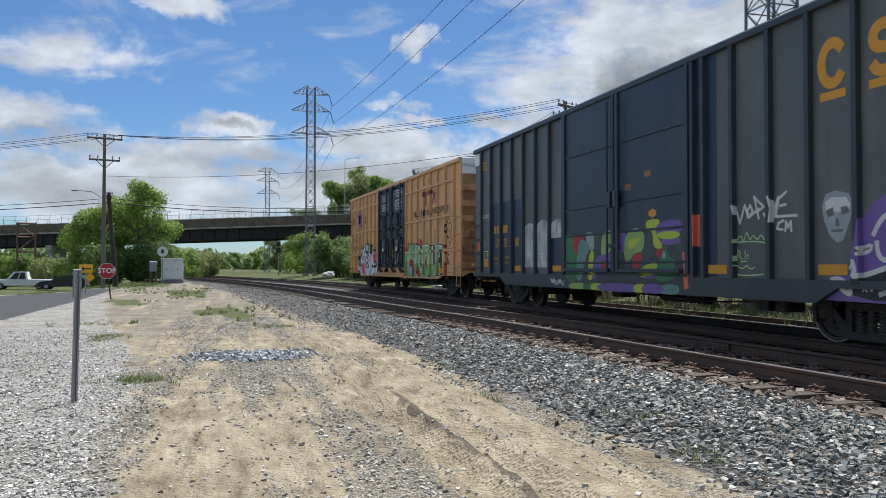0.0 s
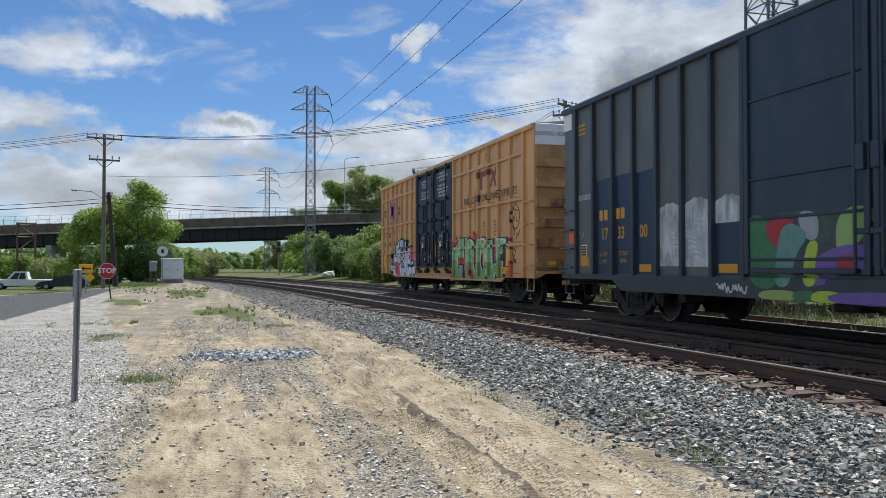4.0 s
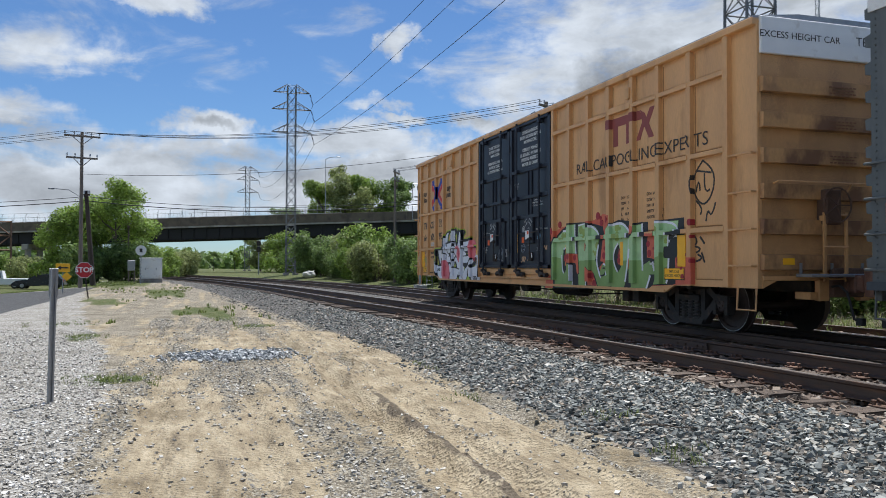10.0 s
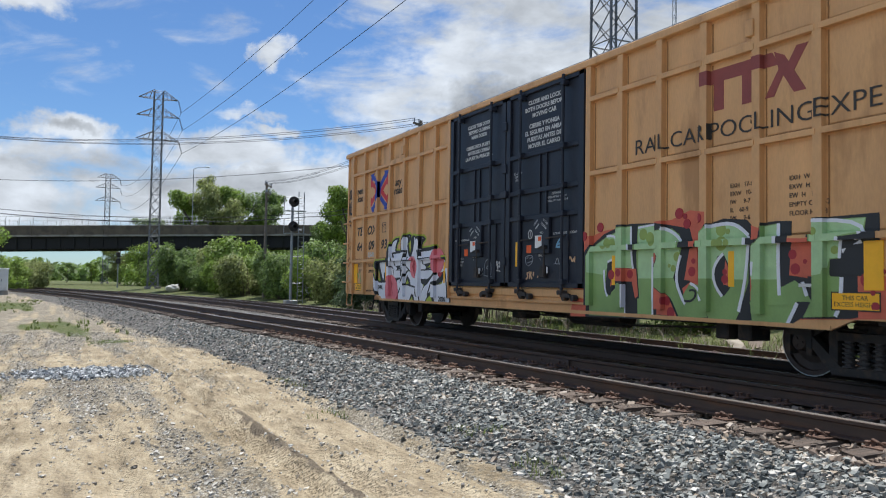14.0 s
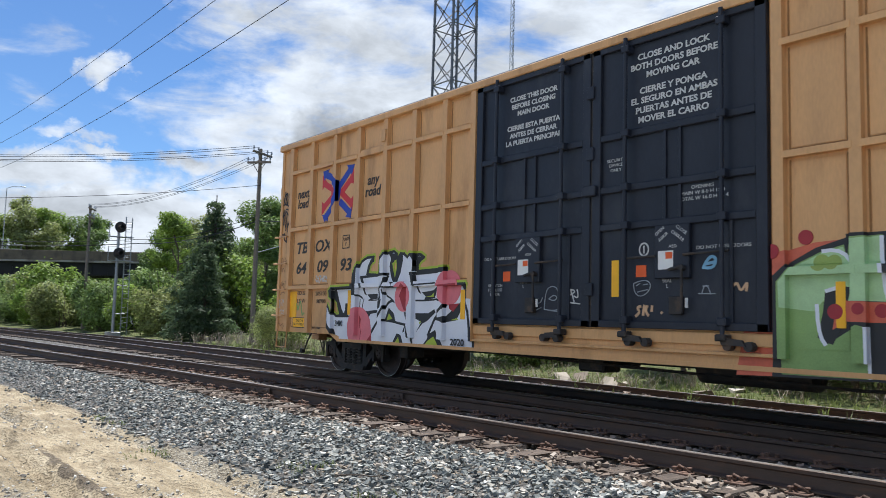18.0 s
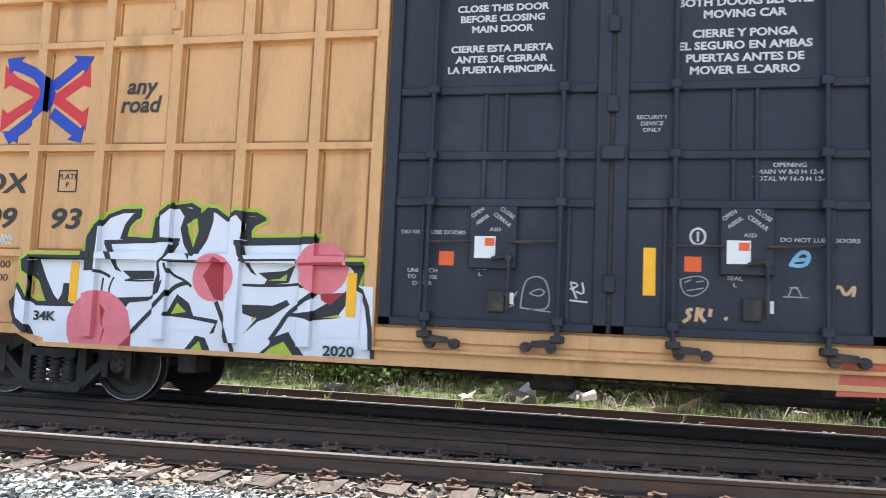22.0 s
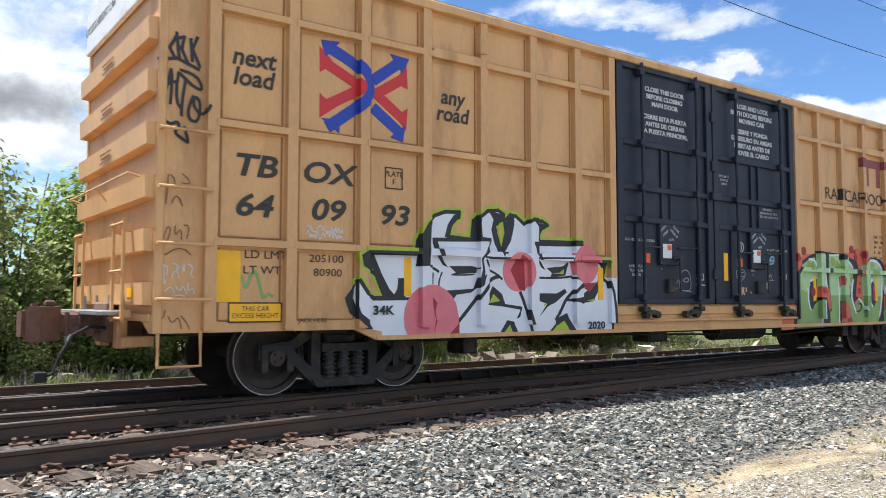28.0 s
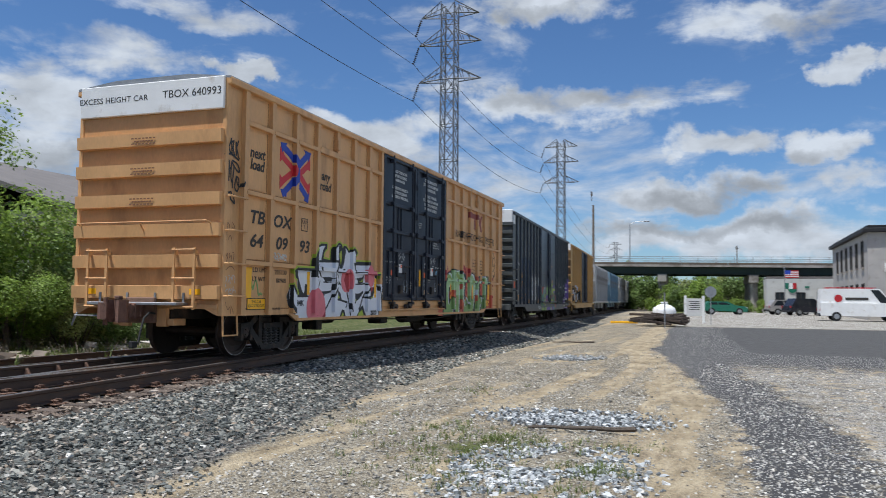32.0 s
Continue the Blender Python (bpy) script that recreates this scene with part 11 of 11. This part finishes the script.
for y in (-0.9, 0.89):
    part("brand_bar", Shape().box(-1.2, 0.4, y, y + 0.012, 1.62, 1.82), "letter", van, "brand lettering as a plain bar")
part("roof_rack", Shape().box(-2.6, 1.0, -0.8, -0.75, 2.55, 2.6).box(-2.6, 1.0, 0.75, 0.8, 2.55, 2.6).box(-2.4, -2.3, -0.8, 0.8, 2.5, 2.6).box(0.6, 0.7, -0.8, 0.8, 2.5, 2.6), "red", van)
vehicle("suv", "dark maroon sport utility vehicle in a parking lot", "car", pose(-7.8, -89.8, 0.31, 0, 0, 205), 4.7, 1.9, 1.75, "car_dark", "car")
vehicle("suv", "silver sport utility vehicle in a parking lot", "car", pose(-6.3, -95, 0.28, 0, 0, 195), 4.6, 1.85, 1.65, "car_grey", "car")
vehicle("sedan", "teal green sedan parked before bushes", "car", pose(0.35, -88.2, 0.33, 0, 0, 190), 4.4, 1.75, 1.35, "trunkgreen", "car")
vehicle("sedan", "pale sedan parked behind the tracks", "car", pose(21, 58.5, 0.1, 0, 0, 60), 4.5, 1.8, 1.45, "car_grey", "car")
vehicle("sedan", "white sedan parked behind the tracks", "car", pose(20.2, 65, 0.1, 0, 0, 70), 4.5, 1.8, 1.45, "white", "car")
vehicle("sedan", "small car driving place on the highway bridge", "car", pose(3.0, 162.5, 9.15, 0, 0, -20), 4.5, 1.8, 1.45, "car_grey", "car")

# ---- buildings ----
def building(name, label, x0, x1, y0, y1, z0, h, wall, face, windows, cornice=None, roof_over=0.0):
    """A flat-roofed building; windows are (face, along, sill, width, height)."""
    t = thing(name, label, "building")
    part("wall", Shape().box(x0, x1, y0, y1, z0 - 0.5, z0 + h), wall, t)
    part("roof", Shape().box(x0 - roof_over, x1 + roof_over, y0 - roof_over, y1 + roof_over, z0 + h, z0 + h + 0.25, 0.03), cornice or "roof", t)
    if cornice:
        part("cornice", Shape().box(x0 - 0.35, x1 + 0.35, y0 - 0.35, y1 + 0.35, z0 + h - 0.35, z0 + h, 0.05), cornice, t)
    for f, a, sill, w, hh in windows:
        if f == "y1":
            m = Matrix(((-1, 0, 0, a), (0, 0, 1, y1), (0, 1, 0, z0 + sill), (0, 0, 0, 1)))
        elif f == "x1":
            m = Matrix(((0, 0, 1, x1), (1, 0, 0, a), (0, 1, 0, z0 + sill), (0, 0, 0, 1)))
        else:
            m = Matrix(((0, 0, -1, x0), (-1, 0, 0, a), (0, 1, 0, z0 + sill), (0, 0, 0, 1)))
        wn = part("window", Shape().box(-w / 2, w / 2, 0, hh, -0.05, 0.03, 0, m), "glass", t)
        s = Shape()
        for q in ((-w / 2 - 0.08, -w / 2, -0.08, hh + 0.08), (w / 2, w / 2 + 0.08, -0.08, hh + 0.08), (-w / 2, w / 2, hh, hh + 0.08), (-0.03, 0.03, 0, hh)):
            s.box(q[0], q[1], q[2], q[3], -0.02, 0.07, 0, m)
        part("window_frame", s, "letter", wn)
        part("window_sill", Shape().box(-w / 2 - 0.15, w / 2 + 0.15, -0.16, -0.06, -0.02, 0.14, 0, m), "concrete", wn)
    return t


wins = [("y1", -13.2 - 2.6 * k, 4.9, 1.0, 1.7) for k in range(8)] + [("y1", -13.2 - 2.6 * k, 1.2, 1.2, 2.0) for k in range(8)] + [("x1", -75.0 - 3.2 * k, 4.7, 1.0, 2.1) for k in range(6)] + [("x1", -75.0 - 3.2 * k, 1.6, 1.2, 1.6) for k in range(6)]
b = building("office_building", "beige two-storey building with dark cornice and windows", -40, -10.8, -95, -72.5, 0.0, 7.75, "brick_b", "y1", wins, "girder")
part("name_board", Shape().box(-16.5, -12, -72.47, -72.4, 4.2, 4.9, 0.01), "white", b)
b = building("low_building", "white single-storey building with a green emblem", -24, -4.5, -112, -104, 0.2, 4.3, "lowwall", "y1", [("y1", -6 - 2.3 * k, 1.2, 0.9, 1.4) for k in range(6)])
part("emblem", Shape().lathe([(0, 0), (0.5, 0), (0.5, 0.06), (0, 0.07)], 24, Matrix.Translation((-7.4, -103.98, 3.3)) @ Matrix.Rotation(-math.pi / 2, 4, "X")), "trunkgreen", b)
for x in (-9.0,):
    part("sign_bar", Shape().box(x - 0.25, x + 0.25, -103.97, -103.92, 3.4, 3.6), "trunkgreen", b)
t = thing("flagpole", "flagpole with a striped flag before a building", "flagpole", pose(-6.3, -100, 0.2))
part("pole", Shape().tube((0, 0, 0), (0, 0, 5.6), 0.05), "galv", t)
for k in range(7):
    part("stripe", Shape().box(0.05, 1.5, -0.01, 0.01, 4.3 + 0.12 * k, 4.3 + 0.12 * (k + 1), m=pose(0, 0, 0, 0, 0, 180)), "red" if k % 2 == 0 else "white", t)
for k, c in enumerate(("trunkgreen", "white", "red")):
    part("lower_flag", Shape().box(0.05 + 0.4 * k, 0.45 + 0.4 * k, -0.01, 0.01, 3.0, 3.7, m=pose(0, 0, 0, 0, 0, 180)), c, t)
part("canton", Shape().box(0.05, 0.65, -0.014, 0.014, 4.72, 5.15, m=pose(0, 0, 0, 0, 0, 180)), "logo_blue", t)
# warehouse behind the bushes
t = thing("warehouse", "long pale warehouse with a grey pitched roof", "building")
part("wall", Shape().box(34, 62, -72, -34, 0, 6.4), "brick_b", t)
part("roof", Shape().prism([(33.3, 6.3), (48, 10.6), (62.7, 6.3), (62.7, 6.6), (48, 10.95), (33.3, 6.6)], 40, Matrix(((1, 0, 0, 0), (0, 0, 1, -73), (0, 1, 0, 0), (0, 0, 0, 1)))), "roof", t)
for k in range(6):
    part("window", Shape().box(33.9, 33.98, -68 + 6 * k, -66.4 + 6 * k, 3.6, 5.2), "glass", t)
for k in range(4):
    part("gable_window", Shape().box(38 + 6 * k, 40 + 6 * k, -34.02, -33.9, 3.6, 5.2), "glass", t)
# small brown shed behind the tracks
t = thing("container", "rusty brown steel container behind a fence", "container", pose(22.5, 74, 0.1, 0, 0, 20))
part("body", Shape().box(-3, 3, -1.2, 1.2, 0, 2.5, 0.03), "plate", t)
for k in range(20):
    part("corrugation", Shape().box(-2.9 + 0.3 * k, -2.75 + 0.3 * k, -1.24, -1.2, 0.1, 2.4), "plate", t)
# chain-link fence behind the tracks
t = thing("chain_link_fence", "grey chain-link fence behind the tracks", "fence")
pf = Shape().tube((0, 0, -0.3), (0, 0, 1.9), 0.035).mesh("fence_post", "galv")
for k in range(14):
    part("fence_post", pf, None, t, at=pose(20.8 + 0.15 * k, 48 + 3 * k, 0.1))
s = Shape()
for z in (0.2, 1.0, 1.95):
    s.tube((20.8, 48, z), (22.75, 87, z), 0.02, n=5)
for k in range(180):
    y = 48 + 39 * k / 180
    x = 20.8 + 1.95 * k / 180
    s.tube((x, y, 0.15), (x + 0.05, y + 1.0 if k < 175 else y, 1.95), 0.006, n=3, caps=False)
    s.tube((x + 0.05, y + 1.0 if k < 175 else y, 0.15), (x, y, 1.95), 0.006, n=3, caps=False)
part("fence_mesh", s, "galv", t)

# ---- beside the far parking lot ----
t = thing("notice_board", "white notice board on two posts", "sign", pose(2.25, -60.1, 0.15, 0, 0, 0))
for x in (-0.62, 0.62):
    part("post", Shape().box(x - 0.09, x + 0.09, -0.07, 0.07, -0.3, 1.9, 0.015), "white", t)
part("board", Shape().box(-0.53, 0.53, -0.03, 0.03, 0.45, 1.7, 0.01), "stencil", t)
for k in range(5):
    part("text_bar", Shape().box(-0.38, 0.38 - 0.1 * (k % 2), 0.03, 0.036, 1.45 - 0.14 * k, 1.5 - 0.14 * k), "letter", t)
r = random.Random(8)
for k in range(34):
    row, i = k // 10, k % 10
    s = Shape().box(-1.1, 1.1, -0.1, 0.1, 0, 0.15, 0.015)
    one("loose_tie", s, "darkwood", "old dark timber tie in an untidy stack", "railway tie", pose(3.9 + r.uniform(-0.5, 0.5) + (1.3 if k % 6 == 0 else 0), -55.0 + 0.24 * i + r.uniform(-0.08, 0.08), 0.2 + 0.15 * row, 0, r.uniform(-8, 8), r.uniform(-40, 40)), "stacked old ties")
t = thing("water_tank", "white domed plastic tank behind stacked ties", "tank", pose(4.1, -56.6, 0.2))
part("shell", Shape().lathe([(0, 0), (0.75, 0), (0.78, 0.1), (0.78, 0.75), (0.7, 0.98), (0.4, 1.18), (0.22, 1.22), (0.22, 1.32), (0, 1.34)], 28), "white", t, smooth=True)
part("lid", Shape().tube((0, 0, 1.32), (0, 0, 1.4), 0.25, 0.22, 16), "white", t)
one("yellow_barrier", Shape().box(-0.9, 0.9, -0.12, 0.12, 0, 0.16, 0.03), "yellow", "yellow plastic barrier lying on the dirt", "barrier", pose(6.6, -54.8, 0.12, 0, 0, 15))
one("steel_post", Shape().tube((0, 0, -0.3), (0, 0, 2.0), 0.04), "galv", "thin grey steel post at the lot's edge", "post", pose(3.6, -50, 0.15))
one("steel_post", Shape().tube((0, 0, -0.3), (0, 0, 1.1), 0.05), "galv", "short grey steel post beside the parking lot", "post", pose(-14.2, -66, 0.0))
t = thing("dumped_bag", "lumpy white dumped bag beside the far track", "bag", pose(13.2, 92.0, ground_z(13.2, 92.0)))
r = random.Random(21)
bm = bmesh.new()
bmesh.ops.create_icosphere(bm, subdivisions=3, radius=1.0)
for v in bm.verts:
    v.co = Vector((v.co.x * 0.95, v.co.y * 0.7, 0.5 + v.co.z * 0.55)) * (1 + 0.22 * noise.noise(v.co * 1.7))
me = bpy.data.meshes.new("sack")
bm.to_mesh(me)
bm.free()
me.materials.append(M["lowwall"])
part("sack", me, None, t)
t.scale = (0.8, 0.8, 0.8)
part("tied_neck", Shape().tube((0.5, 0.1, 0.9), (0.72, 0.15, 1.12), 0.16, 0.06, 10), "lowwall", t)
t = thing("traffic_cone", "small orange traffic cone standing in grass", "cone", pose(-6.1, 77.0, ground_z(-6.1, 77.0)))
part("base", Shape().box(-0.2, 0.2, -0.2, 0.2, 0, 0.04, 0.01), "orange", t)
part("body", Shape().lathe([(0.15, 0.03), (0.13, 0.1), (0.04, 0.68), (0.0, 0.7)], 16), "orange", t)
part("stripe", Shape().lathe([(0.105, 0.35), (0.085, 0.48), (0.0, 0.49)], 16), "white", t, "white reflective stripe")
# loose bits on the ground
def branch(label, x, y, l, turn, seed, thick=0.035):
    r = random.Random(seed)
    s = Shape()
    pts = [(l * (k / 5 - 0.5), r.uniform(-0.03, 0.03) * l, 0.03 + r.uniform(0, 0.03)) for k in range(6)]
    for k, (a, b) in enumerate(zip(pts, pts[1:])):
        s.tube(a, b, thick - 0.11 * thick * k, 0.89 * thick - 0.11 * thick * k, 7)
    one("fallen_branch", s, "bark", label, "branch", pose(x, y, ground_z(x, y) + 0.02, 0, 0, turn))


branch("dry brown stick lying on the gravel", 1.75, -9.95, 1.3, 8, 2)
branch("dark branch lying on the dirt", 5.5, -30, 1.6, 20, 3)
branch("bare grey branch leaning on the third track", 13.6, -7.5, 2.2, 30, 4)
branch("thin dark twig on the ballast", 4.3, 6.5, 0.55, -30, 5, 0.01)
one("rusty_plate", Shape().prism([(-0.2, -0.12), (0.22, -0.14), (0.24, 0.1), (0.05, 0.15), (-0.22, 0.1)], 0.018, pose(0, 0, 0, 4, 3)), "plate", "flat rusty tie plate lying on gravel", "scrap", pose(4.86, -3.55, ground_z(4.86, -3.55) + 0.035))
one("plastic_cup", Shape().lathe([(0.0, 0), (0.07, 0), (0.1, 0.26), (0.0, 0.265)], 14), "white", "discarded white cup beside the far track", "litter", pose(16.3, 0.8, 0.28, 75, 0, 20))



def gone(t):
    return float(np.interp(t, [a for a, _ in GONE], [b for _, b in GONE]))


def motions():
    """The train rolls on, and the wheels of its near cars turn with it."""
    for k, car in enumerate(cars):
        mid = -5.55 - CAR_AT[k]
        rows = []
        for t, g in GONE:
            y = mid - g
            turn = math.degrees(math.atan(-(bend(y + 5) - bend(y - 5)) / 10))
            rows.append((t, pose(XT + bend(y), y, ZR, 0, 0, turn)))
        walk(car, rows)
    for w, y in TURNING:
        walk(w, [(0.2 * i, Matrix.Translation((0, y, 0.462)) @ Matrix.Rotation(gone(0.2 * i) / 0.462, 4, "X")) for i in range(161)])


motions()
